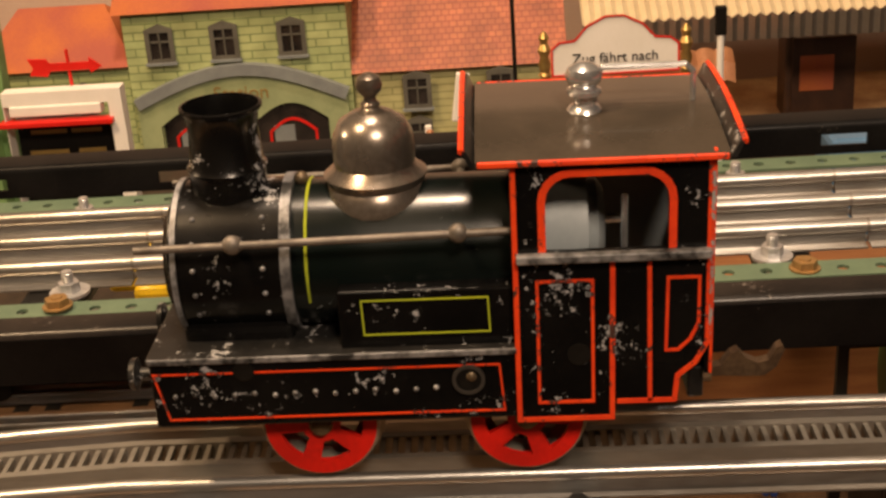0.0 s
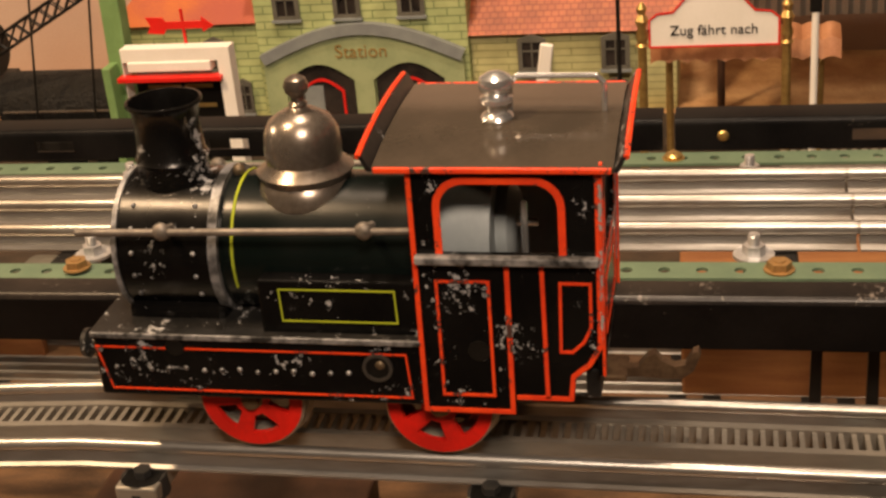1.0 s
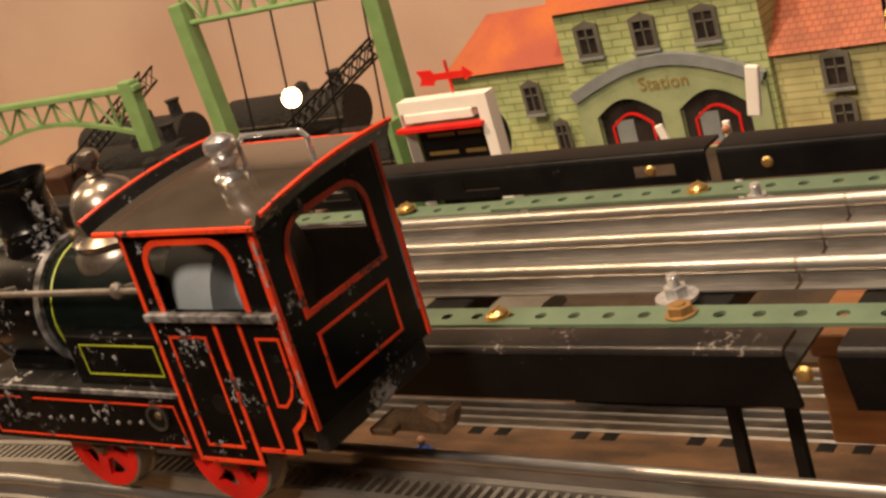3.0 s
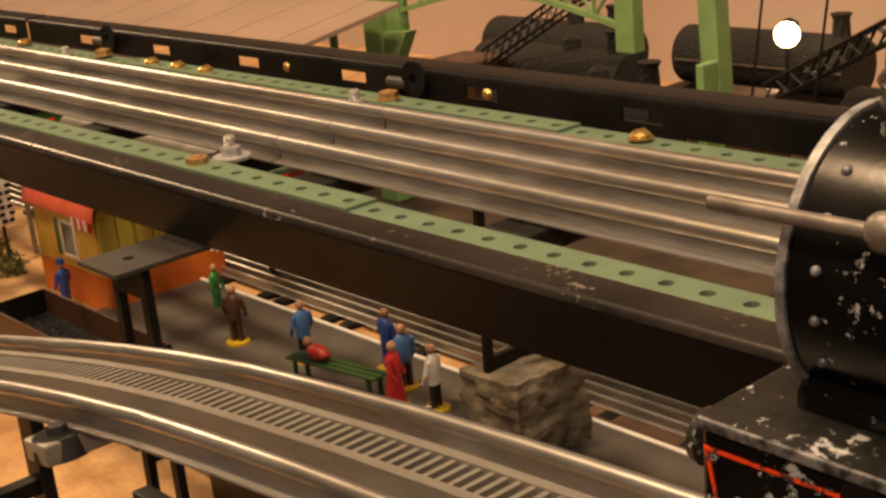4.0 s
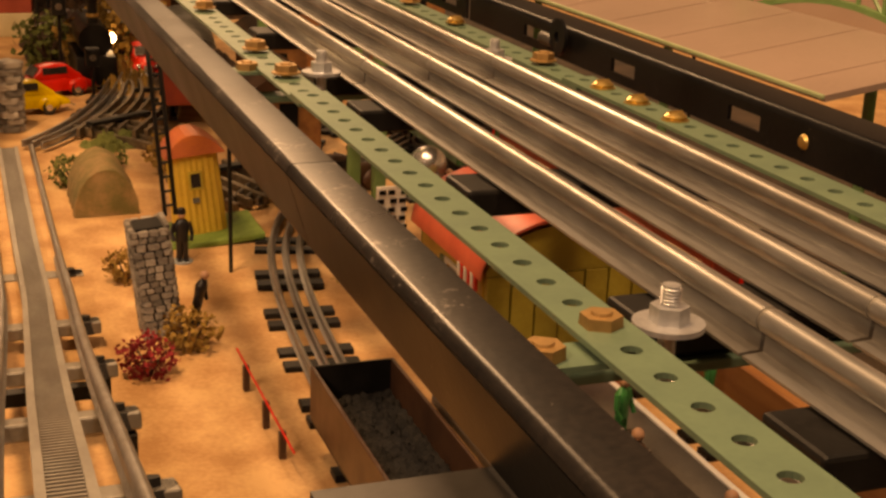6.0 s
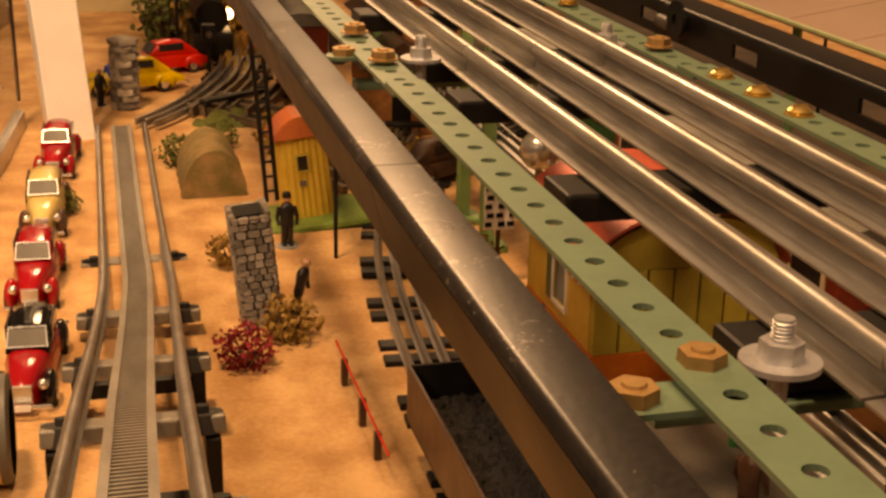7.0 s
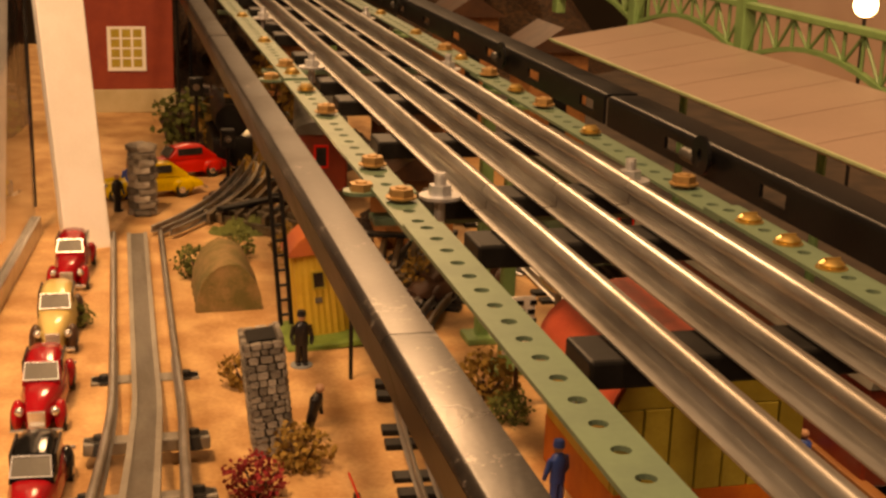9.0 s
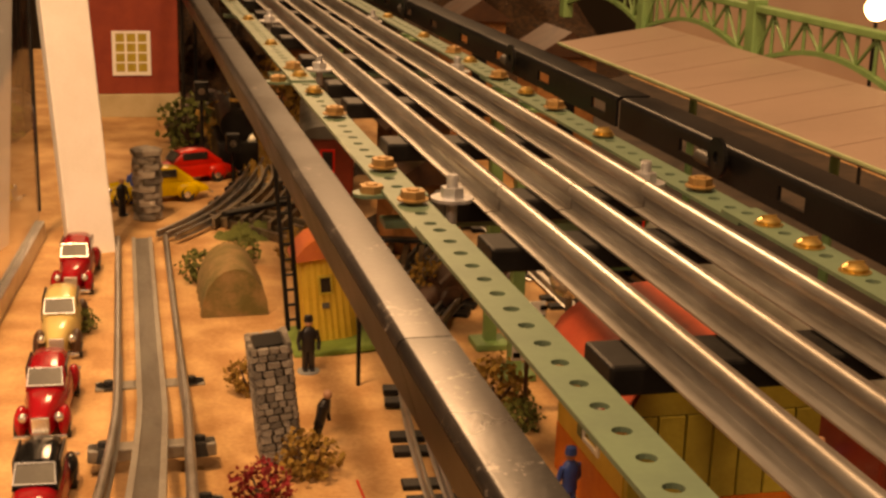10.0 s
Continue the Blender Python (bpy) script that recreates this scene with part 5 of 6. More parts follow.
def toy_car(name, m, paint, label, wing=None, roof=None):
    """An old rounded saloon, its nose towards -y, wheels on z = 0."""
    c = thing(name, m @ Matrix.Scale(1.12, 4), label, "toy car", "toy cars")
    L, W = 0.078, 0.0235

    def hull(rows, mi_name, nm, lab=""):
        b = B()
        rings = []
        for y, w, z0, z1 in rows:
            pr = []
            for k in range(11):
                a = math.pi * k / 10
                pr.append((w / 2 * math.copysign(abs(math.cos(a)) ** 0.55, math.cos(a)), y, z0 + (z1 - z0) * (math.sin(a) ** 0.6)))
            rings.append([b.verts.new(p) for p in pr])
        for p, q in zip(rings, rings[1:]):
            for k in range(10):
                b.faces.new((p[k], p[k + 1], q[k + 1], q[k]))
            b.faces.new((p[10], p[0], q[0], q[10]))
        b.faces.new(rings[0][::-1])
        b.faces.new(rings[-1])
        return part(nm, b, mi_name, c, lab, True)

    hull([(0.001, 0.007, 0.005, 0.0125), (0.004, 0.0095, 0.005, 0.0148), (0.014, 0.0135, 0.005, 0.016), (0.026, 0.018, 0.005, 0.0168), (0.05, 0.0195, 0.005, 0.0165), (0.066, 0.018, 0.005, 0.014), (0.0775, 0.012, 0.006, 0.009)], paint, "body")
    hull([(0.0255, 0.0165, 0.015, 0.0165), (0.032, 0.0168, 0.015, 0.0245), (0.042, 0.0168, 0.015, 0.026), (0.054, 0.016, 0.015, 0.0248), (0.066, 0.013, 0.012, 0.016)], roof or paint, "cabin")
    sc = B()
    m2 = T(0, 0.0284, 0.0202) @ Matrix.Rotation(radians(-38), 4, "X")
    box(sc, (0, -0.0007, 0), (0.0142, 0.0006, 0.0072), 0, m2)
    ws = part("windscreen", sc, "frame_dark", c, "dark windscreen")
    part("screen_frame", lining(B(), [(-0.0074, -0.0039), (0.0074, -0.0039), (0.0068, 0.0039), (-0.0068, 0.0039)], 0.0005, 0.0006, m2 @ T(0, -0.0008, 0) @ BACK), "chrome", ws)
    for sx in (-1, 1):
        part("side_window", box(B(), (sx * 0.0081, 0.043, 0.0208), (0.0012, 0.02, 0.0055), 0.0004), "pane", c)
        for y in (0.011, 0.06):
            fb = B()
            ball(fb, (sx * 0.0088, y + 0.001, 0.0072), 0.0075, 14, s=(0.42, 1.15, 0.85))
            part("mudguard", fb, wing or paint, c, "", True)
            w = part("wheel", rod(B(), (sx * 0.0085, y, 0.0052), (sx * 0.0114, y, 0.0052), 0.0052, seg=16), "tyre", c)
            part("hubcap", rod(B(), (sx * 0.0114, y, 0.0052), (sx * 0.0119, y, 0.0052), 0.0028, 0.002, 12), "chrome", w)
        hb = B()
        ball(hb, (sx * 0.0072, 0.0045, 0.0115), 0.0021, 10)
        part("headlight", hb, "chrome", c, "bright headlight", True)
    gr = B()
    for k in range(5):
        box(gr, ((k - 2) * 0.0014, 0.0006, 0.0092), (0.0007, 0.0012, 0.0068))
    box(gr, (0, 0.0011, 0.0092), (0.0072, 0.0008, 0.0074), 0.0004)
    part("grille", gr, "chrome", c, "chrome grille")
    for y in (-0.0022, 0.0785):
        part("bumper", box(B(), (0, y, 0.0055), (0.0215, 0.0014, 0.0018), 0.0006), "chrome", c)
    part("number_plate", box(B(), (0, -0.0033, 0.0058), (0.0062, 0.0005, 0.0024)), "white", c, "plain white plate")
    return c


toy_car("toy_saloon", T(-0.131, 0.445, GZ) @ pose(0, 0, 0, 0, 0, -3), "car_red", "dark red vintage model saloon with chrome grille, parked on sand")
toy_car("toy_saloon", T(-0.131, 0.334, GZ) @ pose(0, 0, 0, 0, 0, -4), "car_red", "black and red vintage model saloon, parked on sand", "car_black", "car_black")
toy_car("toy_saloon", T(-0.1275, 0.556, GZ) @ pose(0, 0, 0, 0, 0, -2), "car_cream", "cream yellow vintage model saloon with brown mudguards, parked on sand", "brown_tin")
toy_car("toy_saloon", T(-0.123, 0.672, GZ) @ pose(0, 0, 0, 0, 0, -4), "car_red", "dark red rounded model saloon parked beside the pillar")
toy_car("toy_saloon", T(-0.106, 0.92, GZ) @ pose(0, 0, 0, 0, 0, -75), "car_yellow", "bright yellow model saloon parked across the street")
toy_car("toy_saloon", T(-0.076, 0.985, GZ) @ pose(0, 0, 0, 0, 0, -70), "sign_red", "bright red model saloon parked beside a yellow one")
mt = thing("cream_tank", T(-0.155, 0.285, GZ), "cream round tank lying on the sand", "tank")
part("drum", lathe(B(), [(0.016, 0), (0.019, 0.004), (0.019, 0.05), (0.016, 0.053)], T(-0.03, 0, 0.019) @ Matrix.Rotation(math.pi / 2, 4, "Y"), 24), "car_cream", mt, smooth=True)
part("rim", lathe(B(), [(0.0185, 0), (0.0205, 0.001), (0.0205, 0.004), (0.0185, 0.005)], T(0.018, 0, 0.0205) @ Matrix.Rotation(math.pi / 2, 4, "Y"), 24), "frame_dark", mt, smooth=True)


def figurine(name, x, y, coat, legs, label, z=GZ, h=0.031, turn=0.0, base=None, hat=None, skirt=False, lean=0.0):
    """A small painted figure, one plain mesh."""
    b = B()
    s = h / 0.031
    if base:
        lathe(b, [(0.0062, 0), (0.006, 0.0012), (0.005, 0.0014)], None, 16, 3)
    if skirt:
        lathe(b, [(0.0048, 0.001), (0.0042, 0.008), (0.003, 0.016), (0.0035, 0.0225), (0.002, 0.025)], None, 12, 0)
    else:
        for sx in (-1, 1):
            rod(b, (sx * 0.0019, 0, 0.001), (sx * 0.0014, 0, 0.015), 0.0016, 0.002, 8, 1)
            box(b, (sx * 0.0019, -0.0012, 0.0017), (0.0026, 0.0048, 0.0016), 0.0004, None, 1)
        lathe(b, [(0.0034, 0.0125), (0.0032, 0.017), (0.004, 0.0225), (0.0024, 0.0252), (0.0012, 0.026)], Matrix.Diagonal((1.15, 0.75, 1, 1)), 12, 0)
    for sx in (-1, 1):
        rod(b, (sx * 0.0042, 0, 0.0235), (sx * 0.0056, -0.0008, 0.0175), 0.0013, 0.0012, 7, 0)
        rod(b, (sx * 0.0056, -0.0008, 0.0175), (sx * 0.0048, -0.003, 0.0135), 0.0011, 0.001, 7, 0)
    ball(b, (0, -0.0003, 0.0282), 0.0023, 10, 2)
    if hat:
        lathe(b, [(0.0026, 0.0288), (0.0026, 0.0298), (0.0022, 0.0318), (0.0012, 0.0322)], None, 10, 4)
    bmesh.ops.scale(b, vec=(s, s, s), verts=b.verts)
    ob = part(name, b, [coat, legs, "skin", base or "base_y", hat or "blackfig"], smooth=True)
    ob.matrix_world = T(x, y, z) @ pose(0, 0, 0, lean, 0, turn)
    return tagged(ob, label, "figurine", "figurines")


figurine("figurine", 0.004, 0.524, "blackfig", "blackfig", "small black-suited model figure on a pale base", base="portal_blue", hat="blackfig")
figurine("figurine", -0.0075, 0.425, "blackfig", "blackfig", "dark leaning model figure beside a stone chimney", turn=60, lean=14)
figurine("figurine", 0.088, 0.335, "blue", "blue", "model figure in blue overalls and cap by the shed", turn=200, hat="blue")
figurine("figurine", 0.14, 0.245, "greenfig", "greenfig", "model figure in green clothes on the platform", turn=30)
figurine("figurine", 0.17, 0.3, "white", "blackfig", "model figure in white jacket beside the shed", turn=150)
PZ = GZ + 0.004
for x, y, c, l, lab, t, sk in ((0.1255, 0.033, "white", "blackfig", "model figure in white shirt and black trousers", 200, False), (0.116, 0.051, "redfig", "redfig", "model figure in a long red coat", 30, True), (0.1235, 0.134, "bluel", "blackfig", "model figure in blue jacket with a bag", 180, False), (0.115, 0.186, "brown_tin", "brown_tin", "dark-suited model figure on a yellow base", 120, False), (0.142, 0.088, "blue", "blue", "model figure in dark blue uniform", 90, False), (0.133, 0.064, "bluel", "brown_tin", "model figure in light blue jacket", 160, False)):
    figurine("figurine", x, y, c, l, lab + " on the platform", PZ, 0.034, t, "base_y", None, sk)
for k, (x, y, c, l) in enumerate(((0.16, 0.42, "blue", "blackfig"), (0.15, 0.5, "redfig", "blackfig"), (0.17, 0.33, "blue", "blue"), (0.16, 0.26, "greenfig", "blackfig"), (0.155, 0.58, "white", "blackfig"), (0.165, 0.38, "brown_tin", "blackfig"), (0.12, -0.28, "blue", "blackfig"), (0.135, -0.2, "bluel", "blackfig"), (0.1, -0.52, "redfig", "blue"), (-0.08, 0.92, "blue", "blackfig"), (-0.09, 0.88, "blackfig", "blackfig"))):
    figurine("figurine", x + 0.03 * (x > 0.14), y, c, l, "small painted model figure in %s" % {"blue": "dark blue", "redfig": "red", "greenfig": "green", "white": "white", "brown_tin": "brown", "bluel": "light blue", "blackfig": "black"}[c], turn=k * 77)

plat = thing("platform_slab", T(0.1205, 0.09, GZ), "grey platform slab with white painted edges", "platform")
part("slab", box(B(), (0, 0, 0.002), (0.086, 0.43, 0.004), 0.0006), "platform", plat)
for sx in (-1, 1):
    part("edge_line", box(B(), (sx * 0.0405, 0, 0.0043), (0.0028, 0.43, 0.0012), 0.0003), "white", plat, "white edge line")
bench = thing("platform_bench", T(0.1115, 0.091, PZ) @ pose(0, 0, 0, 0, 0, 9), "green slatted bench on the platform", "bench")
for k in range(3):
    part("slat", box(B(), (-0.004 + k * 0.004, 0, 0.0125), (0.003, 0.06, 0.001)), "green_tin", bench)
for yy in (-0.025, 0.025):
    for xx in (-0.004, 0.004):
        part("leg", box(B(), (xx, yy, 0.006), (0.0018, 0.0018, 0.012)), "green_tin", bench)
rb = B()
ball(rb, (0, 0, 0), 0.005, 12, 0, (0.9, 1.7, 0.8))
ball(rb, (0, 0.008, 0.004), 0.0026, 10, 2)
ob = part("seated_figurine", rb, ["redfig", "redfig", "skin"], smooth=True)
ob.location = (0.1100, 0.103, PZ + 0.0168)
tagged(ob, "reclining red model figure on the green bench", "figurine", "figurines")

# stone chimney of many small stones with the black ladder mast in it
tower = thing("stone_chimney", T(-0.0238, 0.418, GZ) @ LEAN, "grey rubble-stone chimney with the shade of its open top painted dark", "chimney")
part("core", box(B(), (0, 0, 0.028), (0.0165, 0.0215, 0.056)), "mortar", tower)
st_me = []
for k in range(4):
    sb = B()
    box(sb, (0, 0, 0), (1, 1, 1), 0.16)
    for v in sb.verts:
        v.co += Vector((random.uniform(-0.09, 0.09) for _ in range(3)))
    o = part("stone", sb, "stone", tower)
    st_me.append(o)
first = True
pool = [o.data for o in st_me]
for o in st_me:
    bpy.data.objects.remove(o)
for face in range(4):
    w, off, ang = ((0.0165, 0.0108, 0), (0.0215, 0.0083, 90), (0.0165, 0.0108, 180), (0.0215, 0.0083, 270))[face]
    z = 0.0015
    while z < 0.056:
        h = random.uniform(0.0028, 0.0042)
        u = -w / 2 - random.uniform(0, 0.003)
        while u < w / 2:
            l = random.uniform(0.0035, 0.0068)
            a, b = max(u, -w / 2 - 0.0006), min(u + l, w / 2 + 0.0006)
            if b - a > 0.0015:
                o = new("stone", random.choice(pool))
                o.parent = tower
                o.matrix_basis = Matrix.Rotation(radians(ang), 4, "Z") @ T((a + b) / 2, -off, z + h / 2) @ Matrix.Diagonal(((b - a) * 0.86, 0.0026, h * 0.84, 1))
            u += l
        z += h
# a dark slab on the solid core, for the shade in the flue
part("flue_shade", box(B(), (0, 0, 0.0567), (0.0125, 0.0165, 0.0012)), "ink", tower)
mast = thing("ladder_mast", T(-0.0105, 0.43, GZ) @ LEAN, "black lattice ladder mast rising from the chimney", "mast")
for sx in (-0.0025, 0.0025):
    part("rail", rod(B(), (sx, 0, 0.057), (sx + 0.002, 0.0, 0.148), 0.0011, seg=6), "sleeper", mast)
for k in range(12):
    part("rung", rod(B(), (-0.0025 + k * 0.00016, 0, 0.062 + k * 0.0072), (0.0025 + k * 0.00016, 0, 0.062 + k * 0.0072), 0.0007, seg=5), "sleeper", mast)
lt = B()
ball(lt, (0.004, -0.004, 0.141), 0.0022, 10, 0, (1, 1, 1.8))
part("lamp", lt, "bulb", mast, "small warm lit lamp")

# yellow corrugated hut
hutc = thing("corrugated_hut", T(0.0235, 0.575, GZ) @ LEAN, "yellow corrugated tin hut with an arched red roof", "toy hut")
part("grass_base", box(B(), (0.005, -0.004, 0.002), (0.058, 0.05, 0.004), 0.001), "grass_pad", hutc, "green painted base")
hb = B()
n = 56
ring = []
for k in range(n):
    a = math.tau * k / n
    cx, cy = math.cos(a), math.sin(a)
    s = 1 / max(abs(cx) ** 4 + abs(cy) ** 4, 1e-6) ** 0.25
    ring.append((0.0155 * cx * s * (1 + 0.018 * (-1) ** k), 0.0125 * cy * s * (1 + 0.022 * (-1) ** k)))
r0 = [hb.verts.new((u, v, 0.004)) for u, v in ring]
r1 = [hb.verts.new((u * 0.93, v * 0.93, 0.054)) for u, v in ring]
for k in range(n):
    hb.faces.new((r0[k], r0[(k + 1) % n], r1[(k + 1) % n], r1[k]))
hb.faces.new(r1)
part("wall", hb, "yellow_hut", hutc)
rb = B()
rings = [[rb.verts.new((u, y, 0.0525 + 0.0125 * (1 - (u / 0.018) ** 2))) for u in np.linspace(-0.018, 0.018, 11)] for y in (-0.0145, 0.0145)]
for k in range(10):
    rb.faces.new((rings[0][k], rings[0][k + 1], rings[1][k + 1], rings[1][k]))
for r in rings:
    rb.faces.new(r)
rb.faces.new([rings[0][0], rings[0][10], rings[1][10], rings[1][0]])
part("roof", rb, "roof_orange", hutc, "red arched roof")
wn = part("window", lining(B(), [(-0.0035, 0.032), (0.0035, 0.032), (0.0035, 0.042), (-0.0035, 0.042)], 0.0012, 0.0012, T(-0.001, -0.0118, 0) @ BACK), "yellow_wall", hutc)
part("pane", box(B(), (-0.001, -0.0121, 0.037), (0.007, 0.0008, 0.01)), "pane", wn)
part("latch", box(B(), (-0.002, -0.0127, 0.025), (0.004, 0.001, 0.003)), "frame_dark", hutc)

# yellow boarded shed with the salmon roof
shed = thing("yellow_shed", T(0.139, 0.341, GZ), "yellow boarded shed with orange base and salmon-red roof", "toy shed")
SX, SY = 0.082, 0.088
part("lower_wall", box(B(), (0, 0, 0.0115), (SX, SY, 0.023), 0.0006), "orange_wall", shed, "orange lower wall")
for sy in (-1, 1):
    for k in range(7):
        part("board", box(B(), (-SX / 2 + (k + 0.5) * SX / 7, sy * (SY / 2 - 0.002), 0.041), (SX / 7 - 0.0008, 0.004, 0.036), 0.0004), "yellow_wall", shed)
    g = [(-SX / 2, 0.0595), (SX / 2, 0.0595)] + [(SX / 2 * math.cos(a), 0.0595 + 0.022 * math.sin(a)) for a in np.linspace(0.1, math.pi - 0.1, 10)]
    part("gable", plate(B(), g, [], 0.003, T(0, sy * (SY / 2 - 0.002) + 0.0015, 0) @ BACK), "yellow_wall", shed)
for sx in (-1, 1):
    wn2 = [(-0.012, 0.03), (0.006, 0.03), (0.006, 0.052), (-0.012, 0.052)]
    gw = part("side_wall", plate(B(), [(-SY / 2 + 0.0042, 0.0232), (SY / 2 - 0.0042, 0.0232), (SY / 2 - 0.0042, 0.06), (-SY / 2 + 0.0042, 0.06)], [wn2], 0.003, T(sx * (SX / 2 - 0.0015) + 0.0015, 0, 0) @ SIDE), "yellow_hut", shed)
    part("window_pane", box(B(), (sx * (SX / 2 - 0.002), -0.003, 0.041), (0.001, 0.018, 0.022)), "portal_blue", gw)
    part("shutter", box(B(), (sx * (SX / 2 + 0.0005), 0.0095, 0.041), (0.0015, 0.006, 0.023)), "green_tin", gw)
    part("window_frame", lining(B(), wn2, 0.0018, 0.001, T(sx * SX / 2 + (0.0012 if sx > 0 else 0), 0, 0) @ SIDE), "white", gw)
rb = B()
arc = [((SX / 2 + 0.004) * math.cos(a), 0.0588 + 0.026 * math.sin(a)) for a in np.linspace(0.0, math.pi, 15)]
rr = [[rb.verts.new((u, y, v + dz)) for u, v in arc] for y, dz in ((-SY / 2 - 0.003, 0), (SY / 2 + 0.003, 0), (SY / 2 + 0.003, 0.0014), (-SY / 2 - 0.003, 0.0014))]
for i in range(4):
    for k in range(14):
        rb.faces.new((rr[i][k], rr[i][k + 1], rr[(i + 1) % 4][k + 1], rr[(i + 1) % 4][k]))
for k in (0, 14):
    rb.faces.new([rr[i][k] for i in range(4)])
part("roof", rb, "salmon", shed, "salmon-red curved roof", True)
for k in range(6):
    part("awning_stripe", box(B(), (-SX / 2 - 0.0035, -SY / 2 + 0.004 + k * 0.004, 0.056), (0.0015, 0.002, 0.007)), "white" if k % 2 else "sign_red", shed)
globe = thing("silver_globe", T(0.128, 0.462, GZ), "shiny silver globe lamp on a short post", "globe")
part("globe", ball(B(), (0, 0, 0.066), 0.0105, 20), "chrome", globe, "", True)
part("post", rod(B(), (0, 0, 0), (0, 0, 0.055), 0.002, seg=8), "steel_dull", globe)
poster = thing("checked_board", T(0.102, 0.445, GZ), "black and white patterned board on a post", "board")
part("panel", box(B(), (0, 0, 0.045), (0.016, 0.0015, 0.03)), "white", poster)
for k in range(18):
    part("mark", box(B(), (-0.006 + (k % 3) * 0.006 + 0.001 * (k % 2), -0.001, 0.033 + (k // 3) * 0.0048), (0.0036, 0.0008, 0.0024)), "ink", poster)
part("post", box(B(), (0, 0.001, 0.016), (0.002, 0.0015, 0.032)), "brown_tin", poster)


def ground_track(name, pts, label, gauge=0.0165, step=0.0115, z=GZ):
    """Three-rail tinplate track with sleepers along a line of (x, y) points."""
    t = thing(name, Matrix(), label, "toy track", "ground tracks")
    P3 = [Vector((x, y, z + 0.0065)) for x, y in pts]
    for off in (-gauge / 2, 0, gauge / 2):
        q = []
        for i, p in enumerate(P3):
            d = (P3[min(i + 1, len(P3) - 1)] - P3[max(i - 1, 0)]).normalized()
            q.append(p + Vector((d.y, -d.x, 0)) * off)
        prof = [(-0.0022, -0.0032), (-0.0006, -0.0026), (-0.0006, 0.0)] + [(0.0011 * math.cos(a), 0.0008 + 0.0011 * math.sin(a)) for a in np.linspace(math.pi, 0, 5)] + [(0.0006, 0.0), (0.0006, -0.0026), (0.0022, -0.0032)]
        part("rail", sweep(B(), q, prof), "steel", t, smooth=True)
    dist, last, data = 0.0, P3[0], None
    for i in range(1, len(P3)):
        dist += (P3[i] - P3[i - 1]).length
        if dist > 0.05:
            d = (P3[i] - P3[i - 1]).normalized()
            for e in (0, 0.017):
                m = Matrix.Translation(P3[i] + d * e + Vector((0, 0, -0.0048))) @ Matrix.Rotation(math.atan2(-d.x, d.y), 4, "Z")
                if data is None:
                    o = part("sleeper", box(B(), (0, 0, 0), (0.036, 0.009, 0.003), 0.0005), "sleeper", t)
                    data = o.data
                else:
                    o = new("sleeper", data)
                    o.parent = t
                o.matrix_basis = m
            dist = 0.0
    return t


def curve(p0, p1, p2, n=30):
    return [tuple((1 - s) ** 2 * np.array(p0) + 2 * s * (1 - s) * np.array(p1) + s * s * np.array(p2)) for s in np.linspace(0, 1, n)]


ground_track("toy_track", curve((0.030, 0.05), (0.034, 0.46), (0.075, 0.56)), "curved tinplate three-rail track with black sleepers on sand")
ground_track("toy_track", curve((0.075, 0.562), (0.11, 0.66), (0.25, 0.8)), "curved tinplate three-rail track passing under the bridge")
ground_track("toy_track", curve((0.06, 0.62), (0.12, 0.72), (0.2, 0.95)), "second curved tinplate track passing under the bridge")
ground_track("toy_track", curve((-0.06, 0.8), (0.02, 0.9), (0.06, 1.2)), "weathered track curving past the far street")
for x in (0.185, 0.225):
    ground_track("toy_track", [(x, y) for y in np.linspace(-1.0, 0.9, 60)], "straight tinplate track beside the platform")

wagon = thing("open_wagon", T(0.030, 0.2, GZ + 0.006), "black open toy wagon half filled with coal", "toy wagon")
part("floor", box(B(), (0, 0, 0.012), (0.034, 0.135, 0.003)), "sleeper", wagon)
for sx in (-1, 1):
    part("side", box(B(), (sx * 0.0165, 0, 0.023), (0.0015, 0.135, 0.022), 0.0003), "brown_tin", wagon)
    part("end", box(B(), (0, sx * 0.067, 0.023), (0.032, 0.0015, 0.022), 0.0003), "sleeper", wagon)
cb = B()
bmesh.ops.create_grid(cb, x_segments=24, y_segments=80, size=0.5)
for v in cb.verts:
    v.co = Vector((v.co.x * 0.031, v.co.y * 0.131, 0.02 + 0.0035 * noise.noise(v.co * 60) + 0.002 * noise.noise(v.co * 160)))
co = part("coal", cb, "coal", wagon, "heap of coal", True)
for yy in (-0.045, 0.045):
    for sx in (-1, 1):
        part("wheel", rod(B(), (sx * 0.008, yy, 0.006), (sx * 0.0105, yy, 0.006), 0.0062, seg=16), "sleeper", wagon)


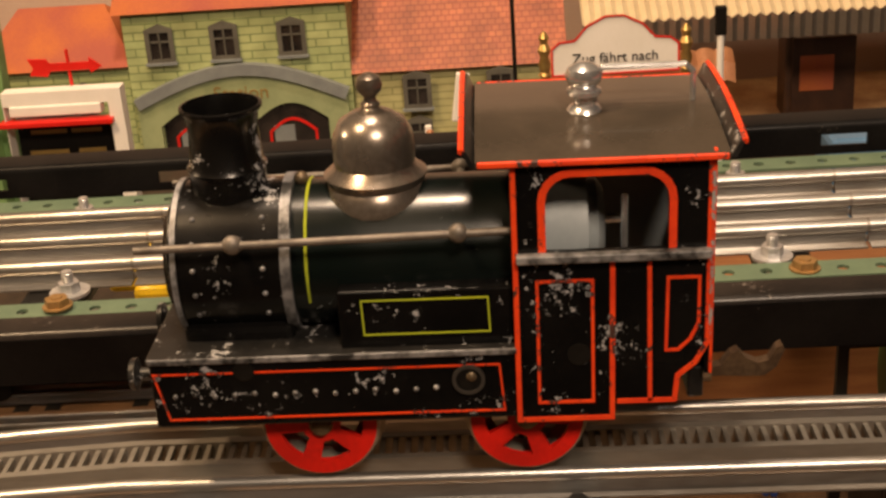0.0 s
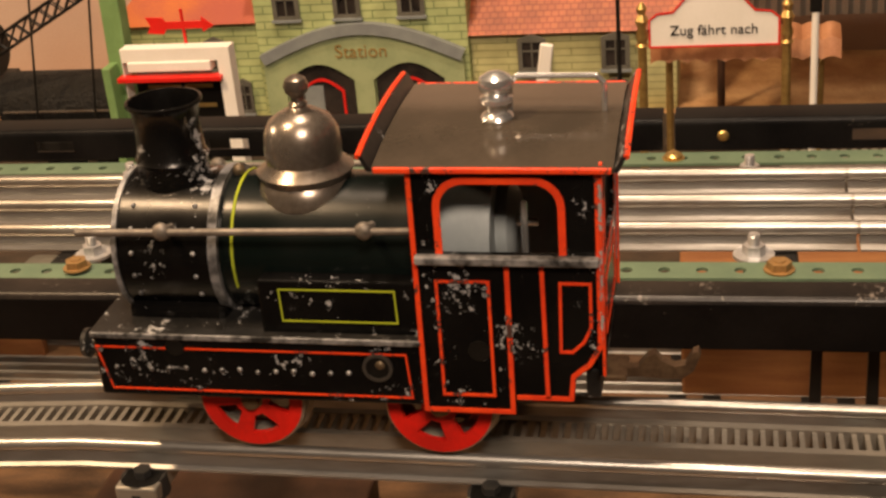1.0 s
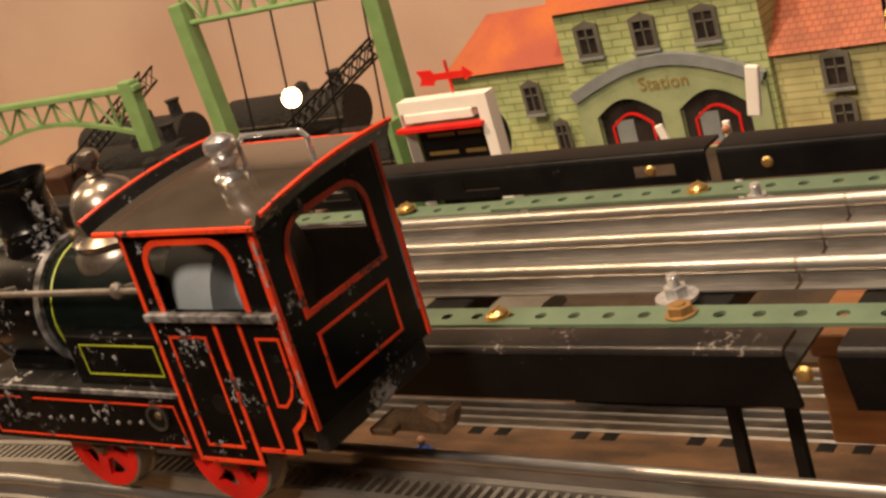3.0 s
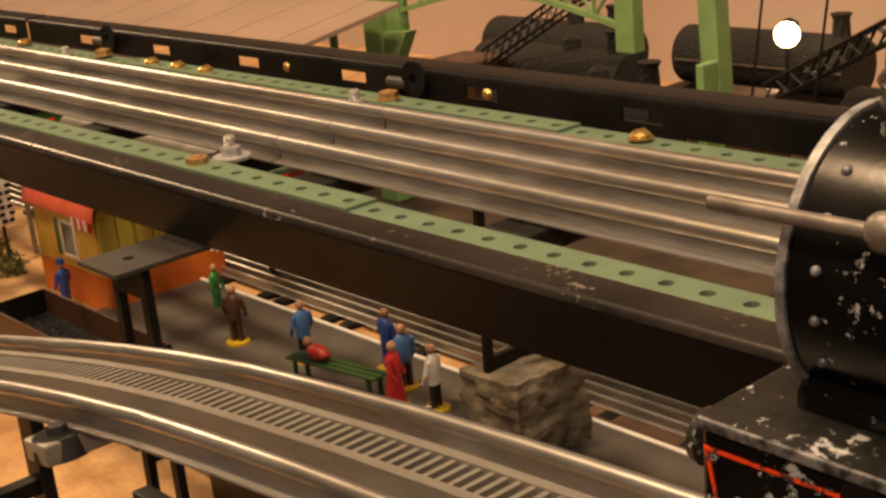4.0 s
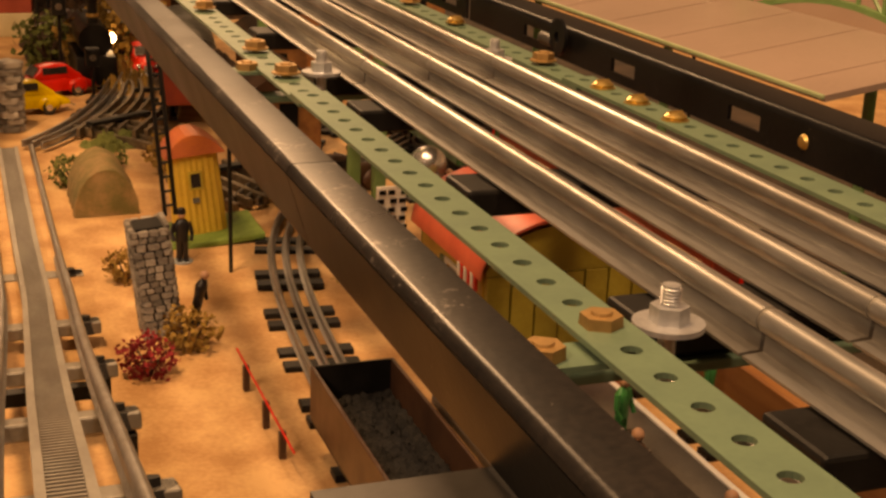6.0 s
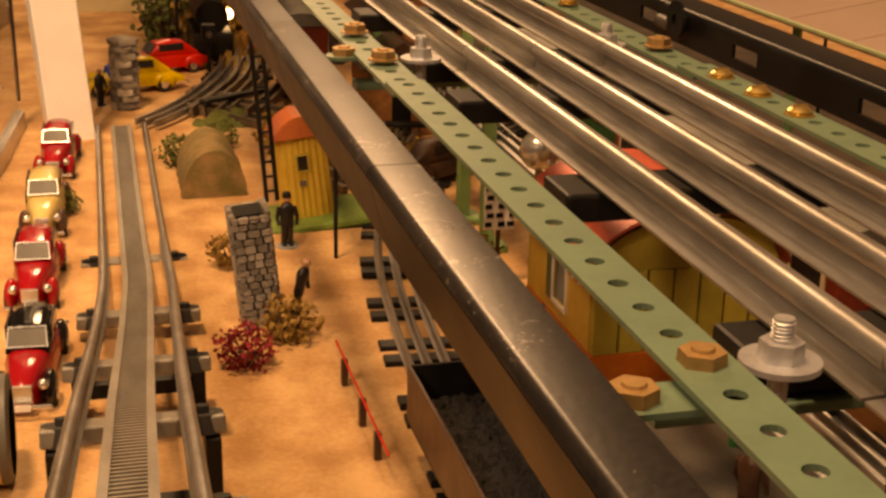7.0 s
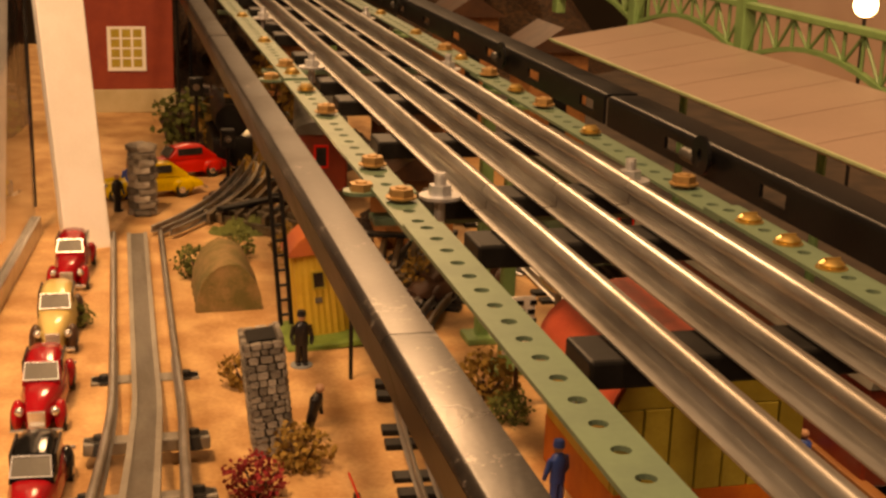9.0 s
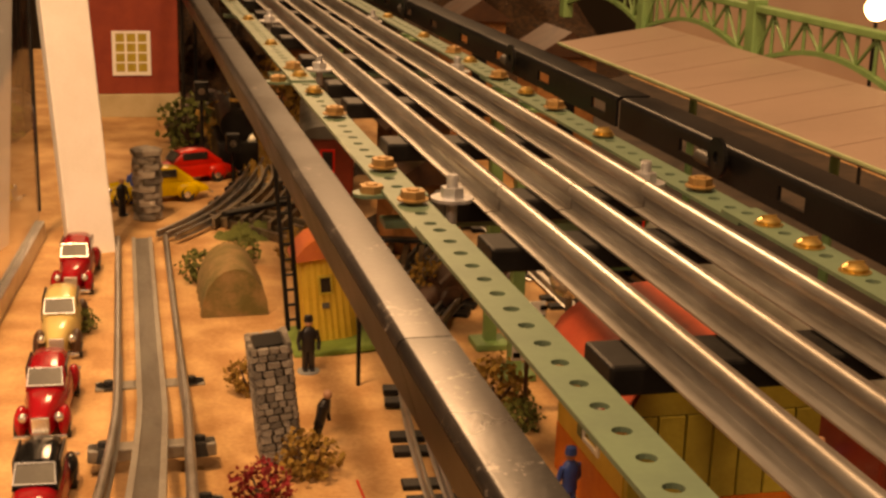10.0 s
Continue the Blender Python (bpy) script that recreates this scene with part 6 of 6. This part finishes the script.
def boxcar(name, m, paint, label, L=0.17, H=0.045, W=0.04):
    c = thing(name, m, label, "toy coach", "toy coaches")
    part("body", box(B(), (0, 0, 0.014 + H / 2), (W, L, H), 0.0015), paint, c)
    rb = B()
    arc = [((W / 2 + 0.002) * math.cos(a), 0.014 + H + 0.01 * math.sin(a)) for a in np.linspace(0, math.pi, 11)]
    rr = [[rb.verts.new((u, y, v)) for u, v in arc] for y in (-L / 2 - 0.002, L / 2 + 0.002)]
    for k in range(10):
        rb.faces.new((rr[0][k], rr[0][k + 1], rr[1][k + 1], rr[1][k]))
    rb.faces.new(rr[0])
    rb.faces.new(rr[1])
    rb.faces.new((rr[0][0], rr[0][10], rr[1][10], rr[1][0]))
    part("roof", rb, "frame_dark", c, "", True)
    for sx in (-1, 1):
        for k in range(5):
            y = -L / 2 + (k + 0.5) * L / 5
            w = part("window", box(B(), (sx * (W / 2 + 0.0002), y, 0.014 + H * 0.65), (0.001, L / 8, H * 0.35)), "cream", c)
            part("pane", box(B(), (sx * (W / 2 + 0.0007), y, 0.014 + H * 0.65), (0.0006, L / 10, H * 0.28)), "pane", w)
    for y in (-L / 2 - 0.0006, L / 2 + 0.0006):
        w = part("end_window", box(B(), (0, y, 0.014 + H * 0.62), (W * 0.28, 0.001, H * 0.4)), "sign_red", c)
        part("pane", box(B(), (0, y + math.copysign(0.0006, y), 0.014 + H * 0.62), (W * 0.2, 0.0008, H * 0.32)), "pane", w)
    for y in (-L / 3, L / 3):
        for sx in (-1, 1):
            part("wheel", rod(B(), (sx * 0.008, y, 0.0075), (sx * 0.0115, y, 0.0075), 0.0075, seg=16), "sleeper", c)
    return c


boxcar("toy_coach", T(0.075, 0.93, GZ + 0.006) @ pose(0, 0, 0, 0, 0, -8), "maroon", "dark maroon toy coach with red framed end windows")
boxcar("toy_coach", T(0.225, 0.42, GZ + 0.006), "maroon", "maroon toy coach beside the platform", 0.26)
boxcar("toy_coach", T(0.225, -0.2, GZ + 0.006), "roof_orange", "orange-brown toy wagon beside the platform", 0.2, 0.022)
boxcar("toy_coach", T(0.225, 0.72, GZ + 0.006), "green_tin", "dark green toy coach beside the platform", 0.2)
flat = thing("green_flat_wagon", T(0.205, -0.37, GZ + 0.008), "low green tin wagon standing under the bridge", "toy wagon")
part("body", box(B(), (0, 0, 0.017), (0.03, 0.1, 0.015), 0.0012), "grass_pad", flat)
part("wheel_frame", box(B(), (0, 0, 0.005), (0.022, 0.09, 0.01), 0.0006), "sleeper", flat)
gcar = thing("dark_green_engine", T(0.06, -0.66, GZ), "glossy dark green tin engine under the bridge", "toy engine")
part("boiler", rod(B(), (0, -0.1, 0.075), (0, 0.1, 0.075), 0.027, seg=28), "green_tin", gcar, "", True)
part("frame", box(B(), (0, 0, 0.026), (0.05, 0.22, 0.05), 0.002), "sleeper", gcar)
for nm, c, sz, paint, lab, cat in (("wooden_case", (0.21, -0.62, GZ), (0.07, 0.3, 0.06), "wood", "orange-brown varnished wooden case under the bridge", "wooden case"), ("tin_box", (0.04, -0.28, GZ), (0.05, 0.12, 0.03), "brown_tin", "brown tin box under the bridge track", "tin box")):
    cs = thing(nm, T(*c), lab, cat)
    part("body", box(B(), (0, 0, sz[2] * 0.39), (sz[0], sz[1], sz[2] * 0.78), 0.0015), paint, cs)
    part("lid", box(B(), (0, 0, sz[2] * 0.9), (sz[0] + 0.003, sz[1] + 0.003, sz[2] * 0.2), 0.0015), paint, cs)
    for yy in (-0.3, 0.3):
        part("clasp", box(B(), (-sz[0] / 2 - 0.0015, yy * sz[1], sz[2] * 0.76), (0.002, 0.008, 0.007), 0.0005), "brass", cs)
bx = slab("plank_fence", (0.205, 0.2, GZ + 0.012), (0.006, 0.62, 0.024), "wood", "orange-brown wooden plank wall behind the platform", "plank wall", kind="", bevel=0.0008)
yel = thing("yellow_digger", T(0.28, -0.23, GZ), "yellow toy machine under the bridge track", "toy digger")
yb = B()
box(yb, (0, 0, 0.03), (0.04, 0.06, 0.035), 0.004)
box(yb, (0, 0.03, 0.055), (0.03, 0.03, 0.025), 0.004)
part("body", yb, "car_yellow", yel)
part("chassis", box(B(), (0, 0, 0.007), (0.035, 0.07, 0.014), 0.002), "tyre", yel)
rockp = thing("stone_bridge_pier", T(0.126, -0.028, GZ), "grey cut-rock pier under the bridge", "stone pier")
rbm = B()
box(rbm, (0, 0, 0.022), (0.042, 0.034, 0.044))
bmesh.ops.subdivide_edges(rbm, edges=rbm.edges, cuts=14, use_grid_fill=True)
for v in rbm.verts:
    q = v.co * 130
    d = noise.noise(Vector((q.x, q.y, round(v.co.z / 0.006) * 0.9)))
    if v.co.z > 0.0005:
        v.co += Vector((v.co.x, v.co.y, 0)).normalized() * 0.0035 * d
        v.co.z += 0.0014 * noise.noise(q * 0.6)
part("rock", rbm, "rock", rockp)
frame_l = thing("black_frame_leg", T(0.122, -0.022, GZ + 0.044), "black tin frame leg on the rock pier", "bridge leg")
part("frame", plate(B(), [(-0.014, 0), (0.014, 0), (0.011, 0.1), (-0.011, 0.1)], [[(-0.01, 0.006), (0.01, 0.006), (0.0085, 0.05), (-0.0085, 0.05)], [(-0.0085, 0.056), (0.0085, 0.056), (0.0075, 0.095), (-0.0075, 0.095)]], 0.003, BACK), "sleeper", frame_l)
pump = thing("dark_machine", T(0.03, 0.02, GZ), "dark oily cast machine beside the pier", "toy machine")
pbm = B()
box(pbm, (0, 0, 0.012), (0.04, 0.06, 0.024), 0.003)
lathe(pbm, [(0.012, 0), (0.013, 0.006), (0.008, 0.012), (0.006, 0.02)], T(0, -0.02, 0.024), 18)
rod(pbm, (-0.012, 0.01, 0.03), (0.015, 0.014, 0.03), 0.01, seg=16)
part("casting", pbm, "sleeper", pump, smooth=True)


def bush(name, x, y, r, material, label, h=0.8, n=420):
    """A clump of many small leaves round a few twigs."""
    verts, faces = [], []
    for k in range(n):
        d = Vector((random.gauss(0, 1), random.gauss(0, 1), random.gauss(0, 1))).normalized()
        rad = r * (0.55 + 0.45 * random.random()) * (1 + 0.35 * noise.noise(d * 2.2 + Vector((x * 90, y * 90, 0))))
        c = Vector((d.x * rad, d.y * rad, max(d.z * rad * h + r * h * 0.75, 0.0006)))
        u = Vector((random.gauss(0, 1), random.gauss(0, 1), random.gauss(0, 1))).normalized() * r * 0.11
        w = u.cross(Vector((random.gauss(0, 1), random.gauss(0, 1), random.gauss(0, 1)))).normalized() * r * 0.08
        i = len(verts)
        verts += [c - u, c + w, c + u, c - w]
        faces.append((i, i + 1, i + 2, i + 3))
    t = thing(name, T(x, y, GZ), label, "bush", "bushes")
    me = bpy.data.meshes.new("foliage")
    me.from_pydata(verts, [], faces)
    me.materials.append(M[material])
    f = new("foliage", me)
    f.parent = t
    f["kind"] = "stuff"
    tb = B()
    for k in range(6):
        a = k * 1.05
        rod(tb, (0, 0, 0), (math.cos(a) * r * 0.6, math.sin(a) * r * 0.6, r * h), r * 0.06, r * 0.03, 5)
    part("twig", tb, "brown_tin", t)
    return t


for x, y, r, m, lab in ((-0.037, 0.368, 0.014, "bush_r", "crimson moss bush on the sand"), (-0.014, 0.395, 0.015, "bush_y", "ochre moss bush beside the stone chimney"), (-0.03, 0.5, 0.013, "bush_y", "dry yellow moss bush"), (0.092, 0.462, 0.018, "bush_y", "ochre moss bush by the curved track"), (0.095, 0.43, 0.012, "bush_g", "olive moss tuft beside the shed"), (0.03, 0.72, 0.022, "bush_y", "ochre moss bush near the tracks"), (-0.04, 0.7, 0.016, "bush_g", "dark green moss tuft"), (-0.012, 0.74, 0.014, "bush_g", "dark olive moss tuft"), (0.02, 1.12, 0.04, "bush_y", "large brown moss clump by the far house"), (0.06, 1.2, 0.05, "bush_y", "brown moss clump behind the tracks"), (-0.02, 1.16, 0.035, "bush_g", "dark moss clump beside the house"), (-0.115, 0.61, 0.01, "bush_g", "small green tuft by the parked cars"), (0.1, 0.64, 0.02, "bush_y", "ochre moss bush under the bridge")):
    bush("moss_bush", x, y, r, m, lab)
bale = thing("log_pile", T(-0.026, 0.655, GZ), "mossy brown arched log shelter", "log shelter")
lb = B()
rr = [[lb.verts.new((0.02 * math.cos(a), y, 0.03 * math.sin(a) + 0.0)) for a in np.linspace(0, math.pi, 11)] for y in np.linspace(-0.03, 0.03, 9)]
for p, q in zip(rr, rr[1:]):
    for k in range(10):
        lb.faces.new((p[k], p[k + 1], q[k + 1], q[k]))
lb.faces.new(rr[0])
lb.faces.new(rr[-1])
for v in lb.verts:
    v.co += v.co.normalized() * 0.0022 * noise.noise(v.co * 220)
part("shell", lb, "mossy", bale, smooth=True)
grave = thing("red_barrier", T(0.002, 0.33, GZ), "thin red and white barrier pole on low posts", "barrier")
part("pole", rod(B(), (0.0, -0.08, 0.012), (0.0, 0.03, 0.012), 0.0005, seg=6), "sign_red", grave)
for yy in (-0.06, -0.03, 0.01):
    part("post", box(B(), (0, yy, 0.006), (0.003, 0.003, 0.012), 0.0006), "brown_tin", grave)

sig = thing("red_light_signal", T(0.027, 0.5, GZ), "small signal with a glowing red lamp under the bridge", "signal")
part("post", rod(B(), (0, 0, 0), (0, 0, 0.084), 0.0012, seg=6), "sleeper", sig)
part("lamp", ball(B(), (0, -0.002, 0.084), 0.0026, 10), "bulb_red", sig, "glowing red lamp", True)
part("hood", box(B(), (0, 0.002, 0.084), (0.007, 0.003, 0.009), 0.0006), "sleeper", sig)
for x, y, r, n in ((0.06, 0.66, 20, 5), (0.1, 0.72, -15, 4), (0.02, 0.83, 35, 4)):
    st = thing("track_stack", T(x, y, GZ) @ pose(0, 0, 0, 0, 0, r), "stack of brown rusty track pieces on the sand", "track stack", "track stacks")
    for k in range(n):
        part("track_piece", box(B(), (-0.024 + k * 0.011, 0.002 * (k % 2), 0.004 + 0.001 * k), (0.004, 0.09, 0.006), 0.0006), "rust", st)
    part("crosspiece", box(B(), (0, 0.02, 0.0125), (0.06, 0.008, 0.003), 0.0005), "sleeper", st)
for k, (x, y, c, lab) in enumerate(((0.06, 1.05, "sign_red", "red toy van under the bridge"), (0.09, 1.2, "green_tin", "green toy van under the bridge"), (0.05, 1.32, "brown_tin", "brown toy van under the bridge"), (0.16, 0.66, "brown_tin", "brown toy van beside the bridge leg"))):
    toy_car("toy_van", T(x, y, GZ) @ pose(0, 0, 0, 0, 0, 40 * k), c, lab)
for x, y, h in ((0.12, 0.78, 0.05), (0.15, 0.94, 0.06), (0.1, 1.36, 0.07), (0.27, 0.93, 0.12), (0.24, 1.1, 0.13)):
    hb = thing("wooden_hut", T(x, y, GZ), "brown wooden hut under the bridge", "toy hut", "wooden huts")
    part("wall", box(B(), (0, 0, h / 2), (0.05, 0.06, h), 0.001), "wood", hb)
    part("roof", prism_roof(B(), -0.025, 0.025, -0.03, 0.03, h, h + 0.02), "brown_tin", hb)
    part("door", box(B(), (0, -0.0305, h * 0.4), (0.014, 0.001, h * 0.8)), "ink", hb)

# ---- the far end: pillar, red house, glass case edge ----
pil = slab("white_pillar", (-0.132, 0.79, 0.12), (0.031, 0.031, 0.56), "white", "plain white square pillar standing on the layout", "pillar", kind="", bevel=0.001)
pil.rotation_euler = (0, radians(-4), radians(8))
house = thing("red_house", T(-0.08, 1.32, GZ), "red tin house front with a white window above a cream base", "toy house")
part("upper_wall", box(B(), (0.0, 0.03, 0.085), (0.11, 0.06, 0.12), 0.001), "house_red", house)
part("base_wall", box(B(), (0.0, 0.029, 0.0125), (0.112, 0.064, 0.025), 0.001), "house_cream", house)
part("eave", box(B(), (0.0, 0.03, 0.149), (0.13, 0.08, 0.01), 0.001), "bush_g", house, "mossy green eave")
wnd = part("window", plate(B(), [(-0.014, 0.045), (0.026, 0.045), (0.026, 0.092), (-0.014, 0.092)], [[(-0.01 + (k % 3) * 0.0115, 0.049 + (k // 3) * 0.0105), (-0.001 + (k % 3) * 0.0115, 0.049 + (k // 3) * 0.0105), (-0.001 + (k % 3) * 0.0115, 0.0578 + (k // 3) * 0.0105), (-0.01 + (k % 3) * 0.0115, 0.0578 + (k // 3) * 0.0105)] for k in range(12)], 0.002, BACK), "white", house, "white sash window")
part("pane", box(B(), (0.006, -0.0012, 0.0685), (0.036, 0.001, 0.043)), "yellow_wall", wnd, "warm lit glass")
for x, y, s in ((0.12, 1.5, 0.2), (0.0, 1.68, 0.2), (0.42, 1.66, 0.25)):
    hb = B()
    bmesh.ops.create_grid(hb, x_segments=40, y_segments=40, size=0.5)
    for v in hb.verts:
        r = min(1, 2 * math.hypot(v.co.x, v.co.y))
        v.co.z = 0.75 * (1 - r) * (1 + 0.5 * noise.noise(v.co * 6 + Vector((x * 9, 0, 0)))) + 0.08 * noise.noise(v.co * 18) * (1 - r)
    hb2 = part("rocky_hill", hb, "heap_brown", smooth=True)
    hb2.matrix_world = T(x, y, GZ - 0.004) @ Matrix.Diagonal((s * 1.6, s * 1.2, s, 1))
    tagged(hb2, "brown rocky papier-mache hill at the layout's end", "hill")
tw2 = thing("stone_tower", T(-0.071, 0.872, GZ), "small grey rubble tower by the far street", "stone tower")
for k in range(10):
    for j in range(4):
        a = j * math.pi / 2 + (k % 2) * 0.4
        o = new("stone", random.choice(pool))
        o.parent = tw2
        o.matrix_basis = T(0.005 * math.cos(a), 0.005 * math.sin(a), 0.003 + k * 0.0055) @ Matrix.Rotation(a, 4, "Z") @ Matrix.Diagonal((0.011, 0.0125, 0.0052, 1))
fe = thing("dark_street_engine", T(0.012, 1.06, GZ), "dark toy engine with a lit head lamp in the far street", "toy engine")
fb = B()
rod(fb, (0, -0.02, 0.04), (0, 0.08, 0.04), 0.015, seg=18)
lathe(fb, [(0.005, 0), (0.0045, 0.02), (0.007, 0.024)], T(0, -0.005, 0.053), 12)
box(fb, (0, 0.02, 0.014), (0.036, 0.1, 0.026), 0.002)
part("engine_body", fb, "sleeper", fe, smooth=True)
part("stack_band", lathe(B(), [(0.0055, 0.0), (0.0055, 0.003)], T(0, -0.005, 0.06), 12), "brass", fe)
pst = thing("drain_pipe", T(-0.022, 1.29, GZ), "thin dark bracket pipe beside the house", "pipe")
part("pipe", rod(B(), (0, 0, 0), (0, 0, 0.135), 0.0018, seg=8), "sleeper", pst)
part("arm", rod(B(), (0, 0, 0.135), (0.05, 0, 0.14), 0.0016, seg=8), "sleeper", pst)


def heap(x, y, sx, sy, h, material, label, seed):
    hb = B()
    bmesh.ops.create_grid(hb, x_segments=44, y_segments=44, size=0.5)
    for v in hb.verts:
        r = max(0.0, 1 - (2 * math.hypot(v.co.x, v.co.y)) ** 2)
        q = Vector((v.co.x * 7 + seed, v.co.y * 7, seed))
        v.co.z = r * (0.55 + 0.6 * noise.noise(q) + 0.35 * noise.noise(q * 3) + 0.2 * noise.noise(q * 8))
    ob = part("earth_mound", hb, material)
    ob.matrix_world = T(x, y, GZ - 0.001) @ Matrix.Diagonal((sx, sy, h, 1))
    tagged(ob, label, "heap", "dark heaps")


heap(0.02, 1.24, 0.13, 0.3, 0.035, "heap_brown", "dark brown mossy heap beside the far tracks", 1.3)
heap(0.1, 1.12, 0.12, 0.26, 0.03, "heap_brown", "dark brown mossy heap under the bridge", 4.1)
heap(0.035, 1.06, 0.07, 0.14, 0.024, "bush_y", "ochre brown moss heap by the curved tracks", 7.7)
heap(0.04, 1.5, 0.3, 0.3, 0.1, "heap_brown", "tall dark brown rocky heap at the layout's end", 2.2)
heap(0.12, 0.82, 0.07, 0.1, 0.016, "heap_brown", "low dark brown heap under the bridge", 9.2)
heap(0.0, 0.81, 0.055, 0.035, 0.014, "bush_g", "dark green moss mound by the tracks", 5.5)
for x, y, h in ((-0.02, 1.02, 0.07), (0.004, 0.99, 0.03), (0.02, 1.15, 0.08)):
    ln = thing("line_lantern", T(x, y, GZ), "black square lantern post beside the far tracks", "lantern", "line lanterns")
    part("post", rod(B(), (0, 0, 0), (0, 0, h), 0.0016, seg=8), "sleeper", ln)
    part("lamp_case", box(B(), (0, 0, h + 0.005), (0.012, 0.01, 0.016), 0.001), "sleeper", ln)
    part("lens", rod(B(), (0, -0.0052, h + 0.005), (0, -0.006, h + 0.005), 0.003, seg=12), "nickel", ln)
peb = thing("gravel_heap", T(0.009, 0.88, GZ), "small heap of pale grey gravel by the tracks", "gravel")
for k in range(26):
    a, r = random.random() * math.tau, 0.013 * math.sqrt(random.random())
    o = new("stone", random.choice(pool))
    o.parent = peb
    o.matrix_basis = T(r * math.cos(a), r * math.sin(a), 0.002 + 0.004 * (1 - r / 0.013)) @ Matrix.Rotation(a * 3, 4, "Z") @ Matrix.Diagonal((0.006, 0.005, 0.004, 1))
for j, (x0, y0, x1, y1) in enumerate(((-0.02, 0.83, 0.035, 1.02), (0.0, 0.82, 0.05, 1.01), (0.018, 0.8, 0.068, 0.98))):
    tr = thing("curved_track", Matrix(), "brown rusty curved track on the sand", "track", "far curved tracks")
    for off in (-0.0045, 0.0045):
        pts = [Vector((x0 + (x1 - x0) * math.sin(u * math.pi / 2) + off, y0 + (y1 - y0) * u, GZ + 0.008 + 0.002 * j)) for u in np.linspace(0, 1, 14)]
        part("rail", sweep(B(), pts, [(-0.0016, -0.006), (-0.0012, 0.001), (0.0012, 0.001), (0.0016, -0.006)]), "rust", tr, smooth=True)
    for u in (0.1, 0.4, 0.7, 0.95):
        part("sleeper", box(B(), (x0 + (x1 - x0) * math.sin(u * math.pi / 2), y0 + (y1 - y0) * u, GZ + 0.001 + 0.002 * j), (0.02, 0.007, 0.003), 0.0004), "sleeper", tr)

case = thing("glass_case", T(-0.1735, 0.5625, GZ) @ pose(0, 0, 0, 0, 0, -5.3), "clear glass side pane of the display case in a metal rail", "glass case")
gp = part("pane", box(B(), (0, 0, 0.27), (0.003, 0.52, 0.51)), "glass", case, "clear glass pane")
gp.visible_shadow = False
part("rail", box(B(), (0, 0, 0.006), (0.01, 0.527, 0.014), 0.001), "alu", case, "aluminium rail")
part("corner_edge", box(B(), (0, 0.263, 0.27), (0.005, 0.004, 0.5)), "sleeper", case, "dark corner edge")
